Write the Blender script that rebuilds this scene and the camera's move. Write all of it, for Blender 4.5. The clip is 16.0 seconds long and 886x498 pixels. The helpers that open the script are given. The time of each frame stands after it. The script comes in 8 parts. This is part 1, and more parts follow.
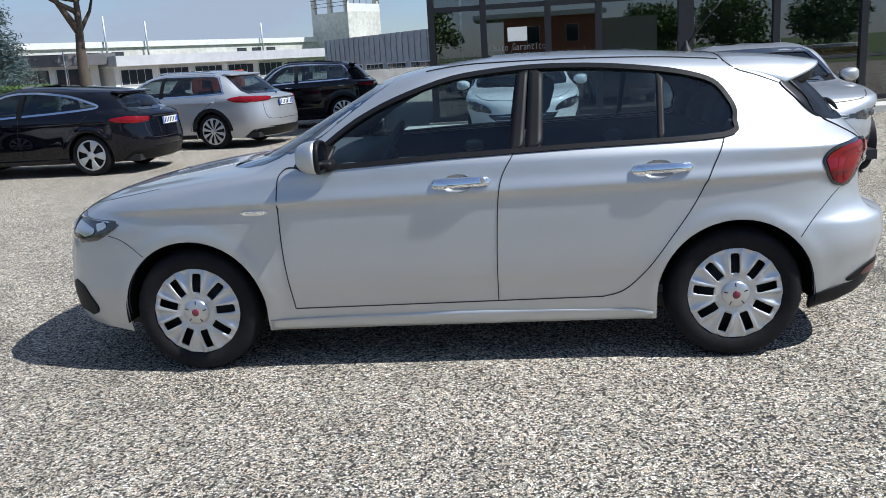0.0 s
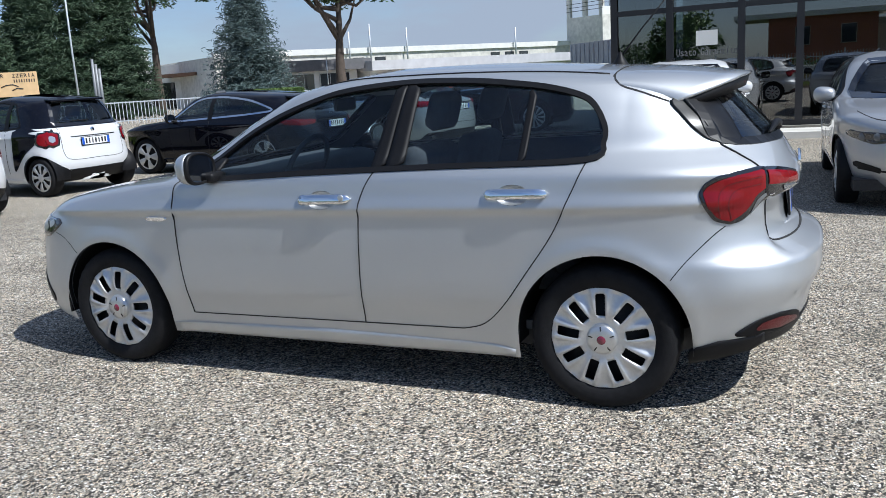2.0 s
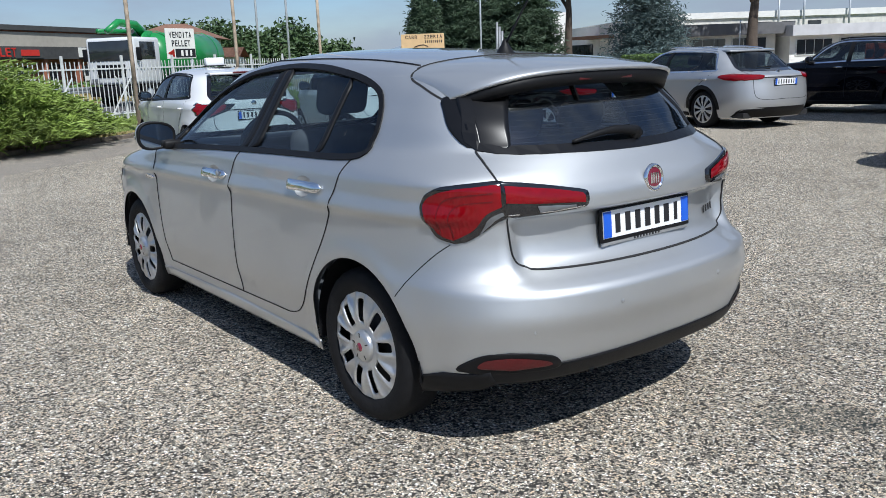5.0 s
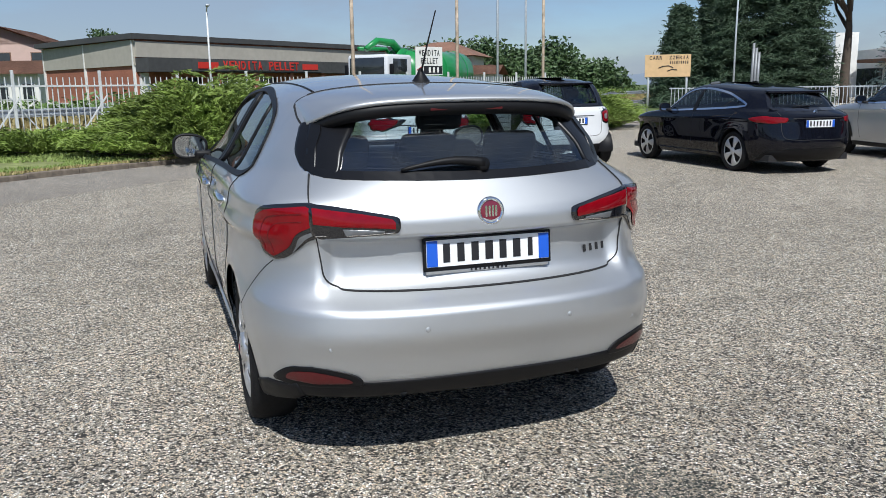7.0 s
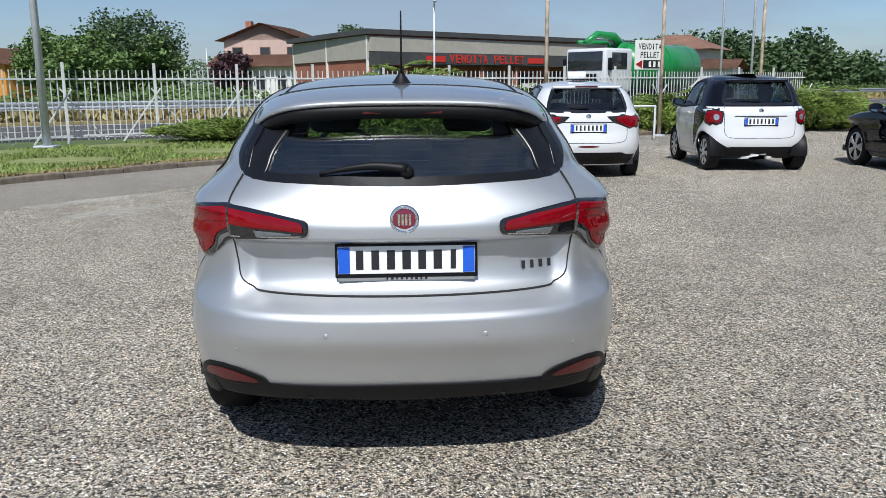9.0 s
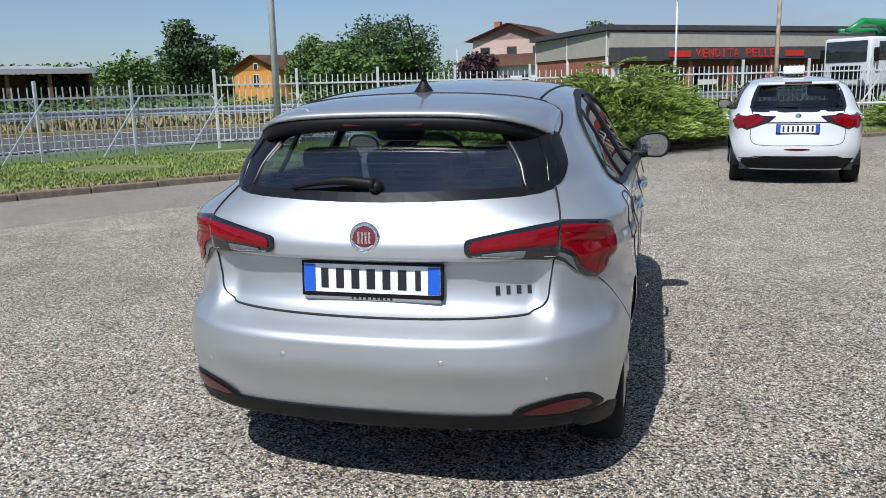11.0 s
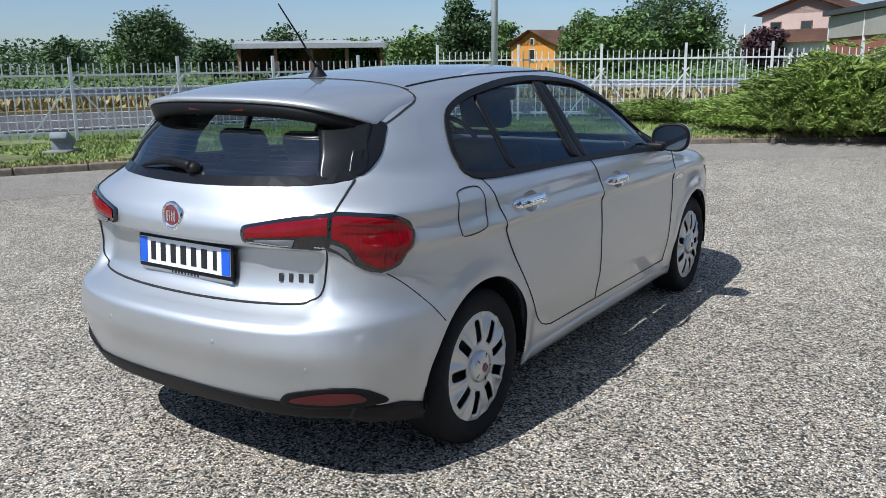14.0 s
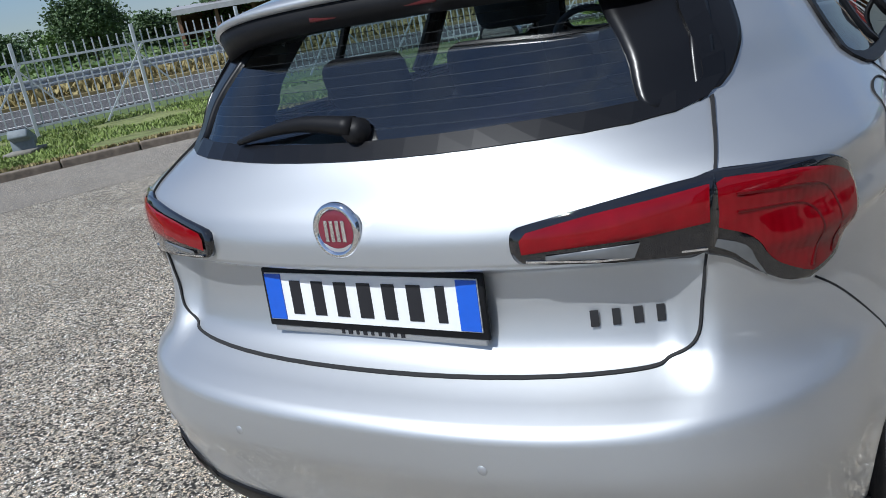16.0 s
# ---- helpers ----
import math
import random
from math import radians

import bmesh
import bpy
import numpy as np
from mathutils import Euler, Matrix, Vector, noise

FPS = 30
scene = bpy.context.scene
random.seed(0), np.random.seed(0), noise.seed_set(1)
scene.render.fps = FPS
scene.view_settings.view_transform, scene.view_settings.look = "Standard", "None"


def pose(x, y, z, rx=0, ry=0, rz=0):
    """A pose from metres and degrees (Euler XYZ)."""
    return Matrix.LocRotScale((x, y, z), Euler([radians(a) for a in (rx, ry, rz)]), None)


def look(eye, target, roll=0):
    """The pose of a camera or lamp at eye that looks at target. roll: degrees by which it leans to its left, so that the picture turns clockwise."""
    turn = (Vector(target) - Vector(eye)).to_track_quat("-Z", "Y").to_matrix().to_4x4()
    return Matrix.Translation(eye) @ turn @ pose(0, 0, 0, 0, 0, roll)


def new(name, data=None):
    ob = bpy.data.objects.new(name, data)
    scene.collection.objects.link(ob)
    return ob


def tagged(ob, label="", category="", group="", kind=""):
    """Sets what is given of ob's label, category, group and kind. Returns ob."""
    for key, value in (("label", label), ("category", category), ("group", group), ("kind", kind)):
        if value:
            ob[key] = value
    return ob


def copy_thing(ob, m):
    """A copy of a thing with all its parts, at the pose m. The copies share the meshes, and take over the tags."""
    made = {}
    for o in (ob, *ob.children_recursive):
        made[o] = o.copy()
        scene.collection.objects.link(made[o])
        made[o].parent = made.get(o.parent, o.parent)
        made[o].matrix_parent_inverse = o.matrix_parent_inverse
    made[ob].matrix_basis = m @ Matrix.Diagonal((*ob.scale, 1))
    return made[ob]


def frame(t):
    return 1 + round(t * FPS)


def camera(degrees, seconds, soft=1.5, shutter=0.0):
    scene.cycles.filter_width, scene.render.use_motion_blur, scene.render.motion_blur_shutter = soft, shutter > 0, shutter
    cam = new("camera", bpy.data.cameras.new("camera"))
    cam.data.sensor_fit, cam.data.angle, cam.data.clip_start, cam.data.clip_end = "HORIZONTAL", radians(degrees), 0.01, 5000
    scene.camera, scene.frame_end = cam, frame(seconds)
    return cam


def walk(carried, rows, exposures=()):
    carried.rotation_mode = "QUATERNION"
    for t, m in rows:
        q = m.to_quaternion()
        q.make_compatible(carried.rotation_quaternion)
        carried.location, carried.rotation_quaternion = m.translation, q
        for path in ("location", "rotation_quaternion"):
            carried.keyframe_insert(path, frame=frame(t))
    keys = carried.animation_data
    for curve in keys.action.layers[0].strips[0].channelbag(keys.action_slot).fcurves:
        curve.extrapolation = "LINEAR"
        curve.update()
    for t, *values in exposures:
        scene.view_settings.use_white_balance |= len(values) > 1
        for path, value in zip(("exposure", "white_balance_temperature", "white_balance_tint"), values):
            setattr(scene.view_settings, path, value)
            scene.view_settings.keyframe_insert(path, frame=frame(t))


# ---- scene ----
cam = camera(56.4, 16.0, 0.7)
PATH = [
    (0, (0.315, -4.713, 1.483), (0.128, -2.773, 1.034), -3.5),
    (0.5, (0.698, -4.625, 1.475), (0.371, -2.7, 1.038), -4.0),
    (1, (1.144, -4.523, 1.473), (0.663, -2.628, 1.051), -4.1),
    (1.5, (1.579, -4.326, 1.449), (0.944, -2.474, 1.041), -3.8),
    (2, (2.046, -4.145, 1.428), (1.267, -2.349, 1.023), -3.5),
    (2.5, (2.418, -3.889, 1.402), (1.5, -2.161, 0.989), -3.4),
    (3, (2.741, -3.624, 1.403), (1.691, -1.976, 0.977), -3.2),
    (3.5, (3.094, -3.359, 1.405), (1.909, -1.81, 0.964), -3.3),
    (4, (3.369, -3.053, 1.397), (2.053, -1.616, 0.946), -3.1),
    (4.2, (3.487, -2.945, 1.413), (2.121, -1.556, 0.961), -3.0),
    (6.3, (4.704, -1.628, 1.41), (2.928, -0.799, 1.01), -1.6),
    (6.5, (4.755, -1.483, 1.389), (2.953, -0.707, 0.997), -1.8),
    (7, (4.866, -1.166, 1.415), (3.013, -0.52, 1.03), -0.8),
    (7.5, (4.999, -0.833, 1.431), (3.105, -0.314, 1.05), -0.2),
    (8, (5.018, -0.568, 1.415), (3.093, -0.182, 1.033), -0.1),
    (8.5, (4.992, -0.3, 1.432), (3.046, -0.052, 1.043), -0.1),
    (9, (4.98, -0.016, 1.442), (3.023, 0.087, 1.047), -0.3),
    (9.5, (4.915, 0.208, 1.427), (2.955, 0.169, 1.029), -0.6),
    (10, (4.79, 0.423, 1.436), (2.838, 0.239, 1.042), -1.0),
    (10.2, (4.762, 0.5, 1.443), (2.817, 0.256, 1.049), -1.2),
    (12.3, (4.464, 1.785, 1.494), (2.685, 0.96, 1.105), -0.3),
    (12.5, (4.407, 1.878, 1.488), (2.646, 1.014, 1.099), -0.1),
    (13, (4.238, 2.064, 1.481), (2.521, 1.119, 1.088), 0.4),
    (13.5, (4.091, 2.275, 1.478), (2.42, 1.257, 1.068), 0.3),
    (14, (3.968, 2.455, 1.487), (2.347, 1.369, 1.05), -0.7),
    (14.5, (3.93, 2.375, 1.475), (2.353, 1.238, 1.007), -2.7),
    (15, (3.824, 1.93, 1.438), (2.27, 0.776, 0.934), -5.1),
    (15.5, (3.54, 1.423, 1.377), (1.981, 0.296, 0.831), -7.9),
    (16, (3.198, 0.95, 1.347), (1.591, -0.083, 0.754), -10.2),
]
walk(cam, [(t, look(eye, target, roll)) for t, eye, target, roll in PATH], [(0, 0.46, 6050, 8), (3, 0.36, 6050, 8), (7, 0.20, 6250, 8), (10, 0.20, 6200, 8), (13, 0.30, 6000, 8), (14.5, 0.34, 6000, 8), (16, 0.10, 6000, 8)])

# ---------------------------------------------------------------- light
world = bpy.data.worlds.new("world")
scene.world = world
world.use_nodes = True
SUN_EL, SUN_AZ = radians(52), radians(-12)   # azimuth in the plan, from +x towards +y
wn = world.node_tree.nodes
wl = world.node_tree.links
sky = wn.new("ShaderNodeTexSky")
sky.sky_type = "NISHITA"
sky.sun_disc = False
sky.sun_elevation = SUN_EL
sky.sun_rotation = math.pi / 2 - SUN_AZ
sky.air_density, sky.dust_density, sky.ozone_density = 1.0, 0.4, 3.0
# broken cloud, thicker to the north
geo = wn.new("ShaderNodeTexCoord")
mapping = wn.new("ShaderNodeMapping")
mapping.inputs["Scale"].default_value = (1.0, 1.0, 3.2)
cloud = wn.new("ShaderNodeTexNoise")
cloud.inputs["Scale"].default_value, cloud.inputs["Detail"].default_value = 2.6, 9
cloud.inputs["Roughness"].default_value = 0.58
ramp = wn.new("ShaderNodeValToRGB")
ramp.color_ramp.elements[0].position, ramp.color_ramp.elements[1].position = 0.35, 0.60
sep = wn.new("ShaderNodeSeparateXYZ")
north = wn.new("ShaderNodeMapRange")
north.inputs["From Min"].default_value, north.inputs["From Max"].default_value = -0.5, 1.0
north.inputs["To Min"].default_value, north.inputs["To Max"].default_value = 0.40, 1.0
mul = wn.new("ShaderNodeMath")
mul.operation = "MULTIPLY"
mixc = wn.new("ShaderNodeMixRGB")
mixc.inputs["Color2"].default_value = (4.3, 4.95, 6.1, 1)
bg = wn["Background"]
bg.inputs["Strength"].default_value = 0.070
wl.new(geo.outputs["Generated"], mapping.inputs["Vector"])
wl.new(mapping.outputs["Vector"], cloud.inputs["Vector"])
wl.new(cloud.outputs["Fac"], ramp.inputs["Fac"])
wl.new(geo.outputs["Generated"], sep.inputs["Vector"])
wl.new(sep.outputs["Y"], north.inputs["Value"])
wl.new(ramp.outputs["Color"], mul.inputs[0])
wl.new(north.outputs["Result"], mul.inputs[1])
wl.new(mul.outputs["Value"], mixc.inputs["Fac"])
tone = wn.new("ShaderNodeMixRGB")
tone.blend_type = "MULTIPLY"
tone.inputs["Fac"].default_value = 1.0
tone.inputs["Color2"].default_value = (0.93, 1.01, 1.18, 1)
wl.new(sky.outputs["Color"], tone.inputs["Color1"])
wl.new(tone.outputs["Color"], mixc.inputs["Color1"])
wl.new(mixc.outputs["Color"], bg.inputs["Color"])
sun = new("sun", bpy.data.lights.new("sun", "SUN"))
sun.data.energy, sun.data.angle, sun.data.color = 4.3, radians(0.6), (1.0, 0.975, 0.94)
sun.matrix_world = look((math.cos(SUN_EL) * math.cos(SUN_AZ) * 60, math.cos(SUN_EL) * math.sin(SUN_AZ) * 60, math.sin(SUN_EL) * 60), (0, 0, 0))


# ---------------------------------------------------------------- materials
def material(name, color, rough=0.5, metal=0.0, coat=0.0, grain=0.0, scale=8.0, bump=0.0, bump_scale=60.0, trans=0.0, emit=None, spec=0.5, coarse=None):
    """A surface whose colour wanders by noise at two scales."""
    m = bpy.data.materials.new(name)
    m.use_nodes = True
    n, l = m.node_tree.nodes, m.node_tree.links
    b = n["Principled BSDF"]
    b.inputs["Roughness"].default_value = rough
    b.inputs["Metallic"].default_value = metal
    b.inputs["Coat Weight"].default_value = coat
    b.inputs["Coat Roughness"].default_value = 0.03
    b.inputs["Transmission Weight"].default_value = trans
    b.inputs["Specular IOR Level"].default_value = spec
    b.inputs["Base Color"].default_value = (*color, 1)
    if emit:
        b.inputs["Emission Color"].default_value = (*color, 1)
        b.inputs["Emission Strength"].default_value = emit
    tc = n.new("ShaderNodeTexCoord")
    if grain:
        fine, big = n.new("ShaderNodeTexNoise"), n.new("ShaderNodeTexNoise")
        fine.inputs["Scale"].default_value, big.inputs["Scale"].default_value = scale, coarse or scale / 9
        fine.inputs["Detail"].default_value = big.inputs["Detail"].default_value = 6
        l.new(tc.outputs["Object"], fine.inputs["Vector"])
        l.new(tc.outputs["Object"], big.inputs["Vector"])
        add = n.new("ShaderNodeMath")
        add.operation = "ADD"
        l.new(fine.outputs["Fac"], add.inputs[0])
        l.new(big.outputs["Fac"], add.inputs[1])
        mr = n.new("ShaderNodeMapRange")
        mr.inputs["From Min"].default_value, mr.inputs["From Max"].default_value = 0.6, 1.4
        mr.inputs["To Min"].default_value, mr.inputs["To Max"].default_value = 1 - grain, 1 + grain
        l.new(add.outputs[0], mr.inputs["Value"])
        hsv = n.new("ShaderNodeHueSaturation")
        hsv.inputs["Color"].default_value = (*color, 1)
        l.new(mr.outputs["Result"], hsv.inputs["Value"])
        l.new(hsv.outputs["Color"], b.inputs["Base Color"])
    if bump:
        bn, bt = n.new("ShaderNodeBump"), n.new("ShaderNodeTexNoise")
        bt.inputs["Scale"].default_value, bt.inputs["Detail"].default_value = bump_scale, 5
        bn.inputs["Strength"].default_value = bump
        bn.inputs["Distance"].default_value = 0.01
        l.new(tc.outputs["Object"], bt.inputs["Vector"])
        l.new(bt.outputs["Fac"], bn.inputs["Height"])
        l.new(bn.outputs["Normal"], b.inputs["Normal"])
    return m


def aggregate(name, light, dark, size, stain=0.25, rough=0.9):
    """Asphalt with exposed chippings, every stone its own tone, with bare and stained patches."""
    m = bpy.data.materials.new(name)
    m.use_nodes = True
    n, l = m.node_tree.nodes, m.node_tree.links
    b = n["Principled BSDF"]
    b.inputs["Roughness"].default_value = rough
    b.inputs["Specular IOR Level"].default_value = 0.3
    tc = n.new("ShaderNodeTexCoord")
    v = n.new("ShaderNodeTexVoronoi")
    v.inputs["Scale"].default_value = 1 / size
    edge = n.new("ShaderNodeTexVoronoi")
    edge.feature = "DISTANCE_TO_EDGE"
    edge.inputs["Scale"].default_value = 1 / size
    warp = n.new("ShaderNodeTexNoise")
    warp.inputs["Scale"].default_value = 90
    vm = n.new("ShaderNodeVectorMath")
    vm.operation = "MULTIPLY_ADD"
    vm.inputs[1].default_value = (size * 0.9,) * 3
    l.new(tc.outputs["Object"], warp.inputs["Vector"])
    l.new(warp.outputs["Color"], vm.inputs[0])
    l.new(tc.outputs["Object"], vm.inputs[2])
    l.new(vm.outputs["Vector"], v.inputs["Vector"])
    l.new(vm.outputs["Vector"], edge.inputs["Vector"])
    tone = n.new("ShaderNodeValToRGB")
    e = tone.color_ramp.elements
    e[0].position, e[0].color = 0.0, (*[c * 0.22 for c in light], 1)
    e[1].position, e[1].color = 1.0, (*[min(1, c * 2.1) for c in light], 1)
    mid = tone.color_ramp.elements.new(0.5)
    mid.color = (*light, 1)
    warmer = tone.color_ramp.elements.new(0.75)
    warmer.color = (light[0] * 1.15, light[1] * 1.02, light[2] * 0.86, 1)
    sepc = n.new("ShaderNodeSeparateColor")
    l.new(v.outputs["Color"], sepc.inputs["Color"])
    l.new(sepc.outputs["Red"], tone.inputs["Fac"])
    gap = n.new("ShaderNodeMapRange")
    gap.inputs["From Min"].default_value, gap.inputs["From Max"].default_value = 0.02, 0.15
    l.new(edge.outputs["Distance"], gap.inputs["Value"])
    buried = n.new("ShaderNodeMath")
    buried.operation = "GREATER_THAN"
    buried.inputs[1].default_value = 0.2
    l.new(sepc.outputs["Green"], buried.inputs[0])
    gapm = n.new("ShaderNodeMath")
    gapm.operation = "MULTIPLY"
    l.new(gap.outputs["Result"], gapm.inputs[0])
    l.new(buried.outputs[0], gapm.inputs[1])
    mix = n.new("ShaderNodeMixRGB")
    mix.inputs["Color1"].default_value = (*dark, 1)
    l.new(gapm.outputs[0], mix.inputs["Fac"])
    l.new(tone.outputs["Color"], mix.inputs["Color2"])
    patch_a, patch_b = n.new("ShaderNodeTexNoise"), n.new("ShaderNodeTexNoise")
    patch_a.inputs["Scale"].default_value, patch_b.inputs["Scale"].default_value = 0.35, 2.7
    patch_a.inputs["Detail"].default_value = patch_b.inputs["Detail"].default_value = 7
    l.new(tc.outputs["Object"], patch_a.inputs["Vector"])
    l.new(tc.outputs["Object"], patch_b.inputs["Vector"])
    add = n.new("ShaderNodeMath")
    l.new(patch_a.outputs["Fac"], add.inputs[0])
    l.new(patch_b.outputs["Fac"], add.inputs[1])
    fleck = n.new("ShaderNodeTexNoise")
    fleck.inputs["Scale"].default_value, fleck.inputs["Detail"].default_value = 22, 8
    fleck.inputs["Roughness"].default_value = 0.75
    l.new(tc.outputs["Object"], fleck.inputs["Vector"])
    spot = n.new("ShaderNodeMath")
    spot.operation = "MULTIPLY_ADD"
    spot.inputs[1].default_value = 1.1
    l.new(fleck.outputs["Fac"], spot.inputs[0])
    l.new(add.outputs[0], spot.inputs[2])
    lump, lumpc, spot2 = n.new("ShaderNodeTexVoronoi"), n.new("ShaderNodeSeparateColor"), n.new("ShaderNodeMath")
    lump.inputs["Scale"].default_value = 1 / (size * 3.2)
    l.new(vm.outputs["Vector"], lump.inputs["Vector"])
    l.new(lump.outputs["Color"], lumpc.inputs["Color"])
    spot2.operation = "MULTIPLY_ADD"
    spot2.inputs[1].default_value = 0.34
    l.new(lumpc.outputs["Red"], spot2.inputs[0])
    l.new(spot.outputs[0], spot2.inputs[2])
    spot = spot2
    mr = n.new("ShaderNodeMapRange")
    mr.inputs["From Min"].default_value, mr.inputs["From Max"].default_value = 1.26, 2.18
    mr.inputs["To Min"].default_value, mr.inputs["To Max"].default_value = 1 - stain * 1.5, 1 + stain * 1.5
    l.new(spot.outputs[0], mr.inputs["Value"])
    hsv = n.new("ShaderNodeHueSaturation")
    l.new(mix.outputs["Color"], hsv.inputs["Color"])
    l.new(mr.outputs["Result"], hsv.inputs["Value"])
    l.new(hsv.outputs["Color"], b.inputs["Base Color"])
    bn = n.new("ShaderNodeBump")
    bn.inputs["Strength"].default_value, bn.inputs["Distance"].default_value = 0.8, size * 0.4
    l.new(gapm.outputs[0], bn.inputs["Height"])
    l.new(bn.outputs["Normal"], b.inputs["Normal"])
    return m


def glass(name, tint, rough=0.0, ior=2.1):
    """Thin pane: a tinted see-through sheet with a clear gloss."""
    m = bpy.data.materials.new(name)
    m.use_nodes = True
    n, l = m.node_tree.nodes, m.node_tree.links
    n.remove(n["Principled BSDF"])
    t, g, mix, f = n.new("ShaderNodeBsdfTransparent"), n.new("ShaderNodeBsdfGlossy"), n.new("ShaderNodeMixShader"), n.new("ShaderNodeLayerWeight")
    t.inputs["Color"].default_value = (*tint, 1)
    g.inputs["Roughness"].default_value = rough
    steep, level = n.new("ShaderNodeMath"), n.new("ShaderNodeMapRange")
    steep.operation = "POWER"
    steep.inputs[1].default_value = 5.0
    level.inputs["To Min"].default_value = ((ior - 1) / (ior + 1)) ** 2
    l.new(f.outputs["Facing"], steep.inputs[0])
    l.new(steep.outputs[0], level.inputs["Value"])
    l.new(level.outputs["Result"], mix.inputs[0])
    l.new(t.outputs[0], mix.inputs[1])
    l.new(g.outputs[0], mix.inputs[2])
    l.new(mix.outputs[0], n["Material Output"].inputs["Surface"])
    return m


def lens(name, color):
    """Coloured lamp plastic with moulded ribs behind a clear gloss."""
    m = material(name, color, rough=0.25, coat=1.0, grain=0.25, scale=30)
    n, l = m.node_tree.nodes, m.node_tree.links
    w, bn, tc = n.new("ShaderNodeTexWave"), n.new("ShaderNodeBump"), n.new("ShaderNodeTexCoord")
    w.inputs["Scale"].default_value = 26
    bn.inputs["Strength"].default_value, bn.inputs["Distance"].default_value = 0.10, 0.006
    l.new(tc.outputs["Object"], w.inputs["Vector"])
    l.new(w.outputs["Fac"], bn.inputs["Height"])
    l.new(bn.outputs["Normal"], n["Principled BSDF"].inputs["Normal"])
    return m


def paint(name, color, metal=0.0, rough=0.35):
    m = material(name, color, rough=rough, metal=metal, coat=1.0, grain=0.03, scale=900, coarse=2.0)
    m.node_tree.nodes["Principled BSDF"].inputs["Coat Roughness"].default_value = 0.02
    return m


M = {}
M["silver"] = paint("silver_paint", (0.535, 0.548, 0.558), 0.88, 0.52)
M["silver_b"] = paint("silver_paint_b", (0.43, 0.44, 0.455), 0.6, 0.45)
M["black_paint"] = paint("black_paint", (0.004, 0.0045, 0.008), 0.0, 0.3)
M["black_paint"].node_tree.nodes["Principled BSDF"].inputs["Specular IOR Level"].default_value = 0.0
M["black_paint"].node_tree.nodes["Principled BSDF"].inputs["Coat Weight"].default_value = 0.8
M["white_paint"] = paint("white_paint", (0.66, 0.67, 0.68), 0.0, 0.4)
M["plastic"] = material("black_plastic", (0.007, 0.007, 0.008), 0.5, grain=0.2, scale=200, bump=0.05, bump_scale=900, spec=0.22)
M["gloss_black"] = material("gloss_black", (0.008, 0.008, 0.01), 0.06, coat=1.0, grain=0.1, scale=40)
M["satin_black"] = material("satin_black", (0.006, 0.006, 0.007), 0.30, grain=0.1, scale=40, spec=0.35)
M["seam"] = material("seam_rubber", (0.012, 0.012, 0.013), 0.8, grain=0.1, scale=50)
M["tyre"] = material("tyre_rubber", (0.011, 0.011, 0.012), 0.75, grain=0.4, scale=40, bump=0.2, bump_scale=220, spec=0.2)
M["cap"] = material("wheel_silver", (0.60, 0.605, 0.61), 0.38, 0.72, grain=0.08, scale=90)
M["hub_silver"] = material("hub_silver", (0.58, 0.59, 0.60), 0.28, 0.8, grain=0.06, scale=90)
M["chrome"] = material("chrome", (0.82, 0.83, 0.85), 0.06, 1.0, grain=0.03, scale=30)
M["steel_dark"] = material("dark_steel", (0.03, 0.03, 0.032), 0.6, 0.4, grain=0.3, scale=40)
M["red_lens"] = lens("red_lens", (0.19, 0.001, 0.005))
M["red_lens"].node_tree.nodes["Principled BSDF"].inputs["Coat Weight"].default_value = 0.9
M["red_lens"].node_tree.nodes["Principled BSDF"].inputs["Roughness"].default_value = 0.45
M["red_lens"].node_tree.nodes["Principled BSDF"].inputs["Specular IOR Level"].default_value = 0.0
M["lens_dark"] = material("dark_red_rib", (0.10, 0.0, 0.002), 0.4, grain=0.2, scale=60)
M["dark_lens"] = lens("smoked_lens", (0.02, 0.02, 0.022))
M["clear_lens"] = lens("clear_lens", (0.11, 0.115, 0.12))
M["reflector"] = material("red_reflector", (0.075, 0.002, 0.004), 0.3, coat=0.25, grain=0.25, scale=160, bump=0.15, bump_scale=400)
M["tint"] = glass("tinted_glass", (0.62, 0.72, 0.74), ior=1.62)
M["mirror_glass"] = material("mirror_glass", (0.40, 0.42, 0.44), 0.04, 1.0, grain=0.05, scale=20)
M["tint_dark"] = glass("rear_glass", (0.58, 0.68, 0.70), ior=1.75)
M["car_glass"] = glass("parked_car_glass", (0.34, 0.40, 0.42), ior=1.85)
M["rear_screen"] = glass("rear_screen_glass", (0.76, 0.84, 0.86), ior=2.45)
M["cloth"] = material("dark_seat_cloth", (0.065, 0.072, 0.085), 0.9, grain=0.25, scale=200, bump=0.2, bump_scale=500)
M["liner"] = material("headliner", (0.32, 0.32, 0.31), 0.95, grain=0.06, scale=60)
M["trim"] = material("interior_trim", (0.070, 0.078, 0.090), 0.7, grain=0.2, scale=80)
M["plate_white"] = material("plate_white", (0.78, 0.79, 0.80), 0.35, grain=0.03, scale=60)
M["plate_blue"] = material("plate_blue", (0.015, 0.10, 0.55), 0.35, grain=0.06, scale=60)
M["plate_ink"] = material("plate_ink", (0.012, 0.012, 0.015), 0.5, grain=0.05, scale=60)
M["badge_red"] = material("badge_enamel", (0.16, 0.012, 0.03), 0.2, coat=1.0, grain=0.1, scale=60)


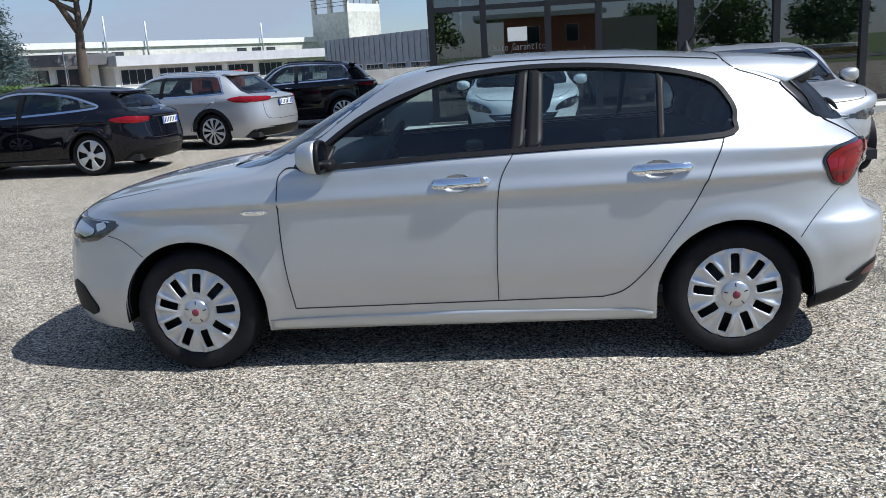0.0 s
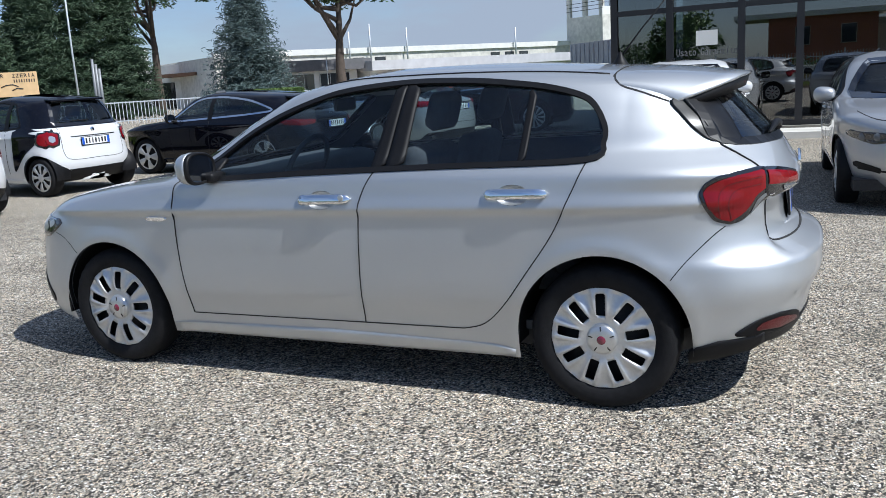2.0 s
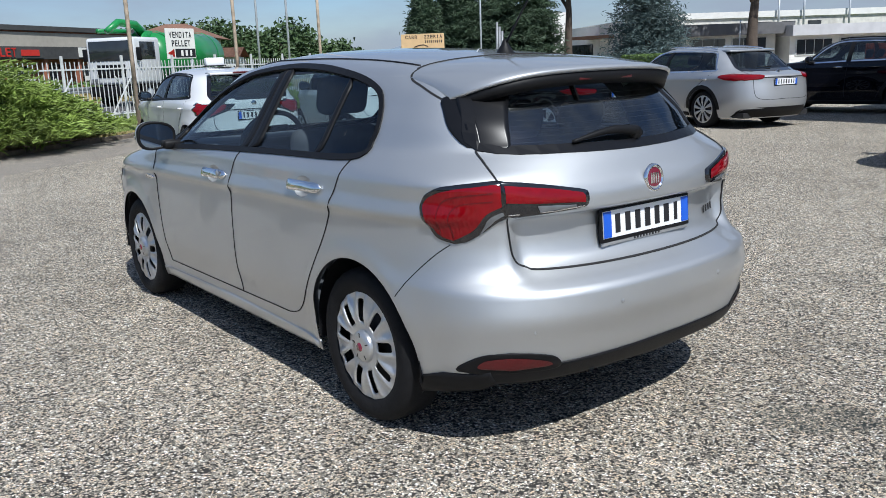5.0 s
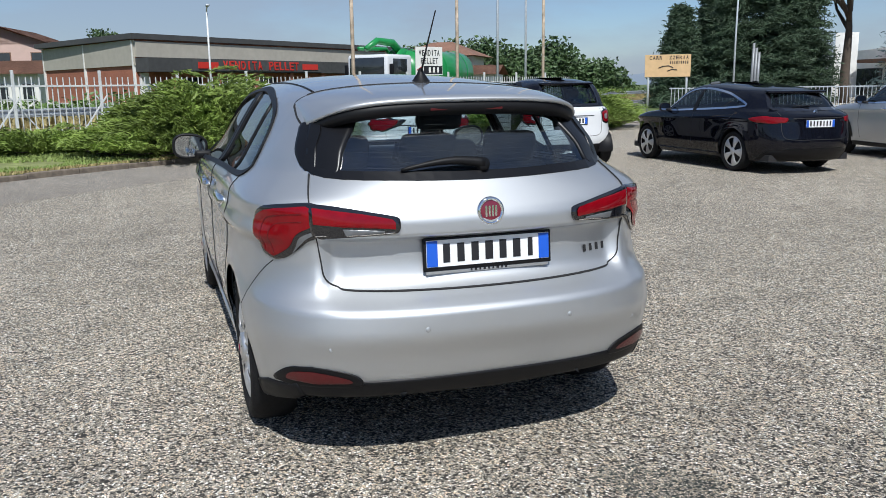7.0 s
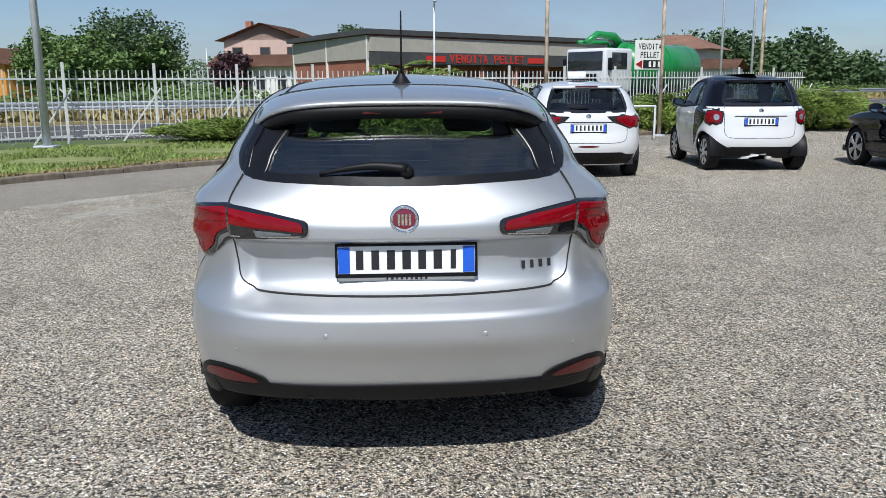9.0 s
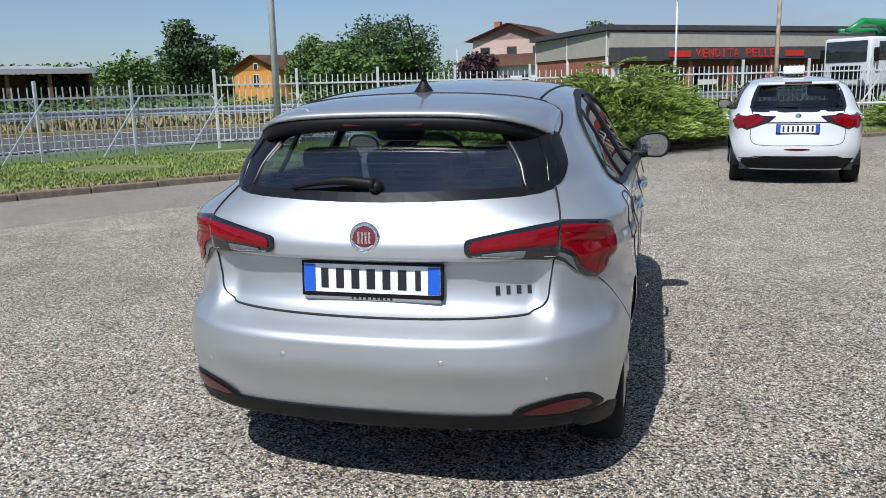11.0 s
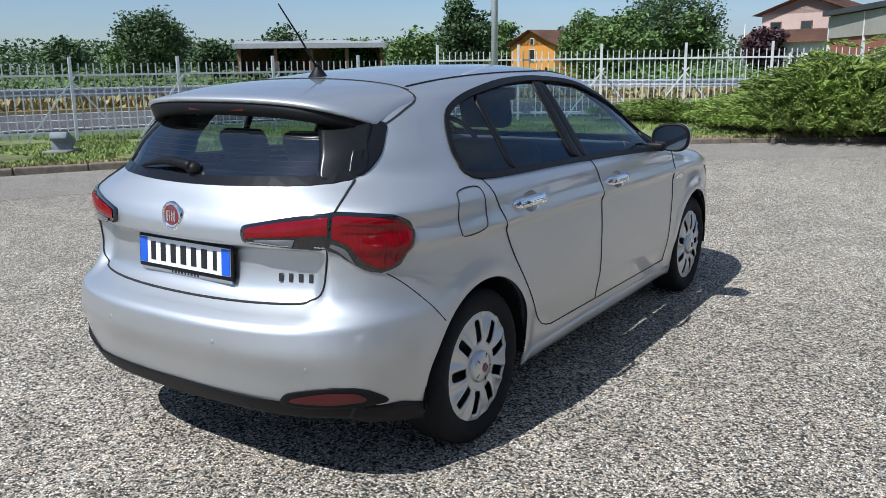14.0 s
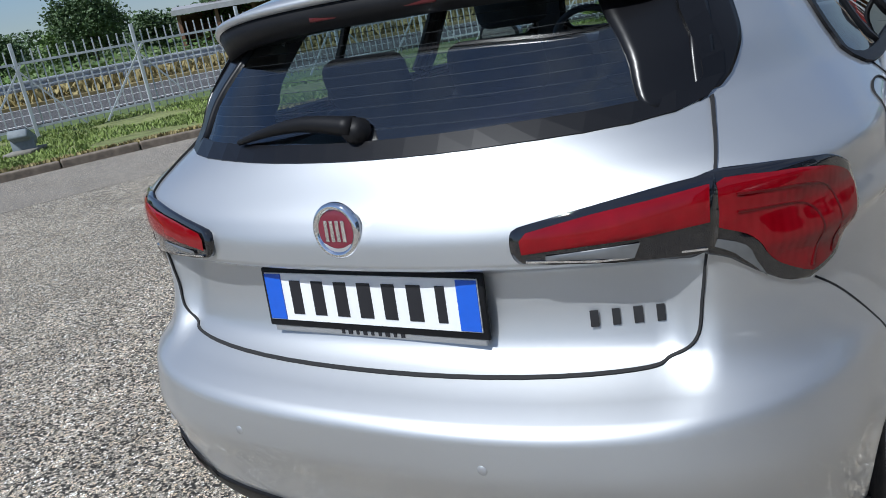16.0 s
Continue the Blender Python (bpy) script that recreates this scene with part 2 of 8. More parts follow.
# ---------------------------------------------------------------- building helpers
def part(name, bm, mat, parent, label="", smooth=True):
    """Links a bmesh as one mesh object under a thing or a part."""
    me = bpy.data.meshes.new(name)
    bm.to_mesh(me)
    bm.free()
    return mesh_part(name, me, mat, parent, label, smooth)


def mesh_part(name, me, mat, parent, label="", smooth=True):
    if mat:
        me.materials.append(mat)
    if smooth:
        me.polygons.foreach_set("use_smooth", [True] * len(me.polygons))
    ob = new(name, me)
    if parent:
        ob.parent = parent
    if label:
        tagged(ob, label)
    return ob


def thing(name, m=None, label="", category="", group="", kind=""):
    e = new(name)
    e.empty_display_size = 0.2
    if m is not None:
        e.matrix_basis = m
    return tagged(e, label, category, group, kind)


def box(sx, sy, sz, at=(0, 0, 0), bevel=0.0, m=None, bm=None, seg=2):
    """A box with its base centre at `at`, its edges rounded."""
    bm = bm or bmesh.new()
    made = bmesh.ops.create_cube(bm, size=1)["verts"]
    bmesh.ops.scale(bm, vec=(sx, sy, sz), verts=made)
    if bevel:
        edges = list({e for v in made for e in v.link_edges})
        made = list({v for v in bmesh.ops.bevel(bm, geom=edges, offset=bevel, segments=seg, affect="EDGES", profile=0.5)["verts"]} | {v for v in made if v.is_valid})
    t = Matrix.Translation((at[0], at[1], at[2] + sz / 2))
    bmesh.ops.transform(bm, matrix=(m @ t) if m is not None else t, verts=made)
    return bm


def half_ring(r, y0, y1, a0, a1, m, seg=30):
    """An open arch round y: a strip from y0 to y1 with a flat back at y1."""
    bm = bmesh.new()
    A = [radians(a0 + (a1 - a0) * k / seg) for k in range(seg + 1)]
    f, b = ([bm.verts.new((r * math.cos(a), y, r * math.sin(a))) for a in A] for y in (y0, y1))
    for k in range(seg):
        bm.faces.new((f[k], f[k + 1], b[k + 1], b[k]))
    bm.faces.new(b)
    bmesh.ops.transform(bm, matrix=m, verts=bm.verts[:])
    return bm


def lathe(profile, seg=48, m=None, bm=None, closed=False):
    """Turns (radius, height) pairs round z."""
    bm = bm or bmesh.new()
    rings = []
    for r, h in profile:
        rings.append([bm.verts.new((r * math.cos(2 * math.pi * k / seg), r * math.sin(2 * math.pi * k / seg), h)) for k in range(seg)])
    pairs = list(zip(rings, rings[1:])) + ([(rings[-1], rings[0])] if closed else [])
    for a, b in pairs:
        for k in range(seg):
            j = (k + 1) % seg
            bm.faces.new((a[k], a[j], b[j], b[k]))
    if m is not None:
        bmesh.ops.transform(bm, matrix=m, verts=[v for r in rings for v in r])
    return bm


def tube(points, radius, seg=8, bm=None, radius_end=None, caps=True):
    """A round bar along a line of points, tapering to radius_end."""
    bm = bm or bmesh.new()
    pts = [Vector(p) for p in points]
    rings = []
    side = None
    for i, p in enumerate(pts):
        d = (pts[min(i + 1, len(pts) - 1)] - pts[max(i - 1, 0)]).normalized()
        if side is None:
            side = d.orthogonal().normalized()
        side = (side - d * side.dot(d)).normalized()
        up = d.cross(side)
        r = radius if radius_end is None else radius + (radius_end - radius) * i / (len(pts) - 1)
        rings.append([bm.verts.new(p + side * (r * math.cos(2 * math.pi * k / seg)) + up * (r * math.sin(2 * math.pi * k / seg))) for k in range(seg)])
    for a, b in zip(rings, rings[1:]):
        for k in range(seg):
            j = (k + 1) % seg
            bm.faces.new((a[k], a[j], b[j], b[k]))
    if caps:
        bm.faces.new(rings[0][::-1])
        bm.faces.new(rings[-1])
    return bm


def slab(poly, z0, z1, bm=None):
    """An upright prism over a polygon of the plan."""
    bm = bm or bmesh.new()
    lo = [bm.verts.new((x, y, z0)) for x, y in poly]
    hi = [bm.verts.new((x, y, z1)) for x, y in poly]
    bm.faces.new(hi)
    bm.faces.new(lo[::-1])
    for k in range(len(poly)):
        j = (k + 1) % len(poly)
        bm.faces.new((lo[k], lo[j], hi[j], hi[k]))
    bmesh.ops.recalc_face_normals(bm, faces=bm.faces[:])
    return bm


def letters(name, body, height, m, mat, parent, label="", depth=0.001, width=None, bold=0.0):
    """A line of letters, each one a piece of its own, spread over a width."""
    cells = [c for c in body]
    step = (width or height * 0.8 * len(cells)) / len(cells)
    for k, c in enumerate(cells):
        if c.strip():
            text_part(name, c, height, m @ Matrix.Translation((step * (k + 0.5) - step * len(cells) / 2, 0, 0)), mat, parent, label, depth, step * (0.28 if c in "Iil" else 0.80), bold)


def text_part(name, body, height, m, mat, parent, label="", depth=0.001, width=None, bold=0.0):
    """Letters of the built-in font as a mesh; m takes x along the line, y up, z out."""
    cu = bpy.data.curves.new(name, "FONT")
    cu.body, cu.size, cu.extrude, cu.align_x, cu.offset = body, height * 1.37, depth, "CENTER", bold
    cu.align_y = "CENTER"
    tmp = bpy.data.objects.new(name, cu)
    scene.collection.objects.link(tmp)
    bpy.context.view_layer.update()
    me = bpy.data.meshes.new_from_object(tmp.evaluated_get(bpy.context.evaluated_depsgraph_get()))
    bpy.data.objects.remove(tmp)
    if width:
        xs = [v.co.x for v in me.vertices]
        s = width / max(1e-6, max(xs) - min(xs))
        for v in me.vertices:
            v.co.x *= s
    me.transform(m)
    me.materials.clear()
    return mesh_part(name, me, mat, parent, label, smooth=False)


def bars_part(name, width, height, n, m, mat, parent, label="", seed=1):
    """Plain upright bars in place of characters, each a piece of its own."""
    rng = random.Random(seed)
    step = width / n
    for k in range(n):
        w = step * rng.uniform(0.34, 0.56)
        part(name, box(w, height * 0.98, 0.0016, at=(-width / 2 + step * (k + 0.5), 0, 0), m=m), mat, parent, label, smooth=False)


def pchip(xs, ys):
    """A smooth curve through a few knots, with no overshoot."""
    xs, ys = np.array(xs, float), np.array(ys, float)
    h, d = np.diff(xs), np.diff(ys) / np.diff(xs)
    g = np.zeros_like(xs)
    g[0], g[-1] = d[0], d[-1]
    for i in range(1, len(xs) - 1):
        if d[i - 1] * d[i] > 0:
            w1, w2 = 2 * h[i] + h[i - 1], h[i] + 2 * h[i - 1]
            g[i] = (w1 + w2) / (w1 / d[i - 1] + w2 / d[i])

    def f(x):
        x = np.clip(np.asarray(x, float), xs[0], xs[-1])
        i = np.clip(np.searchsorted(xs, x) - 1, 0, len(xs) - 2)
        t = (x - xs[i]) / h[i]
        return ys[i] * (1 + 2 * t) * (1 - t) ** 2 + g[i] * h[i] * t * (1 - t) ** 2 + ys[i + 1] * t * t * (3 - 2 * t) + g[i + 1] * h[i] * t * t * (t - 1)
    return f


def inside(px, py, poly):
    px, py = np.asarray(px), np.asarray(py)
    r = np.zeros(px.shape, bool)
    for (x1, y1), (x2, y2) in zip(poly, poly[1:] + poly[:1]):
        c = (y1 > py) != (y2 > py)
        with np.errstate(divide="ignore", invalid="ignore"):
            r ^= c & (px < (x2 - x1) * (py - y1) / (y2 - y1 + 1e-12) + x1)
    return r


def nearest(p, poly):
    best, out = 1e9, p
    for (x1, y1), (x2, y2) in zip(poly, poly[1:] + poly[:1]):
        dx, dy = x2 - x1, y2 - y1
        t = min(1, max(0, ((p[0] - x1) * dx + (p[1] - y1) * dy) / (dx * dx + dy * dy + 1e-12)))
        q = (x1 + t * dx, y1 + t * dy)
        d = (q[0] - p[0]) ** 2 + (q[1] - p[1]) ** 2
        if d < best:
            best, out = d, q
    return out


def rounded(poly, n=6, tension=0.5, closed=True):
    """A smooth line through the corners of a polygon."""
    out, k = [], len(poly)
    for i in range(k if closed else k - 1):
        g = lambda j: np.array(poly[j % k] if closed else poly[min(max(j, 0), k - 1)])
        p0, p1, p2, p3 = g(i - 1), g(i), g(i + 1), g(i + 2)
        for s in range(n):
            t = s / n
            m1, m2 = (p2 - p0) * tension, (p3 - p1) * tension
            out.append(tuple(p1 * (1 + 2 * t) * (1 - t) ** 2 + m1 * t * (1 - t) ** 2 + p2 * t * t * (3 - 2 * t) + m2 * t * t * (t - 1)))
    if not closed:
        out.append(tuple(poly[-1]))
    return out
# ---------------------------------------------------------------- cars
class Shell:
    """A car's outer skin as a stack of level outlines. Front towards -x, the left side towards -y."""

    def __init__(self, x0, z, xf, xr, b, nf, nr, m, wheels, arch, flare=0.012, crease=(), pinch=(), inset=None):
        self.inset = inset
        self.x0, self.zlo, self.zhi = x0, z[0], z[-1]
        self.xf, self.xr, self.b, self.nf, self.nr, self.m = (pchip(z, v) for v in (xf, xr, b, nf, nr, m))
        self.wheels, self.arch, self.flare, self.crease, self.pinch = wheels, arch, flare, crease, pinch

    def width(self, x, z):
        x, z = np.broadcast_arrays(np.asarray(x, float), np.asarray(z, float))
        f, r, b, m = self.xf(z), self.xr(z), self.b(z), self.m(z)
        front = x < self.x0
        u = np.where(front, (self.x0 - x) / (self.x0 - f), (x - self.x0) / (r - self.x0))
        n = np.where(front, self.nf(z), self.nr(z))
        u = np.clip(u, 0, 1)
        y = b * (1 - u ** n) ** (1 / m)
        fade = np.clip((1 - u) / 0.18, 0, 1)
        for wx, wz in self.wheels:
            d = np.hypot(x - wx, z - wz)
            y = y + fade * self.flare * np.exp(-((d - self.arch - 0.02) / 0.045) ** 2)
        for cz, slope, amp, wide in self.crease:
            d = z - (cz + slope * x)
            y = y + fade * amp * np.where(d > 0, np.exp(-(d / (wide * 2.2)) ** 2), np.exp(-(d / wide) ** 2))
        for start, z0, z1, amount in self.pinch:
            t = np.clip((x - start) / 0.5, 0, 1) * np.clip((z - z0) / (z1 - z0), 0, 1)
            y = y * (1 - amount * t * t)
        return y

    def rear(self, y, z):
        q = np.clip(np.abs(y) / self.b(z), 0, 1)
        return self.x0 + (self.xr(z) - self.x0) * (1 - q ** self.m(z)) ** (1 / self.nr(z)) + self.hollow(y, z)

    def hollow(self, y, z):
        """How far the tail is set back round the plate, fading out to the sides."""
        if self.inset is None:
            return 0.0 * np.asarray(y, float)
        t = np.clip((0.645 - np.abs(y)) / 0.095, 0, 1)
        return -self.inset(z) * t * t * (3 - 2 * t)

    def front(self, y, z):
        q = np.clip(np.abs(y) / self.b(z), 0, 1)
        return self.x0 - (self.x0 - self.xf(z)) * (1 - q ** self.m(z)) ** (1 / self.nf(z))

    def at(self, face, a, z, side=-1):
        a, z = np.broadcast_arrays(np.asarray(a, float), np.asarray(z, float))
        if face == "side":
            return np.stack([a, side * self.width(a, z), z], -1)
        if face == "rear":
            return np.stack([self.rear(a, z), a, z], -1)
        return np.stack([self.front(a, z), a, z], -1)

    def out(self, face, a, z, off, side=-1):
        """Points of the skin, moved out along its normal; takes single numbers or arrays."""
        e = 0.004
        a, z = np.asarray(a, float), np.asarray(z, float)
        p = self.at(face, a, z, side)
        n = np.cross(self.at(face, a + e, z, side) - self.at(face, a - e, z, side), self.at(face, a, z + e, side) - self.at(face, a, z - e, side))
        n = n / (np.linalg.norm(n, axis=-1, keepdims=True) + 1e-12)
        want = np.array({"side": (0, side, 0), "rear": (1, 0, 0), "front": (-1, 0, 0)}[face], float)
        n = n * np.where((n * want).sum(-1, keepdims=True) < 0, -1, 1)
        return p + n * np.asarray(off)[..., None]

    def mesh(self, levels, count, holes=(), panels=()):
        """Vertices, quads with the openings cut clean, and the panel to which each quad belongs."""
        V, half = [], count
        for z in levels:
            f, r, b, m, nf, nr = (float(c(z)) for c in (self.xf, self.xr, self.b, self.m, self.nf, self.nr))
            t = np.linspace(0, math.pi / 2, 700)
            s, c = np.sin(t), np.cos(t)
            fx, fy = self.x0 - (self.x0 - f) * c ** (2 / nf), b * s ** (2 / m)
            rx, ry = self.x0 + (r - self.x0) * s ** (2 / nr), b * c ** (2 / m)
            X, Y = np.concatenate([fx, rx[1:]]), np.concatenate([fy, ry[1:]])
            L = np.concatenate([[0], np.cumsum(np.hypot(np.diff(X), np.diff(Y)))])
            q = np.linspace(0, L[-1], half)
            x, y = np.interp(q, L, X), np.interp(q, L, Y)
            base = b * np.ones_like(x)
            u = np.where(x < self.x0, (self.x0 - x) / (self.x0 - f), (x - self.x0) / (r - self.x0))
            y = np.where(u < 0.985, self.width(x, z), y)
            y[0] = y[-1] = 0
            x = np.where(x > self.x0 + 1.0, x + self.hollow(y, z), x)
            ring = [(x[k], -y[k], z) for k in range(half)] + [(x[k], y[k], z) for k in range(half - 2, 0, -1)]
            V.append(ring)
        n = len(V[0])
        V = np.array(V).reshape(-1, 3)
        F = []
        for i in range(len(levels) - 1):
            for k in range(n):
                j = (k + 1) % n
                F.append((i * n + k, i * n + j, (i + 1) * n + j, (i + 1) * n + k))
        F = np.array(F)
        gone = np.zeros(len(F), bool)
        for face, poly in holes:
            if face == "side":
                a, ok = V[:, 0], np.abs(V[:, 1]) > 0.3
            elif face == "rear":
                a, ok = V[:, 1], V[:, 0] > self.x0 + 0.5
            else:
                a, ok = V[:, 1], V[:, 0] < self.x0
            inn = inside(a, V[:, 2], poly) & ok
            full = inn[F].all(1)
            mixed = inn[F].any(1) & ~full
            gone |= full
            for v in np.unique(F[mixed]):
                if inn[v]:
                    p, z = nearest((a[v], V[v, 2]), poly)
                    V[v] = self.at(face, p, z, -1 if V[v, 1] < 0 else 1)
        group = np.full(len(F), -1)
        C = V[F].mean(1)
        for g, (name, face, poly, side) in enumerate(panels):
            if face == "side":
                sel = inside(C[:, 0], C[:, 2], poly) & (C[:, 1] * side > 0.3)
            elif face == "rear":
                sel = inside(C[:, 1], C[:, 2], poly) & (C[:, 0] > self.x0 + 0.8)
            else:
                sel = inside(C[:, 0], C[:, 1], poly) & (C[:, 2] > side)
            group[sel] = g
        N = np.zeros_like(V)
        T = V[F]
        fn = np.cross(T[:, 2] - T[:, 0], T[:, 3] - T[:, 1])
        for k in range(4):
            np.add.at(N, F[:, k], fn)
        N /= np.linalg.norm(N, axis=1, keepdims=True) + 1e-12
        if (N * (V - V.mean(0))).sum() < 0:
            N, F = -N, F[:, ::-1]
        return V, F[~gone], group[~gone], N, n

    def skin(self, name, V, F, N, mat, parent, label="", cap=None):
        used = np.unique(F)
        index = np.full(len(V), -1)
        index[used] = np.arange(len(used))
        faces = [tuple(int(i) for i in index[f]) for f in F]
        points, normals = [tuple(v) for v in V[used]], [tuple(n) for n in N[used]]
        if cap:
            ring = [int(index[i]) for i in cap if index[i] >= 0]
            mid = np.mean([points[i] for i in ring], axis=0)
            points.append((mid[0], mid[1], mid[2] + 0.003))
            normals.append((0, 0, 1))
            for k in ring:
                normals[k] = (0, 0, 1)
            faces += [(ring[k], ring[(k + 1) % len(ring)], len(points) - 1) for k in range(len(ring))]
        me = bpy.data.meshes.new(name)
        me.from_pydata(points, [], faces)
        ob = mesh_part(name, me, mat, parent, label)
        me.normals_split_custom_set_from_vertices(normals)
        return ob

    def rows(self, poly, count):
        zs = [p[1] for p in poly]
        lo, hi = min(zs) + 1e-4, max(zs) - 1e-4
        out = []
        for z in np.linspace(lo, hi, count):
            xs = []
            for (x1, z1), (x2, z2) in zip(poly, poly[1:] + poly[:1]):
                if (z1 > z) != (z2 > z):
                    xs.append(x1 + (x2 - x1) * (z - z1) / (z2 - z1))
            if len(xs) >= 2:
                out.append((z, min(xs), max(xs)))
        return out

    def patch(self, name, face, poly, off, mat, parent, label="", side=-1, nx=14, nz=12, deep=0.0, bulge=0.0):
        """A piece that lies on the skin, standing off by off, with edges going back by deep."""
        bm = bmesh.new()
        rows = self.rows(poly, nz)
        S = np.linspace(0, 1, nx)[None, :]
        Z, A, B = (np.array([r[k] for r in rows])[:, None] for k in range(3))
        dome = bulge * (1 - (2 * S - 1) ** 4) * (1 - (2 * np.linspace(0, 1, len(rows))[:, None] - 1) ** 4)
        P = self.out(face, A + (B - A) * S, Z + 0 * S, off + dome, side)
        grid = [[bm.verts.new(p) for p in row] for row in P]
        for r0, r1 in zip(grid, grid[1:]):
            for k in range(nx - 1):
                bm.faces.new((r0[k], r0[k + 1], r1[k + 1], r1[k]))
        if deep:
            rim = grid[0] + [r[-1] for r in grid[1:-1]] + grid[-1][::-1] + [r[0] for r in grid[-2:0:-1]]
            keys = [(rows[0][0], rows[0][1] + (rows[0][2] - rows[0][1]) * k / (nx - 1)) for k in range(nx)]
            keys += [(r[0], r[2]) for r in rows[1:-1]]
            keys += [(rows[-1][0], rows[-1][2] - (rows[-1][2] - rows[-1][1]) * k / (nx - 1)) for k in range(nx)]
            keys += [(r[0], r[1]) for r in rows[-2:0:-1]]
            back = [bm.verts.new(p) for p in self.out(face, [a for z, a in keys], [z for z, a in keys], off - deep, side)]
            for k in range(len(rim)):
                j = (k + 1) % len(rim)
                bm.faces.new((rim[k], rim[j], back[j], back[k]))
        bmesh.ops.remove_doubles(bm, verts=bm.verts[:], dist=1e-5)
        c = bm.verts and sum((v.co for v in bm.verts), Vector()) / len(bm.verts)
        bmesh.ops.recalc_face_normals(bm, faces=bm.faces[:])
        big = max(bm.faces, key=lambda f: f.calc_area())
        want = {"side": Vector((0, side, 0)), "rear": Vector((1, 0, 0)), "front": Vector((-1, 0, 0))}[face]
        if big.normal.dot(want) < 0:
            bmesh.ops.reverse_faces(bm, faces=bm.faces[:])
        return part(name, bm, mat, parent, label)

    def ribbon(self, name, face, line, wide, off, mat, parent, label="", side=-1, closed=False, deep=0.004):
        """A narrow strip along a line on the skin, with a shallow edge."""
        bm = bmesh.new()
        P = [np.array(p) for p in line]
        P = np.array(P)
        k = len(P)
        d = np.roll(P, -1, 0) - np.roll(P, 1, 0)
        if not closed:
            d[0], d[-1] = P[1] - P[0], P[-1] - P[-2]
        d = d / (np.linalg.norm(d, axis=1, keepdims=True) + 1e-12)
        nrm = np.stack([-d[:, 1], d[:, 0]], 1) * wide / 2
        L, R = P + nrm, P - nrm
        cols = [self.out(face, q[:, 0], q[:, 1], o, side) for q, o in ((L, off - deep), (L, off), (R, off), (R, off - deep))]
        rows = [[bm.verts.new(c[i]) for c in cols] for i in range(k)]
        pairs = list(zip(rows, rows[1:])) + ([(rows[-1], rows[0])] if closed else [])
        for a, b in pairs:
            for q in range(3):
                bm.faces.new((a[q], a[q + 1], b[q + 1], b[q]))
        bmesh.ops.recalc_face_normals(bm, faces=bm.faces[:])
        return part(name, bm, mat, parent, label, smooth=False)


def arch_poly(wx, wz, r, bottom=0.05, n=28):
    return [(wx + r * math.cos(a), wz + r * math.sin(a)) for a in np.linspace(0, math.pi, n)] + [(wx - r, bottom), (wx + r, bottom)]


def tyre_mesh(R, width, rim, seg=72):
    """A tyre round y with rounded shoulders and cut tread blocks."""
    h = width / 2
    prof = [(rim, -h * 0.80), (rim + 0.012, -h * 0.93), (rim + (R - rim) * 0.5, -h * 1.02), (R - 0.022, -h * 0.95), (R - 0.006, -h * 0.80), (R, -h * 0.55),
            (R, -h * 0.2), (R, h * 0.2), (R, h * 0.55), (R - 0.006, h * 0.80), (R - 0.022, h * 0.95), (rim + (R - rim) * 0.5, h * 1.02), (rim + 0.012, h * 0.93), (rim, h * 0.80)]
    bm = lathe(prof, seg, closed=True)
    for v in bm.verts:
        r = math.hypot(v.co.x, v.co.y)
        if abs(r - R + 0.006) < 0.001:
            k = round(math.atan2(v.co.y, v.co.x) / (2 * math.pi) * seg)
            s = (r - (0.008 if k % 2 else 0)) / r
            v.co.x *= s
            v.co.y *= s
    bmesh.ops.transform(bm, matrix=pose(0, 0, 0, 90, 0, 0), verts=bm.verts[:])
    return bm


def cap_mesh(r_out, spokes, slot_in, slot_out, share, dish, wave, turn=0.0, per=14):
    """A wheel face round y, looking to -y: a dished disc with a slot between each two spokes."""
    n = spokes * per
    radii = [0.0, 0.02, 0.045, 0.06, 0.07, 0.085, slot_in, slot_in + 0.012, (slot_in * 2 + slot_out) / 3, (slot_in + 2 * slot_out) / 3, slot_out - 0.01, slot_out, (slot_out + r_out) / 2, r_out - 0.006, r_out, r_out + 0.003]
    radii = sorted(set(round(r, 5) for r in radii))
    hr = pchip([0, 0.05, 0.075, 0.11, 0.16, r_out - 0.012, r_out, r_out + 0.004], [dish + 0.004, dish, dish - 0.012, dish - 0.006, dish - 0.002, 0.0, -0.002, -0.02])
    bm = bmesh.new()
    grid = []
    for r in radii:
        ring = []
        for k in range(n):
            a = 2 * math.pi * (k + 0.5) / n + turn
            f = (k % per + 0.5) / per
            near = abs(f - 0.5) * 2
            h = float(hr(r))
            if slot_in * 0.8 < r < r_out - 0.004:
                h += wave * (math.cos(math.pi * (1 - near)) * 0.5 + 0.5) - wave * 0.5
            ring.append(bm.verts.new((r * math.cos(a), -h, r * math.sin(a))))
        grid.append(ring)
    for i in range(len(radii) - 1):
        mid = (radii[i] + radii[i + 1]) / 2
        for k in range(n):
            j = (k + 1) % n
            f = (k % per + 1.0) / per
            gap = slot_in < mid < slot_out and abs(f - 0.5) < share / 2 * (0.9 if mid < (slot_in + slot_out) / 2 else 0.8)
            if not gap:
                bm.faces.new((grid[i][k], grid[i][j], grid[i + 1][j], grid[i + 1][k]))
    bmesh.ops.remove_doubles(bm, verts=bm.verts[:], dist=1e-6)
    bmesh.ops.recalc_face_normals(bm, faces=bm.faces[:])
    bmesh.ops.solidify(bm, geom=bm.faces[:], thickness=0.006)
    return bm


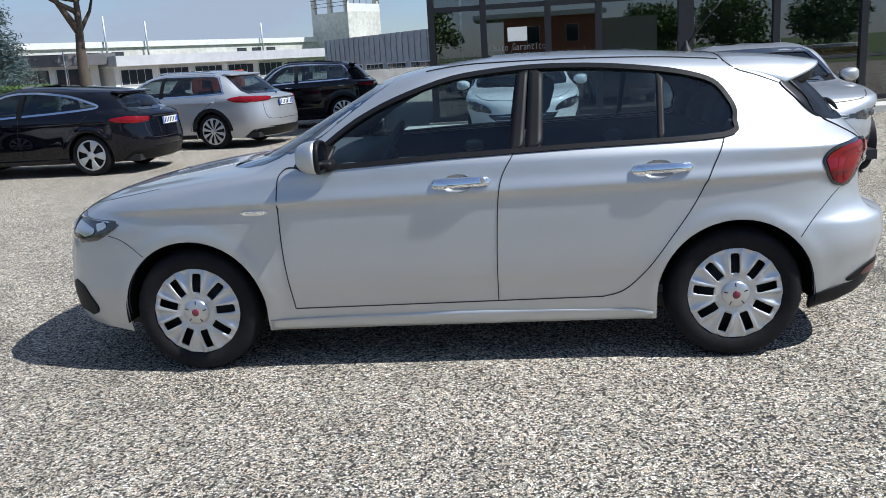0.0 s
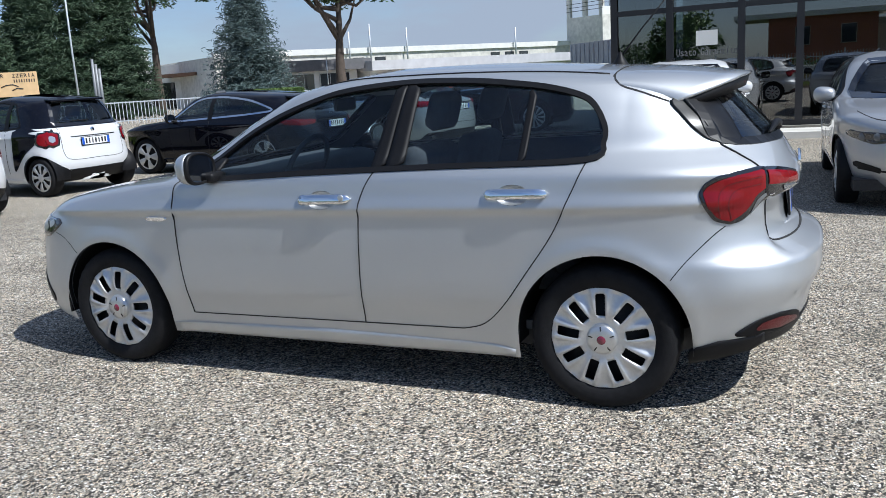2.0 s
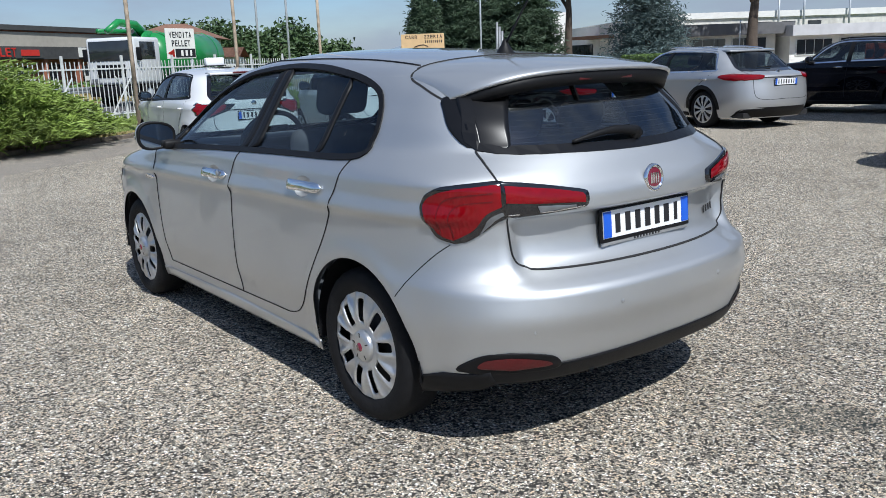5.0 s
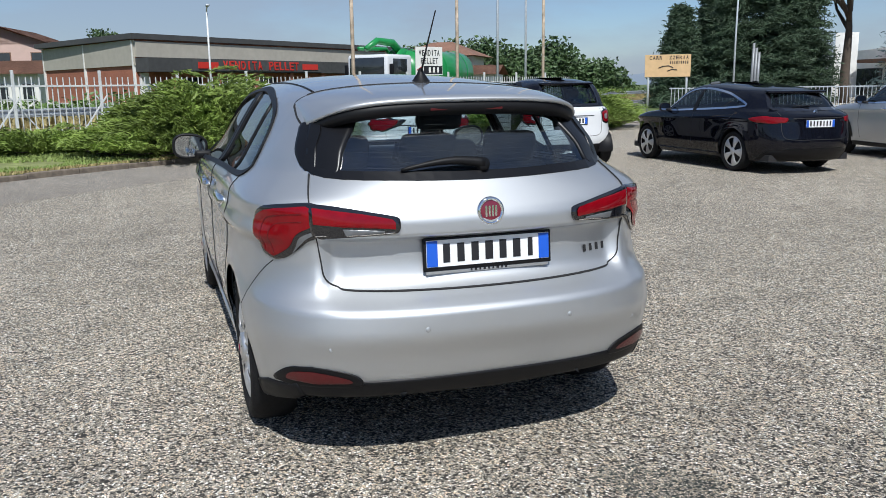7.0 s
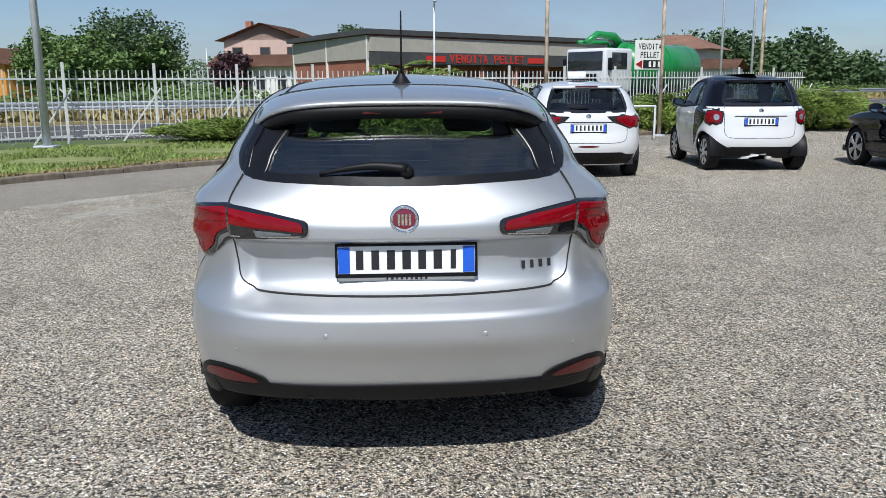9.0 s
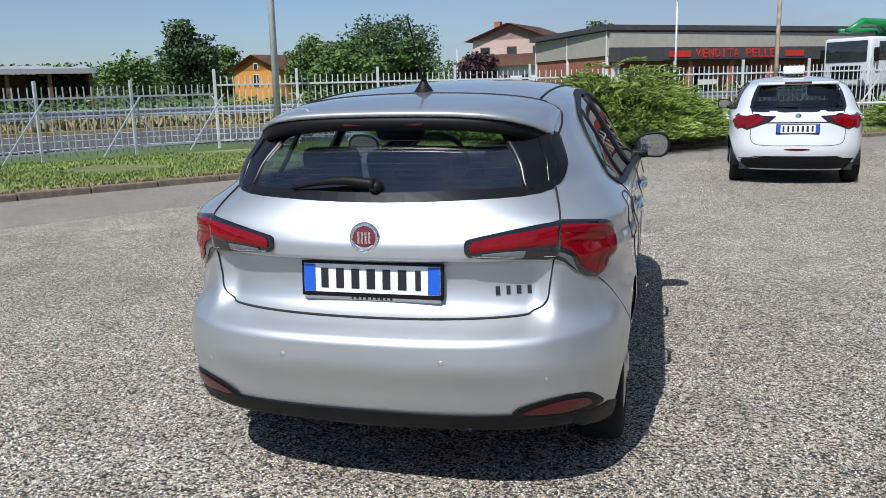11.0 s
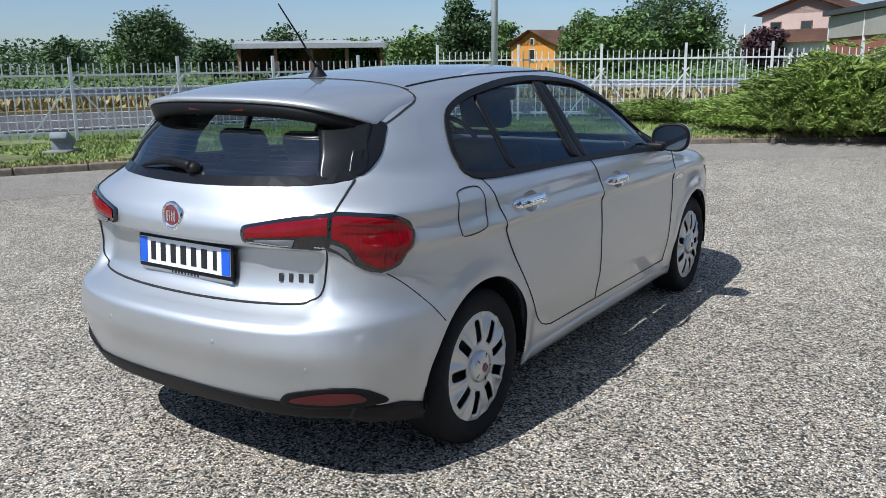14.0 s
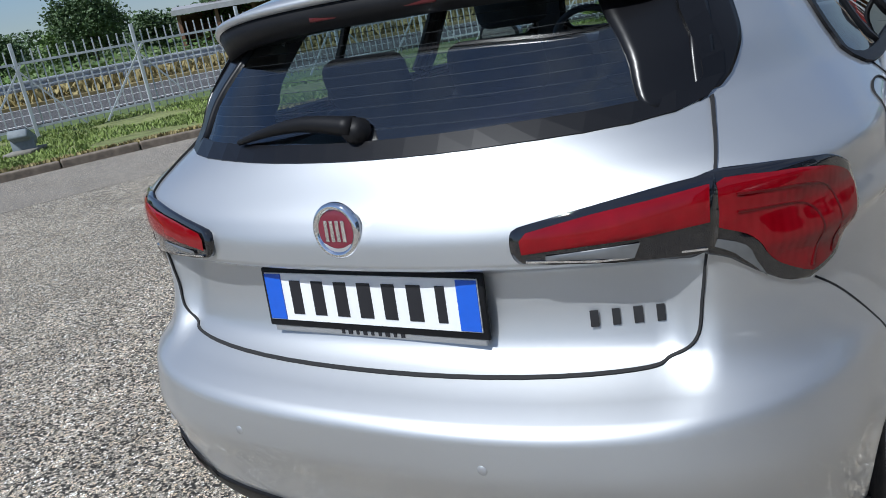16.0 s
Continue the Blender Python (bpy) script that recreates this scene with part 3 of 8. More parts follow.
def petal_cap_mesh(r_out, petals, slot_in, slot_out, slot_wide, dish):
    """A plastic wheel cap round y, looking to -y: broad fluted petals with a straight-sided slot between each two."""
    radii = [0.0, 0.03, 0.055, 0.066, 0.072, 0.084, slot_in, slot_in + 0.004, slot_in + 0.022, (slot_in + slot_out) / 2, slot_out - 0.024, slot_out - 0.005, slot_out, slot_out + 0.009, r_out - 0.007, r_out - 0.002, r_out + 0.002, r_out + 0.003]
    base = pchip([0, 0.05, 0.068, 0.085, 0.12, 0.17, r_out - 0.010, r_out, r_out + 0.004], [dish, dish, dish - 0.012, dish - 0.010, dish - 0.001, dish - 0.004, 0.0, -0.004, -0.022])
    pitch, across, gap = 2 * math.pi / petals, 14, 4
    bm, grid = bmesh.new(), []
    for r in radii:
        ring = []
        half = math.asin(min(0.8, slot_wide / 2 / max(r, slot_in * 0.9)))
        if r in (slot_in, slot_out):
            half *= 0.72
        flute = min(1.0, max(0.0, (r - 0.09) / 0.08)) * min(1.0, max(0.0, (r_out - r) / 0.012))
        for k in range(petals):
            for q in range(gap):
                ring.append((r, k * pitch - half + 2 * half * q / gap, float(base(r)) - 0.004 * flute))
            for q in range(across):
                u = q / across
                ridge = math.exp(-((u - 0.17) / 0.09) ** 2) + math.exp(-((u - 0.83) / 0.09) ** 2)
                ring.append((r, k * pitch + half + (pitch - 2 * half) * u, float(base(r)) + flute * (0.0058 * ridge - 0.0115 * math.sin(math.pi * u) ** 2 * flute)))
        grid.append([bm.verts.new((c * math.cos(a), -h, c * math.sin(a))) for c, a, h in ring])
    n = petals * (across + gap)
    for i in range(len(radii) - 1):
        for k in range(n):
            if slot_in - 1e-6 < radii[i] < slot_out - 1e-6 and k % (across + gap) < gap:
                continue
            j = (k + 1) % n
            bm.faces.new((grid[i][k], grid[i][j], grid[i + 1][j], grid[i + 1][k]))
    bmesh.ops.remove_doubles(bm, verts=bm.verts[:], dist=1e-6)
    bmesh.ops.recalc_face_normals(bm, faces=bm.faces[:])
    bmesh.ops.solidify(bm, geom=bm.faces[:], thickness=0.007)
    return bm


def add_wheels(car, places, R, width, rim, cap_args, cap_mat, rim_label, hub=None):
    """Four wheels; places: x, y of the outer face. The left ones look to -y."""
    share = {}
    for k, (x, y) in enumerate(places):
        left = y < 0
        turn = pose(0, 0, 0, 0, random.uniform(0, 90), 0)
        m = Matrix.Translation((x, y, R)) @ (turn if left else pose(0, 0, 0, 0, 0, 180) @ turn)
        if not share:
            base = part("wheel", lathe([(0.0, 0), (rim + 0.004, 0), (rim + 0.004, 0.10)], 40, m=pose(0, 0.05, 0, -90, 0, 0)), M["steel_dark"], car, "dark inner wheel well of the rim")
            tyre = part("tyre", tyre_mesh(R, width, rim), M["tyre"], base, "black rubber tyre")
            tyre.matrix_basis = Matrix.Translation((0, width / 2 - 0.012, 0))
            face = part("rim", petal_cap_mesh(*cap_args) if hub else cap_mesh(*cap_args), cap_mat, base, rim_label)
            if hub:
                part("hub_cover", lathe([(0.0, 0.010), (0.026, 0.010), (0.040, 0.006), (0.058, 0.004), (0.064, -0.004), (0.066, -0.016)], 40, m=pose(0, -cap_args[5] - 0.004, 0, 90, 0, 0)), M["hub_silver"], base, "round silver hub cover")
                for k in range(5):
                    part("hub_groove", box(0.005, 0.020, 0.0015, at=(0, 0.048, 0.005), m=pose(0, -cap_args[5] - 0.004, 0, 90, 0, 0) @ pose(0, 0, 0, 0, 0, 72 * k)), M["steel_dark"], base, smooth=False)
                part("hub_badge", lathe([(0.0, 0.015), (0.015, 0.015), (0.019, 0.010)], 24, m=pose(0, -cap_args[5] - 0.004, 0, 90, 0, 0)), hub, base, "round hub badge")
            share["base"] = base
            base.matrix_basis = m
        else:
            copy_thing(share["base"], m)


def seat(car, x, y, z, wide=0.50, rake=16):
    """A front seat with its cushion, backrest and headrest."""
    part("seat_cushion", box(0.52, wide, 0.16, bevel=0.05, m=pose(x, y, z)), M["cloth"], car)
    part("seat_backrest", box(0.13, wide, 0.62, bevel=0.055, m=pose(x + 0.22, y, z + 0.10, 0, rake, 0)), M["cloth"], car)
    s = math.sin(radians(rake))
    part("headrest", box(0.10, 0.27, 0.19, bevel=0.045, m=pose(x + 0.22 + 0.70 * s + 0.015, y, z + 0.76, 0, rake, 0)), M["cloth"], car)


def plate(car, m, n=7, seed=3, width=0.52, height=0.11):
    """A number plate lying in x (right) and y (up), looking to +z of m: white, with blue ends and bars for characters."""
    p = part("number_plate", box(width + 0.022, height + 0.026, 0.010, bevel=0.004, m=m), M["plastic"], car, "number plate in a black plastic holder")
    part("plate_face", box(width, height, 0.003, at=(0, 0.003, 0.010), m=m), M["plate_white"], p, "white plate face", smooth=False)
    for s in (-1, 1):
        part("plate_band", box(0.042, height - 0.004, 0.002, at=(s * (width / 2 - 0.022), 0.003, 0.013), m=m), M["plate_blue"], p, "blue end band", smooth=False)
    bars_part("character", width - 0.10, height * 0.72, n, m @ Matrix.Translation((0, 0.003, 0.013)), M["plate_ink"], p, "dark upright bars", seed)
    return p


def mirror(car, x, y, z, side, paint_mat):
    """A door mirror: painted shell in front, deep black housing, foot and the reflecting glass to the rear."""
    def oval(w, h, power, sides=32):
        out = []
        for k in range(sides):
            a = 2 * math.pi * k / sides
            c, q = math.copysign(abs(math.cos(a)) ** power, math.cos(a)), math.copysign(abs(math.sin(a)) ** power, math.sin(a))
            out.append((w * c, h * q * (1 + 0.12 * c * side)))
        return out

    def loft(rings):
        bm = bmesh.new()
        rows = [[bm.verts.new((x + dx, y + p[0] + dy, z + p[1])) for p in oval(w, h, 0.78)] for dx, dy, w, h in rings]
        for a, b in zip(rows, rows[1:]):
            for k in range(len(a)):
                j = (k + 1) % len(a)
                bm.faces.new((a[k], a[j], b[j], b[k]))
        bm.faces.new(rows[0])
        bm.faces.new(rows[-1])
        bmesh.ops.recalc_face_normals(bm, faces=bm.faces[:])
        return bm

    shell = part("mirror", loft([(-0.112, -side * 0.02, 0.028, 0.020), (-0.104, -side * 0.015, 0.058, 0.042), (-0.082, -side * 0.008, 0.084, 0.061), (-0.05, 0, 0.100, 0.072), (-0.02, 0, 0.106, 0.0765), (-0.004, 0, 0.107, 0.077)]), paint_mat, car, "painted door mirror shell")
    part("mirror_housing", loft([(-0.006, 0, 0.1065, 0.0768), (0.004, 0, 0.108, 0.078), (0.012, 0, 0.107, 0.077), (0.018, 0, 0.103, 0.073), (0.018, 0, 0.095, 0.066), (0.008, 0, 0.090, 0.061)]), M["plastic"], shell, "deep black mirror housing")
    bm = bmesh.new()
    bm.faces.new([bm.verts.new((x + 0.012, y + p[0], z + p[1])) for p in oval(0.092, 0.063, 0.78)])
    part("mirror_glass", bm, M["mirror_glass"], shell, "mirror glass", smooth=False)
    part("mirror_foot", box(0.10, 0.12, 0.05, bevel=0.016, m=pose(x, y - side * 0.085, z - 0.078)), M["plastic"], shell, "black mirror foot")


def build_hatchback():
    car = thing("hatchback_car", pose(0, 0, 0), "silver five-door hatchback with steel wheel caps, parked on the gravel asphalt", "car")
    z = (0.20, 0.28, 0.36, 0.45, 0.55, 0.63, 0.665, 0.72, 0.80, 0.86, 0.89, 0.93, 0.97, 1.0, 1.06, 1.10, 1.20, 1.30, 1.36, 1.39, 1.42, 1.44, 1.46, 1.475, 1.484)
    xf = (-2.13, -2.17, -2.19, -2.20, -2.20, -2.19, -2.18, -2.16, -2.08, -1.96, -1.87, -1.66, -1.36, -1.13, -1.00, -0.92, -0.74, -0.55, -0.44, -0.38, -0.27, -0.16, 0.0, 0.22, 0.44)
    xr = (2.00, 2.07, 2.115, 2.142, 2.176, 2.174, 2.125, 2.085, 2.070, 2.069, 2.071, 2.070, 2.055, 2.035, 2.00, 1.97, 1.88, 1.78, 1.72, 1.65, 1.45, 1.27, 1.05, 0.82, 0.62)
    b = (0.825, 0.845, 0.855, 0.864, 0.873, 0.878, 0.880, 0.881, 0.880, 0.880, 0.879, 0.876, 0.872, 0.866, 0.825, 0.795, 0.735, 0.675, 0.635, 0.612, 0.568, 0.52, 0.44, 0.33, 0.20)
    nf = (10, 10, 10, 9.5, 9, 9, 9, 9, 9, 9.5, 10, 10, 10, 8, 6.5, 6, 6, 6, 5.5, 5, 4, 3.4, 3, 2.6, 2.4)
    nr = (11, 11, 11, 10.6, 9.8, 9.0, 8.6, 8.3, 8.0, 8.0, 8.0, 8.2, 9.4, 10.5, 7.8, 6.4, 8.5, 9.5, 7.5, 5.5, 4.5, 3.6, 3, 2.6, 2.4)
    m = (2.8, 2.8, 2.75, 2.65, 2.5, 2.4, 2.4) + (2.45, 2.5, 2.5, 2.5, 2.5, 2.5, 2.45, 2.4, 2.4, 2.4) + (2.3, 2.3, 2.2, 2.2, 2.1, 2.1, 2.0, 2.0)
    axles = ((-1.319, 0.316), (1.319, 0.316))
    s = Shell(0.2, z, xf, xr, b, nf, nr, m, axles, 0.365, 0.010, crease=((0.862, 0.012, 0.015, 0.020), (0.46, 0.02, 0.010, 0.07)), pinch=((0.9, 0.98, 1.25, 0.03),),
              inset=pchip((0.20, 0.62, 0.665, 0.72, 0.80, 0.862, 0.889, 1.6), (0.0, 0.0, 0.022, 0.055, 0.057, 0.056, 0.0, 0.0)))
    wind = rounded([(-0.72, 1.008), (-0.05, 1.03), (0.60, 1.048), (1.262, 1.064), (1.322, 1.13), (1.318, 1.20), (1.24, 1.305), (1.05, 1.362), (0.72, 1.402), (0.37, 1.413), (0.02, 1.384), (-0.26, 1.300), (-0.46, 1.206), (-0.62, 1.095)], 5, 0.42)
    back = rounded([(-0.603, 1.114), (-0.31, 1.094), (0.0, 1.088), (0.31, 1.094), (0.603, 1.114), (0.568, 1.25), (0.49, 1.338), (0.0, 1.372), (-0.49, 1.338), (-0.568, 1.25)], 5, 0.4)
    screen = rounded([(-0.66, 1.035), (0.0, 1.012), (0.66, 1.035), (0.54, 1.30), (0.44, 1.375), (0.0, 1.40), (-0.44, 1.375), (-0.54, 1.30)], 5, 0.35)
    levels = np.unique(np.concatenate([np.linspace(0.20, 0.74, 34), np.linspace(0.74, 1.0, 34), np.linspace(1.0, 1.36, 30), 1.484 - 0.124 * np.linspace(1, 0, 26) ** 1.7]))
    arches = [arch_poly(wx, wz, 0.365) for wx, wz in axles]
    fdoor = rounded([(-0.805, 0.315), (-0.835, 0.60), (-0.835, 0.90), (-0.80, 1.02)], 6, 0.5, False) + [(0.30, 1.045), (0.225, 0.89), (0.205, 0.60), (0.20, 0.325)]
    rear_edge = rounded([(0.70, 0.325), (0.80, 0.355), (0.90, 0.45), (1.01, 0.60), (1.12, 0.76), (1.20, 0.92), (1.265, 1.062)], 6, 0.5, False)
    rdoor = [(0.20, 0.325)] + rear_edge + [(0.30, 1.045), (0.225, 0.89), (0.205, 0.60)]
    gate_half = [(0.48, 0.688), (0.565, 0.702), (0.607, 0.735), (0.618, 0.80), (0.630, 0.885), (0.640, 0.95), (0.645, 1.02), (0.615, 1.10)]
    gate = rounded([(0.0, 0.682)] + gate_half + [(0.52, 1.30), (0.40, 1.36), (-0.40, 1.36), (-0.52, 1.30)] + [(-a, c) for a, c in gate_half[::-1]], 4, 0.4)
    cups = [rounded([(hx + 0.076 * math.cos(a), hz + 0.043 * math.sin(a)) for a in np.linspace(0, 2 * math.pi, 17)[:-1]], 3) for hx, hz in ((0.030, 0.908), (0.958, 0.930))]
    V, F, G, N, n = s.mesh(levels, 250, [("side", wind), ("rear", back), ("front", screen)] + [("side", c) for c in cups] + [("side", a) for a in arches] + [("rear", [(-0.80, 0.1), (0.80, 0.1), (0.80, 0.315), (0.0, 0.298), (-0.80, 0.315)]), ("side", [(1.66, 0.1), (2.3, 0.1), (2.3, 0.33), (1.95, 0.30), (1.66, 0.238)]), ("side", [(-2.3, 0.1), (-1.66, 0.1), (-1.66, 0.205), (-2.0, 0.245), (-2.3, 0.26)])],
                           [("front_door", "side", fdoor, -1), ("front_door", "side", fdoor, 1), ("rear_door", "side", rdoor, -1), ("rear_door", "side", rdoor, 1), ("tailgate", "rear", gate, 0)])
    top = (len(levels) - 1) * n
    s.skin("body", V, F[G == -1], N, M["silver"], car, "silver metallic body shell", cap=range(top, top + n))
    doors = []
    for g, (nm, lab) in enumerate((("front_door", ""), ("front_door", ""), ("rear_door", ""), ("rear_door", ""), ("tailgate", "closed silver tailgate"))):
        doors.append(s.skin(nm, V, F[G == g], N, M["silver"], car, lab))
    gate_ob = doors[4]
    # lining behind the skin
    keep = F[(V[F][:, :, 2].mean(1) > 0.30)]
    level = np.where(V[:, 2:3] > 1.455, np.array([[0.0, 0.0, 1.0]]), N)
    I = V - level * 0.028
    low = keep[V[keep][:, :, 2].mean(1) < 1.37]
    s.skin("inner_trim", I, low[:, ::-1], -N, M["trim"], car, "dark cabin lining")
    s.skin("headliner", I, keep[V[keep][:, :, 2].mean(1) >= 1.36][:, ::-1], -N, M["liner"], car, "grey headliner")
    part("underbody", slab([(-1.95, -0.55), (-1.7, -0.70), (1.55, -0.70), (1.75, -0.55), (1.75, 0.55), (1.55, 0.70), (-1.7, 0.70), (-1.95, 0.55)], 0.22, 0.32), M["steel_dark"], car, "dark underbody", smooth=False)
    for wx, wz in axles:
        for sd in (-1, 1):
            part("wheel_arch", half_ring(0.370, sd * 0.845, sd * 0.58, -8, 188, pose(wx, 0, wz)), M["plastic"], car, "black wheel arch lining")
    for sd in (-1, 1):
        door_f, door_r = doors[0 if sd < 0 else 1], doors[2 if sd < 0 else 3]
        # glass
        s.patch("door_glass", "side", [p for p in clip_poly(wind, -0.60, 0.335)], -0.006, M["tint"], door_f, "tinted window glass", sd, 20, 18).visible_shadow = False
        s.patch("door_glass", "side", [p for p in clip_poly(wind, 0.43, 0.985)], -0.006, M["tint_dark"], door_r, "tinted window glass", sd, 14, 18).visible_shadow = False
        s.patch("quarter_glass", "side", [p for p in clip_poly(wind, 0.985, 1.33)], -0.006, M["tint_dark"], door_r, "tinted quarter glass", sd, 10, 18).visible_shadow = False
        s.ribbon("window_frame", "side", wind, 0.021, 0.007, M["plastic"], car, "black window surround", sd, closed=True, deep=0.012)
        s.patch("pillar_cover", "side", [(0.275, 1.030), (0.345, 1.036), (0.385, 1.418), (0.335, 1.414)], 0.004, M["plastic"], door_f, "black pillar cover", sd, 4, 12, deep=0.01)
        s.patch("pillar_cover", "side", [(0.350, 1.036), (0.435, 1.044), (0.455, 1.416), (0.390, 1.418)], 0.004, M["plastic"], door_r, "black pillar cover", sd, 4, 12, deep=0.01)
        s.patch("divider", "side", [(0.965, 1.050), (0.997, 1.052), (1.017, 1.362), (0.985, 1.366)], 0.0, M["plastic"], door_r, "black glass divider", sd, 4, 10, deep=0.012)
        s.patch("corner_cover", "side", [(-0.74, 1.012), (-0.585, 1.016), (-0.56, 1.10), (-0.62, 1.10)], 0.004, M["plastic"], door_f, "black corner cover", sd, 6, 5, deep=0.012)
        # gaps round the panels
        s.ribbon("door_gap", "side", rounded([(-0.735, 1.012), (-0.81, 1.0), (-0.838, 0.90), (-0.838, 0.60), (-0.808, 0.315)], 8, 0.5, False), 0.0045, 0.0028, M["seam"], car, "", sd, deep=0.008)
        s.ribbon("door_gap", "side", rounded([(0.30, 1.035), (0.228, 0.89), (0.205, 0.60), (0.20, 0.325)], 8, 0.5, False), 0.0045, 0.0028, M["seam"], car, "", sd, deep=0.008)
        s.ribbon("door_gap", "side", rear_edge, 0.0045, 0.0028, M["seam"], car, "", sd, deep=0.008)
        s.ribbon("door_gap", "side", [(-0.808 + 1.508 * k / 30, 0.315 + 0.010 * k / 30) for k in range(31)], 0.0045, 0.0028, M["seam"], car, "", sd, deep=0.008)
        s.ribbon("bumper_gap", "side", rounded([(1.60, 0.585), (1.66, 0.66), (1.75, 0.75), (1.80, 0.79)], 6, 0.5, False), 0.004, 0.0006, M["seam"], car, "", sd)
        s.ribbon("bumper_gap", "side", rounded([(-1.55, 0.61), (-1.66, 0.69), (-1.74, 0.715)], 6, 0.5, False), 0.004, 0.0006, M["seam"], car, "", sd)
        s.patch("sill", "side", [(-0.945, 0.205), (0.930, 0.205), (0.940, 0.255), (0.0, 0.275), (-0.945, 0.262)], 0.006, M["silver"], car, "", sd, 40, 5, deep=0.02, bulge=0.004)
        # handles
        for hx, hz, d, cup in ((0.046, 0.908, door_f, cups[0]), (0.972, 0.930, door_r, cups[1])):
            s.patch("handle_cup", "side", cup, -0.0006, M["silver"], d, "recess behind the handle", sd, 18, 14, bulge=-0.030)
            bm = bmesh.new()
            rings = []
            for t in np.linspace(0, 1, 27):
                e = abs(2 * t - 1)
                tall = 0.0255 * (1 - e ** 9) ** 0.5 * (1 - 0.10 * t) + 0.0008
                lift = 0.003 + 0.026 * (1 - e ** 4)
                x = hx - 0.142 + 0.284 * t
                ring = []
                for q in range(12):
                    a = 2 * math.pi * q / 12
                    up_, deep_ = math.copysign(abs(math.sin(a)) ** 0.8, math.sin(a)), math.cos(a)
                    ring.append(bm.verts.new(s.out("side", x, hz + 0.004 * t + tall * up_, lift + 0.010 * deep_ * (1 - 0.5 * e ** 6), sd)))
                rings.append(ring)
            for r0, r1 in zip(rings, rings[1:]):
                for q in range(12):
                    bm.faces.new((r0[q], r0[(q + 1) % 12], r1[(q + 1) % 12], r1[q]))
            bm.faces.new(rings[0])
            bm.faces.new(rings[-1])
            bmesh.ops.recalc_face_normals(bm, faces=bm.faces[:])
            h = part("door_handle", bm, M["chrome"], d, "chrome pull handle")
            if d is door_f:
                part("lock", lathe([(0.0, 0.002), (0.012, 0.002), (0.015, -0.002)], 18, m=Matrix.Translation(s.out("side", hx + 0.108, hz + 0.004, 0.036, sd)) @ pose(0, 0, 0, 90 if sd < 0 else -90, 0, 0)), M["hub_silver"], h, "round door lock")
        s.patch("side_badge", "side", rounded([(-1.03, 0.812), (-0.99, 0.823), (-0.90, 0.82), (-0.892, 0.806), (-0.94, 0.797), (-1.01, 0.798)], 4, 0.3), 0.005, M["chrome"], car, "slim bright side repeater", sd, 14, 6, deep=0.006)
        mirror(car, -0.60, sd * 0.938, 1.072, sd, M["silver"])
        # headlamp
        lamp_f = s.patch("headlight", "side", rounded([(-2.09, 0.70), (-1.93, 0.668), (-1.81, 0.690), (-1.672, 0.768), (-1.73, 0.800), (-1.95, 0.810), (-2.08, 0.79)], 4, 0.35), 0.004, M["dark_lens"], car, "dark headlight under clear plastic", sd, 16, 8, deep=0.02)
        s.patch("headlight_lens", "side", rounded([(-1.98, 0.715), (-1.87, 0.705), (-1.82, 0.745), (-1.95, 0.775)], 4, 0.4), 0.007, M["hub_silver"], lamp_f, "bright reflector bowl", sd, 8, 6)
        s.patch("headlight_reflector", "side", rounded([(-2.06, 0.735), (-2.0, 0.725), (-1.995, 0.775), (-2.05, 0.785)], 4, 0.3), 0.007, M["hub_silver"], lamp_f, "bright reflector bowl", sd, 6, 5)
        s.patch("headlight_reflector", "side", rounded([(-1.80, 0.735), (-1.745, 0.758), (-1.76, 0.782), (-1.81, 0.772)], 4, 0.3), 0.007, M["cap"], lamp_f, "grey inner reflector", sd, 6, 5)
        s.patch("headlight_strip", "side", [(-1.98, 0.782), (-1.72, 0.778), (-1.74, 0.790), (-1.98, 0.795)], 0.007, M["chrome"], lamp_f, "", sd, 10, 3)
        s.patch("fog_grille", "side", rounded([(-2.03, 0.30), (-1.90, 0.285), (-1.87, 0.34), (-1.96, 0.46), (-2.05, 0.46)], 4, 0.3), 0.003, M["plastic"], car, "black lower grille corner", sd, 10, 10, deep=0.01)
        # tail lamp: wing part on the body, flat part on the tailgate
        outer = rounded([(1.703, 0.925), (1.724, 0.965), (1.775, 0.992), (1.85, 1.002), (1.938, 1.004), (1.951, 0.892), (1.925, 0.872), (1.892, 0.836), (1.855, 0.806), (1.815, 0.795), (1.756, 0.816), (1.722, 0.870)], 5, 0.3)
        wing = s.patch("tail_light", "side", outer, 0.006, M["gloss_black"], car, "red tail light with smoked edge", sd, 30, 30, deep=0.02, bulge=0.003)
        s.patch("red_lens", "side", rounded([(1.716, 0.925), (1.735, 0.956), (1.785, 0.979), (1.85, 0.990), (1.928, 0.993), (1.940, 0.932), (1.905, 0.902), (1.865, 0.842), (1.812, 0.808), (1.767, 0.826), (1.735, 0.872)], 5, 0.3), 0.011, M["red_lens"], wing, "glossy red lens", sd, 30, 26, bulge=0.003)
        for line in ([(1.775, 0.828), (1.77, 0.90), (1.80, 0.955), (1.915, 0.972)], [(1.815, 0.818), (1.805, 0.885), (1.835, 0.932), (1.915, 0.945)]):
            s.ribbon("lens_rib", "side", rounded(line, 6, 0.5, False), 0.0035, 0.0148, M["lens_dark"], wing, "dark moulded rib", sd, deep=0.003)
        s.patch("smoked_lens", "side", rounded([(1.880, 0.822), (1.905, 0.882), (1.935, 0.905), (1.944, 0.898), (1.920, 0.878), (1.895, 0.845)], 4, 0.3), 0.0095, M["clear_lens"], wing, "smoked clear lens corner", sd, 10, 10)
        quad = lambda pts: [(sd * a, c) for a, c in pts]
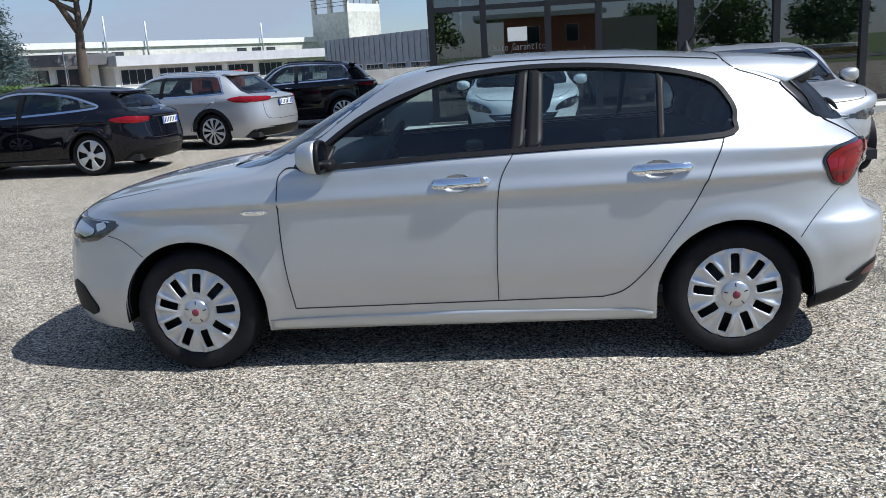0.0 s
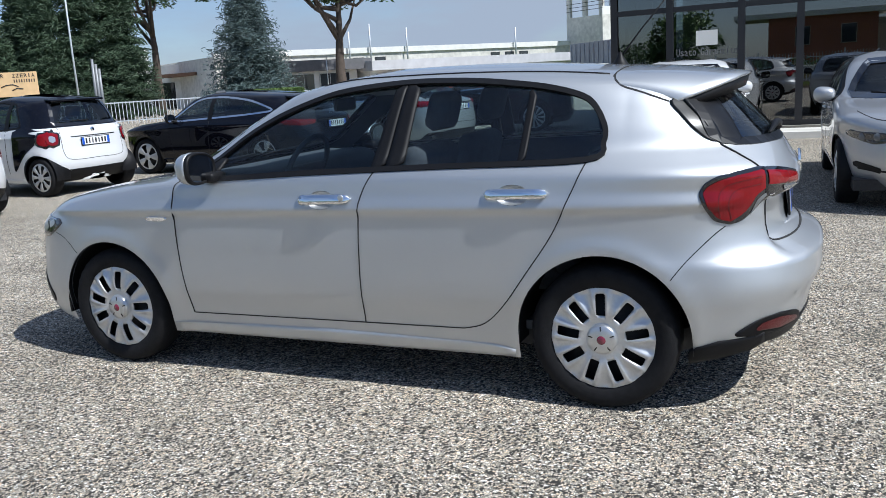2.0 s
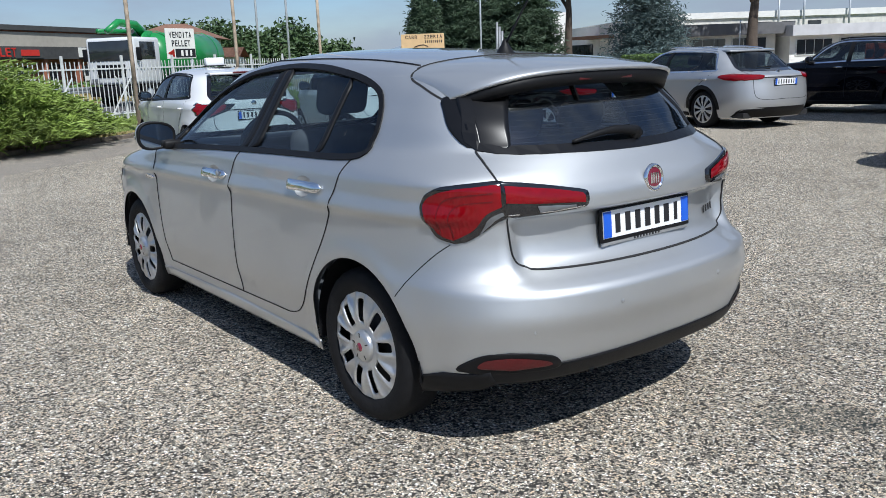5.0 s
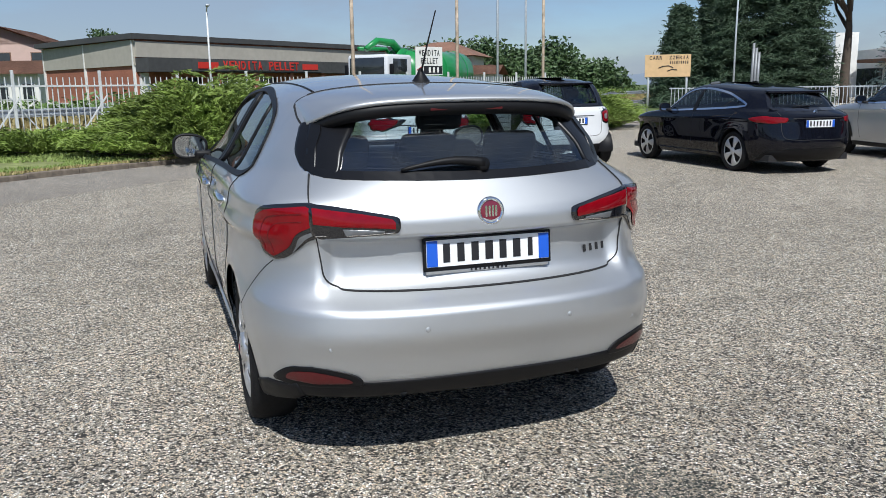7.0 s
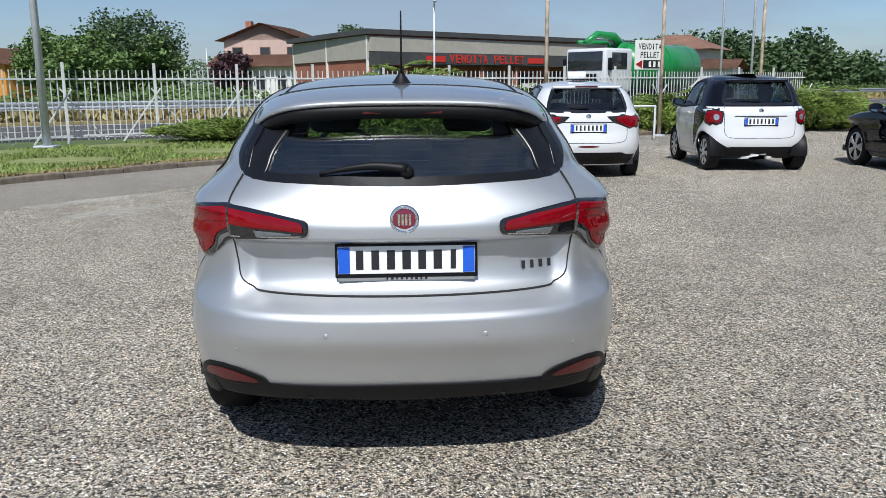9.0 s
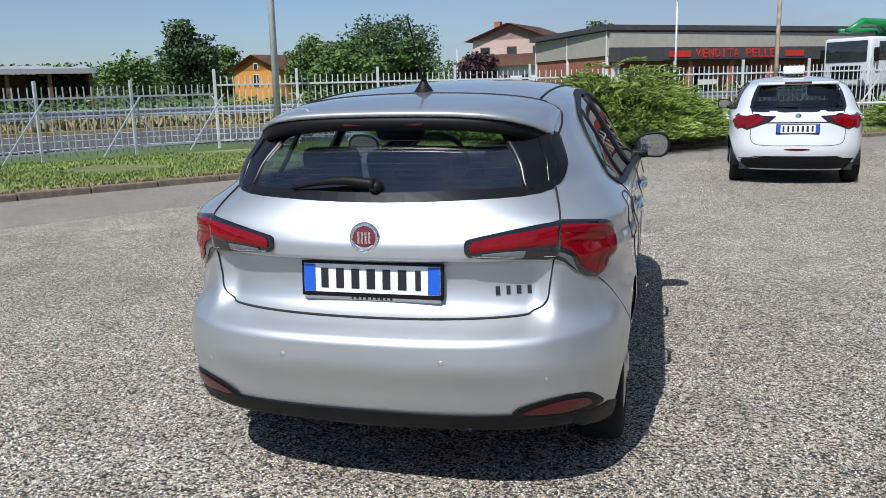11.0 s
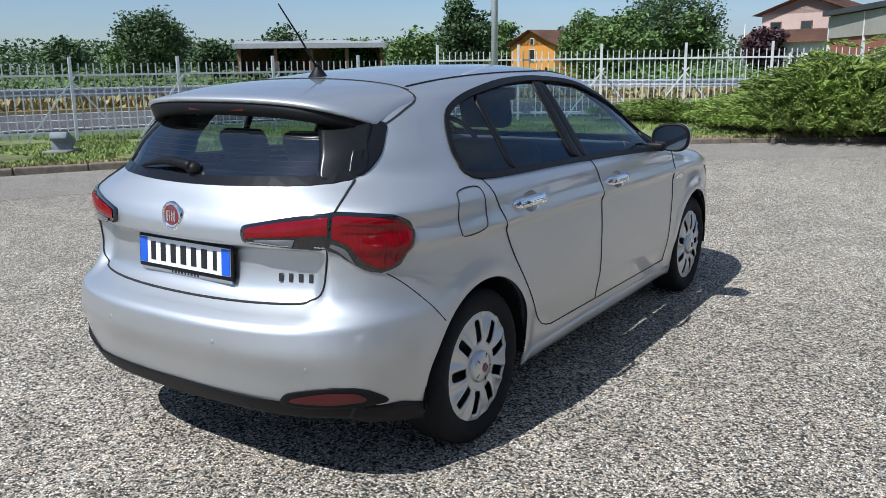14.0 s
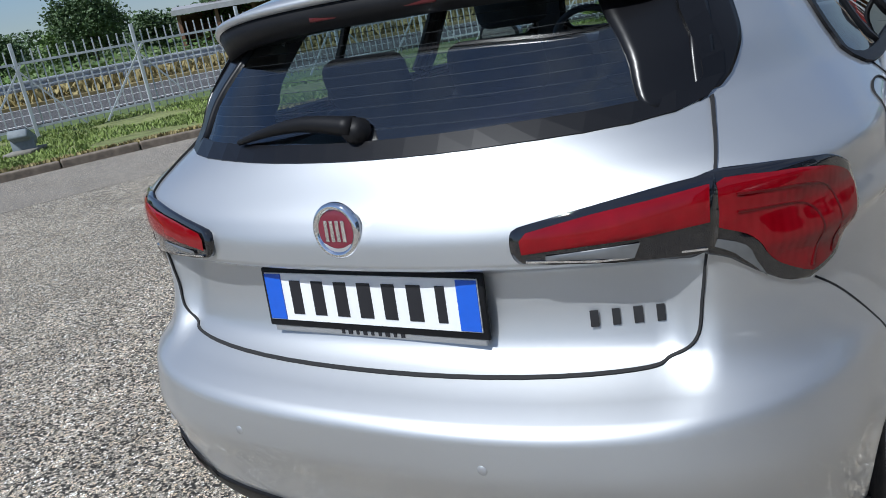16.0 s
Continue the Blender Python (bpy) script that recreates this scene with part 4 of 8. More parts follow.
        strip = rounded(quad([(0.344, 0.922), (0.350, 0.955), (0.475, 0.980), (0.643, 1.002), (0.636, 0.889), (0.48, 0.893), (0.358, 0.900)]), 4, 0.2)
        inner = s.patch("tail_light", "rear", strip, 0.013, M["gloss_black"], gate_ob, "red tail light with smoked lower half", sd, 20, 24, deep=0.02)
        s.patch("red_lens", "rear", quad([(0.362, 0.917), (0.360, 0.946), (0.475, 0.969), (0.637, 0.990), (0.634, 0.934), (0.48, 0.924)]), 0.017, M["red_lens"], inner, "glossy red lens", sd, 14, 8)
        s.patch("reversing_lens", "rear", quad([(0.40, 0.901), (0.40, 0.913), (0.54, 0.921), (0.53, 0.897)]), 0.0172, M["clear_lens"], inner, "clear reversing lens", sd, 8, 4)
        s.ribbon("lamp_line", "rear", quad([(0.368, 0.9045), (0.48, 0.8975), (0.628, 0.8935)]), 0.0035, 0.0170, M["chrome"], inner, "thin bright lower line", sd)
        # lower reflectors in the bumper
        s.patch("bumper_reflector", "rear", rounded(quad([(0.51, 0.350), (0.535, 0.396), (0.665, 0.424), (0.755, 0.410), (0.790, 0.345), (0.66, 0.340)]), 6, 0.45), 0.006, M["plastic"], car, "black reflector surround", sd, 26, 16, deep=0.01)
        s.patch("reflector", "rear", rounded(quad([(0.545, 0.366), (0.565, 0.386), (0.665, 0.407), (0.738, 0.398), (0.752, 0.366), (0.66, 0.360)]), 5, 0.4), 0.010, M["reflector"], car, "dull red reflector", sd, 18, 12)
        # black trim beside the rear glass
        s.patch("glass_edge_trim", "rear", rounded(quad([(0.595, 1.10), (0.622, 1.115), (0.602, 1.22), (0.562, 1.315), (0.48, 1.342), (0.565, 1.25)]), 4, 0.25), 0.002, M["satin_black"], gate_ob, "black trim beside the glass", sd, 6, 14, deep=0.008)
        # gloss black panel between rear glass, spoiler and quarter
        s.patch("pillar_panel", "side", rounded([(1.562, 1.278), (1.60, 1.232), (1.655, 1.172), (1.705, 1.128), (1.752, 1.104), (1.80, 1.097), (1.845, 1.097), (1.82, 1.15), (1.79, 1.20), (1.74, 1.267), (1.68, 1.325)], 4, 0.2), 0.005, M["satin_black"], gate_ob, "gloss black panel behind the quarter", sd, 16, 16, deep=0.012)
        part("spoiler_gap", tube([(1.335 - 0.012 * (q / 0.5) ** 2, sd * q, float(roof_z(s, 1.335 - 0.012 * (q / 0.5) ** 2, q)) + 0.0015) for q in np.linspace(0, 0.53, 18)], 0.0026, 5), M["seam"], car)
        s.ribbon("spoiler_gap", "side", rounded([(1.322, 1.408), (1.335, 1.378), (1.375, 1.348), (1.45, 1.322), (1.562, 1.278)], 8, 0.5, False), 0.006, 0.0012, M["seam"], car, "", sd)
        # roof strip
        bm = tube([(x, sd * 0.50, float(roof_z(s, x, 0.50)) - 0.001) for x in np.linspace(-0.12, 1.30, 24)], 0.006, 6)
        part("roof_strip", bm, M["plastic"], car, "black roof channel strip")
        for px_, pz in ((0.615, 0.496), (0.283, 0.563)):
            bm = lathe([(0.0, 0.0012), (0.0085, 0.0012), (0.0098, 0.0)], 20, m=Matrix.Translation(s.out("rear", sd * px_, pz, 0.0, sd)) @ pose(0, 0, 0, 0, 90, 0))
            part("parking_sensor", bm, M["silver_b"], car, "small round parking sensor")
    s.patch("rear_glass", "rear", back, -0.004, M["rear_screen"], gate_ob, "dark tinted rear window", 1, 40, 22).visible_shadow = False
    s.patch("windscreen", "front", screen, -0.004, M["tint"], car, "tinted windscreen", 1, 40, 22).visible_shadow = False
    s.ribbon("glass_edge", "rear", back, 0.030, 0.003, M["satin_black"], gate_ob, "black glass border", 1, closed=True, deep=0.014)
    s.ribbon("windscreen_edge", "front", screen, 0.05, 0.001, M["gloss_black"], car, "black windscreen border", 1, closed=True)
    for k in range(11):
        zz = 1.125 + 0.019 * k
        hw = 0.50 - 0.35 * (zz - 1.14)
        part("heater_wire", tube([s.out("rear", a, zz, -0.007) for a in np.linspace(-hw, hw, 14)], 0.0008, 4), M["steel_dark"], gate_ob)
    s.ribbon("tailgate_gap", "rear", rounded([(-a, c) for a, c in gate_half[::-1]] + [(0.0, 0.682)] + gate_half, 8, 0.5, False), 0.0042, 0.0045, M["seam"], car, "", deep=0.012)
    # lower bumper valance
    low_r = [(-0.75, 0.300), (0.0, 0.290), (0.75, 0.300), (0.75, 0.352), (0.66, 0.356), (0.52, 0.366), (0.0, 0.352), (-0.52, 0.366), (-0.66, 0.356), (-0.75, 0.352)]
    s.patch("bumper_valance", "rear", low_r, 0.006, M["plastic"], car, "black lower bumper valance", 1, 50, 8, deep=0.03)
    for sd in (-1, 1):
        s.patch("bumper_valance", "side", [(1.665, 0.225), (1.82, 0.256), (1.945, 0.288), (1.945, 0.352), (1.82, 0.338), (1.665, 0.292)], 0.0075, M["plastic"], car, "black lower bumper valance", sd, 14, 6, deep=0.03)
    # fuel flap on the right
    flap = rounded([(1.325, 0.887), (1.483, 0.877), (1.468, 1.024), (1.316, 1.030)], 8, 0.3)
    s.ribbon("fuel_flap_gap", "side", flap, 0.0026, 0.003, M["seam"], car, "thin line round the fuel flap", 1, closed=True)
    # spoiler over the rear glass
    bm = bmesh.new()
    Ys = np.linspace(-0.588, 0.588, 41)
    grid, under = [], []
    for yv in Ys:
        q = abs(yv) / 0.588
        tx = 1.845 - 0.060 * q ** 2 - 0.190 * q ** 7
        tz = 1.376 - 0.030 * q ** 2.5 - 0.060 * q ** 7
        fx = 1.34
        fz = float(roof_z(s, fx, abs(yv))) + 0.001
        col = []
        for k in range(9):
            t = k / 8
            x = fx + (tx - fx) * t
            zz = fz + (tz - fz) * t + 0.010 * math.sin(math.pi * t)
            col.append((x, yv, zz))
        col.append((tx + 0.005, yv, tz - 0.008))
        col.append((tx - 0.003, yv, tz - 0.017))
        col.append((tx - 0.16, yv * 0.97, tz - 0.019))
        # black underside, hung deeper so that it also stands for the shadow below
        under.append([(tx - 0.004, yv * 0.995, tz - 0.016), (tx - 0.020, yv * 0.99, tz - 0.066), (tx - 0.15, yv * 0.97, tz - 0.072), (tx - 0.17, yv * 0.97, tz - 0.020)])
        grid.append([bm.verts.new(p) for p in col])
    for a, c in zip(grid, grid[1:]):
        for k in range(len(a) - 1):
            bm.faces.new((a[k], c[k], c[k + 1], a[k + 1]))
    for side_col in (grid[0], grid[-1]):
        bm.faces.new(side_col)
    bmesh.ops.recalc_face_normals(bm, faces=bm.faces[:])
    spoiler = part("spoiler", bm, M["silver"], gate_ob, "silver roof spoiler")
    bm = bmesh.new()
    rows = [[bm.verts.new(p) for p in r] for r in under]
    for a, c in zip(rows, rows[1:]):
        for k in range(4):
            bm.faces.new((a[k], c[k], c[(k + 1) % 4], a[(k + 1) % 4]))
    for r in (rows[0], rows[-1]):
        bm.faces.new(r)
    bmesh.ops.recalc_face_normals(bm, faces=bm.faces[:])
    # real black underside plus the shadow band, both in one black piece
    part("spoiler_underside", bm, M["plastic"], spoiler, "black underside of the spoiler, deepened to stand for its shadow")
    part("brake_light", box(0.012, 0.30, 0.014, bevel=0.003, m=pose(1.824, 0, 1.326)), M["reflector"], spoiler, "slim high brake light")
    # badge, plate, letters
    bx = float(s.rear(0, 0.962))
    tilt = pose(0, 0, 0, 90, 0, 90)
    up = Matrix.Translation((bx + 0.001, 0, 0.962)) @ pose(0, 0, 0, 0, -4, 0) @ tilt
    badge = part("badge", lathe([(0.0, 0.006), (0.040, 0.006), (0.041, 0.010), (0.047, 0.012), (0.0525, 0.008), (0.054, 0.0)], 48, m=up), M["chrome"], gate_ob, "round chrome badge ring")
    part("badge_face", lathe([(0.0, 0.0085), (0.030, 0.0082), (0.0405, 0.0066)], 40, m=up), M["badge_red"], badge, "dark red enamel badge face")
    for k in range(4):
        part("badge_mark", box(0.008, 0.040, 0.002, at=(-0.0195 + 0.013 * k, 0, 0.0085), m=up, bevel=0.0005), M["chrome"], badge, "bright upright mark", smooth=False)
    px = float(s.rear(0, 0.80)) + 0.007
    plate(gate_ob, Matrix.Translation((px, 0.006, 0.806)) @ pose(0, 0, 0, 0, -4, 0) @ tilt, 7, 5, 0.498, 0.10)
    part("holder_lip", box(0.50, 0.020, 0.010, m=Matrix.Translation((px + 0.001, 0.006, 0.741)) @ tilt, bevel=0.002), M["silver_b"], gate_ob, "grey lower lip of the plate holder")
    bars_part("holder_print", 0.16, 0.010, 9, Matrix.Translation((px + 0.011, 0.006, 0.741)) @ tilt, M["plate_ink"], gate_ob, "small dark print on the holder", 8)
    c0, cy, cz = (Vector(s.at("rear", a, c)) for a, c in ((0.494, 0.772), (0.534, 0.772), (0.494, 0.792)))
    right, upw = (cy - c0).normalized(), (cz - c0).normalized()
    face = right.cross(upw).normalized()
    upw = face.cross(right)
    rot = Matrix((right, upw, face)).transposed().to_4x4()
    bars_part("model_letters", 0.148, 0.030, 4, Matrix.Translation(c0 + face * 0.002) @ rot, M["steel_dark"], gate_ob, "four dark chrome marks", 4)
    # wiper
    w0 = s.out("rear", 0.012, 1.120, 0.02)
    part("rear_wiper", tube(rounded([tuple(w0), tuple(s.out("rear", -0.10, 1.128, 0.026)), tuple(s.out("rear", -0.20, 1.122, 0.022)), tuple(s.out("rear", -0.305, 1.108, 0.012))], 4, 0.5, False), 0.021, 10, radius_end=0.006), M["plastic"], gate_ob, "black rear wiper")
    part("wiper_hub", lathe([(0.0, 0.03), (0.022, 0.028), (0.028, 0.0)], 20, m=Matrix.Translation(s.out("rear", 0.012, 1.120, 0.0)) @ pose(0, 0, 0, 0, 65, 0)), M["plastic"], gate_ob, "black wiper hub")
    # aerial
    az = float(roof_z(s, 1.25, 0.0))
    part("aerial_foot", lathe([(0.045, -0.004), (0.036, 0.006), (0.016, 0.035), (0.009, 0.055), (0.0, 0.058)], 20, m=pose(1.25, 0, az)), M["plastic"], car, "black aerial foot")
    part("aerial", tube([(1.25, 0, az + 0.03), (1.35, 0, az + 0.155), (1.467, 0, 1.730)], 0.0055, 6, radius_end=0.003), M["plastic"], car, "thin black roof aerial")
    # cowl and wipers in front of the windscreen
    for w in (-0.45, 0.12):
        part("front_wiper", tube([(-1.10, w, 1.0), (-1.02, w + 0.2, 1.03), (-0.99, w + 0.52, 1.04)], 0.009, 6), M["plastic"], car, "black windscreen wiper")
    s.ribbon("bonnet_gap", "front", rounded([(-0.74, 0.93), (-0.72, 0.90), (-0.62, 0.862), (-0.3, 0.80), (0.0, 0.785), (0.3, 0.80), (0.62, 0.862), (0.72, 0.90), (0.74, 0.93)], 6, 0.5, False), 0.006, 0.001, M["seam"], car, "")
    # cabin
    part("dashboard", box(0.42, 1.35, 0.34, bevel=0.07, m=pose(-0.66, 0, 0.68)), M["trim"], car, "dark dashboard")
    bm = bmesh.new()
    ring = [(0.0, 0.185 * math.cos(a), 0.185 * math.sin(a)) for a in np.linspace(0, 2 * math.pi, 30)]
    tube(ring, 0.015, 8, bm, caps=False)
    box(0.03, 0.34, 0.05, at=(0, 0, -0.025), bevel=0.01, bm=bm)
    bmesh.ops.transform(bm, matrix=pose(-0.36, -0.36, 1.0, 0, 25, 0), verts=bm.verts[:])
    part("steering_wheel", bm, M["trim"], car, "dark steering wheel")
    for y0 in (-0.36, 0.36):
        seat(car, 0.0, y0, 0.42)
    part("rear_bench", box(0.50, 1.25, 0.18, bevel=0.06, m=pose(0.84, 0, 0.44)), M["cloth"], car, "dark rear bench")
    part("rear_backrest", box(0.13, 1.25, 0.58, bevel=0.05, m=pose(1.08, 0, 0.52, 0, 20, 0)), M["cloth"], car, "dark rear backrest")
    for y0 in (-0.40, 0.0, 0.40):
        part("headrest", box(0.09, 0.26, 0.15, bevel=0.04, m=pose(1.30, y0, 1.07, 0, 18, 0)), M["cloth"], car)
    part("parcel_shelf", box(0.40, 1.15, 0.02, bevel=0.005, m=pose(1.56, 0, 1.0)), M["trim"], car, "dark parcel shelf")
    part("cabin_mirror", box(0.03, 0.22, 0.07, bevel=0.012, m=pose(-0.30, 0, 1.28)), M["trim"], car, "dark cabin mirror")
    part("cabin_floor", box(2.7, 1.45, 0.04, m=pose(0.25, 0, 0.30)), M["trim"], car, "dark cabin floor", smooth=False)
    add_wheels(car, [(-1.319, -0.845), (1.319, -0.845), (-1.319, 0.845), (1.319, 0.845)], 0.316, 0.195, 0.215, (0.2235, 9, 0.100, 0.196, 0.039, 0.013), M["cap"], "nine-spoke silver plastic wheel cap", M["badge_red"])
    return car


def clip_poly(poly, a, b):
    """The stretch of a polygon between two upright lines."""
    def cut(ps, x, sign):
        out = []
        for p, q in zip(ps, ps[1:] + ps[:1]):
            ip, iq = (p[0] - x) * sign >= 0, (q[0] - x) * sign >= 0
            if ip:
                out.append(p)
            if ip != iq:
                t = (x - p[0]) / (q[0] - p[0])
                out.append((x, p[1] + t * (q[1] - p[1])))
        return out
    return cut(cut(list(poly), a, 1), b, -1)


def roof_z(s, x, y):
    """Height of the roof over a point of the plan."""
    lo, hi = 1.2, s.zhi
    for _ in range(40):
        mid = (lo + hi) / 2
        inside_it = float(s.xf(mid)) < x < float(s.xr(mid)) and float(s.width(x, mid)) > abs(y)
        lo, hi = (mid, hi) if inside_it else (lo, mid)
    return lo


build_hatchback()
# ---------------------------------------------------------------- ground, kerb, lawn, road
M["lot"] = aggregate("exposed_aggregate", (0.60, 0.54, 0.445), (0.040, 0.037, 0.033), 0.0094, 0.22)
M["lane"] = aggregate("worn_asphalt", (0.37, 0.335, 0.285), (0.17, 0.162, 0.15), 0.006, 0.16)
M["road"] = aggregate("road_asphalt", (0.13, 0.13, 0.135), (0.06, 0.06, 0.062), 0.01, 0.12)
M["kerb"] = material("kerb_concrete", (0.19, 0.155, 0.12), 0.9, grain=0.6, scale=9, coarse=1.2, bump=0.4, bump_scale=60)
M["soil"] = material("lawn_soil", (0.17, 0.19, 0.065), 0.95, grain=0.6, scale=6, coarse=0.4, bump=0.5, bump_scale=40)
M["field"] = material("field_green", (0.085, 0.12, 0.032), 0.95, grain=0.5, scale=3, coarse=0.05)
M["dry"] = material("dry_verge", (0.24, 0.19, 0.085), 0.95, grain=0.4, scale=5, coarse=0.4, bump=0.5, bump_scale=20)
M["line"] = material("road_paint", (0.62, 0.62, 0.60), 0.8, grain=0.2, scale=12)
bm = bmesh.new()
bmesh.ops.create_grid(bm, x_segments=8, y_segments=8, size=2500)
g = part("ground", bm, M["field"], None)
g.location.z = -0.05
tagged(g, "flat green farmland reaching the horizon", "ground", kind="structure")

KERB = rounded([(14.0, -16.6), (4.0, -11.9), (-2.6, -9.05), (-6.8, -6.30), (-10.25, -3.2), (-12.65, -0.1), (-14.9, 3.3), (-18.6, 8.4), (-23.0, 14.4), (-30.0, 23.5)], 8, 0.5, False)


def offset(line, d):
    """A line beside another, d metres to its left."""
    P = np.array(line)
    t = np.gradient(P, axis=0)
    t /= np.linalg.norm(t, axis=1, keepdims=True)
    return [tuple(p) for p in P + d * np.stack([-t[:, 1], t[:, 0]], 1)]


def band(name, a, b, z0, z1, mat, label, category):
    """A strip of ground between two lines, flat on top, with upright edges."""
    bm = bmesh.new()
    A0, A1, B0, B1 = ([bm.verts.new((x, y, z)) for x, y in line] for line, z in ((a, z0), (a, z1), (b, z0), (b, z1)))
    for k in range(len(a) - 1):
        bm.faces.new((A1[k], A1[k + 1], B1[k + 1], B1[k]))
        bm.faces.new((A0[k], A0[k + 1], A1[k + 1], A1[k]))
        bm.faces.new((B1[k], B1[k + 1], B0[k + 1], B0[k]))
    bmesh.ops.recalc_face_normals(bm, faces=bm.faces[:])
    if sum(f.normal.z * f.calc_area() for f in bm.faces) < 0:
        bmesh.ops.reverse_faces(bm, faces=bm.faces[:])
    return tagged(part(name, bm, mat, None, smooth=False), label, category, kind="structure")


lot_edge = [p for p in KERB]
bm = slab(lot_edge + [(-34, 30), (-62, 62), (45, 62), (45, -16.6)], -0.06, 0.0)
bmesh.ops.triangulate(bm, faces=[f for f in bm.faces if len(f.verts) > 4])
tagged(part("pavement", bm, M["lot"], None, smooth=False), "pale asphalt yard with exposed chippings and stains", "pavement", kind="structure")
band("lane", offset(KERB, -2.45), offset(KERB, -0.01), -0.03, 0.004, M["lane"], "smooth worn grey asphalt lane along the kerb", "pavement")
lawn_out = offset(KERB, 5.4)
band("lawn", offset(KERB, 0.13), lawn_out, -0.05, 0.10, M["soil"], "mown grass strip between the kerb and the fence", "lawn")
M["worn"] = aggregate("worn_dark_patch", (0.43, 0.385, 0.32), (0.035, 0.042, 0.038), 0.009, 0.3)
M["dusty"] = aggregate("dusty_patch", (0.62, 0.58, 0.50), (0.16, 0.15, 0.13), 0.008, 0.25)


def patch_of_ground(x, y, rx, ry, yaw, mat, label, seed, top=0.003):
    """A thin flat patch of the paving with a ragged outline."""
    rng_ = random.Random(seed)
    ring = [(rng_.uniform(0.72, 1.12) * math.cos(2 * math.pi * k / 22), rng_.uniform(0.72, 1.12) * math.sin(2 * math.pi * k / 22)) for k in range(22)]
    m_ = pose(x, y, 0, 0, 0, yaw)
    pts_ = [m_ @ Vector((a_ * rx, b_ * ry, 0)) for a_, b_ in rounded(ring, 3)]
    tagged(part("paving_patch", slab([(p_.x, p_.y) for p_ in pts_], -0.01, top), mat, None, smooth=False), label, "pavement", kind="structure")


patch_of_ground(2.52, 0.47, 0.27, 0.15, 55, M["worn"], "dark worn hollow in the yard's asphalt", 1)
patch_of_ground(-4.6, -3.3, 0.7, 0.22, 140, M["dusty"], "pale dusty patch on the yard", 2)
patch_of_ground(-5.6, -3.9, 0.9, 0.18, 130, M["dusty"], "pale dusty patch on the yard", 3, 0.0035)
patch_of_ground(-3.2, -4.6, 0.5, 0.16, 120, M["dusty"], "pale dusty patch on the yard", 4)
# kerbstones, one by one
kerb_root = tagged(thing("kerb"), "weathered brown concrete kerb edged with soil", "kerb", kind="structure")
P = np.array(KERB)
cum = np.concatenate([[0], np.cumsum(np.linalg.norm(np.diff(P, axis=0), axis=1))])
stone = None
for k in range(int(cum[-1] / 1.0)):
    a = 1.0 * k + 0.5
    x, y = np.interp(a, cum, P[:, 0]), np.interp(a, cum, P[:, 1])
    x2, y2 = np.interp(a + 0.2, cum, P[:, 0]), np.interp(a + 0.2, cum, P[:, 1])
    if stone is None:
        bm = box(0.985, 0.14, 0.21, bevel=0.018, seg=2)
        stone = part("kerbstone", bm, M["kerb"], kerb_root, smooth=False)
        ob = stone
    else:
        ob = new("kerbstone", stone.data)
        ob.parent = kerb_root
    yaw = math.degrees(math.atan2(y2 - y, x2 - x))
    ob.matrix_basis = pose(x, y, -0.105 + random.uniform(-0.014, 0.006), random.uniform(-1.5, 1.5), random.uniform(-0.8, 0.8), yaw + random.uniform(-0.8, 0.8)) @ Matrix.Translation((0, 0.07, 0))

ROAD = rounded([(30.0, -29.0), (8.0, -22.0), (-7.9, -16.9), (-16.6, -11.4), (-20.6, -2.2), (-29.0, 9.0), (-43.0, 30.0), (-64.0, 58.0)], 8, 0.5, False)
band("road", ROAD, offset(ROAD, 8.6), -0.05, 0.0, M["road"], "grey two-lane road beyond the fence", "road")
band("road_line", offset(ROAD, 0.5), offset(ROAD, 0.64), 0.0, 0.004, M["line"], "white road edge line", "marking")
band("road_line", offset(ROAD, 4.2), offset(ROAD, 4.33), 0.0, 0.004, M["line"], "white road centre line", "marking")
band("road_line", offset(ROAD, 7.95), offset(ROAD, 8.1), 0.0, 0.004, M["line"], "white road edge line", "marking")
band("verge", offset(ROAD, 8.6), offset(ROAD, 14.0), -0.05, 0.10, M["dry"], "dry straw-coloured grass verge beside the road", "verge")
# ---------------------------------------------------------------- the other parked cars
def alloy(spokes, r):
    return (r, spokes, 0.062, r - 0.022, 0.62, 0.016, 0.006)


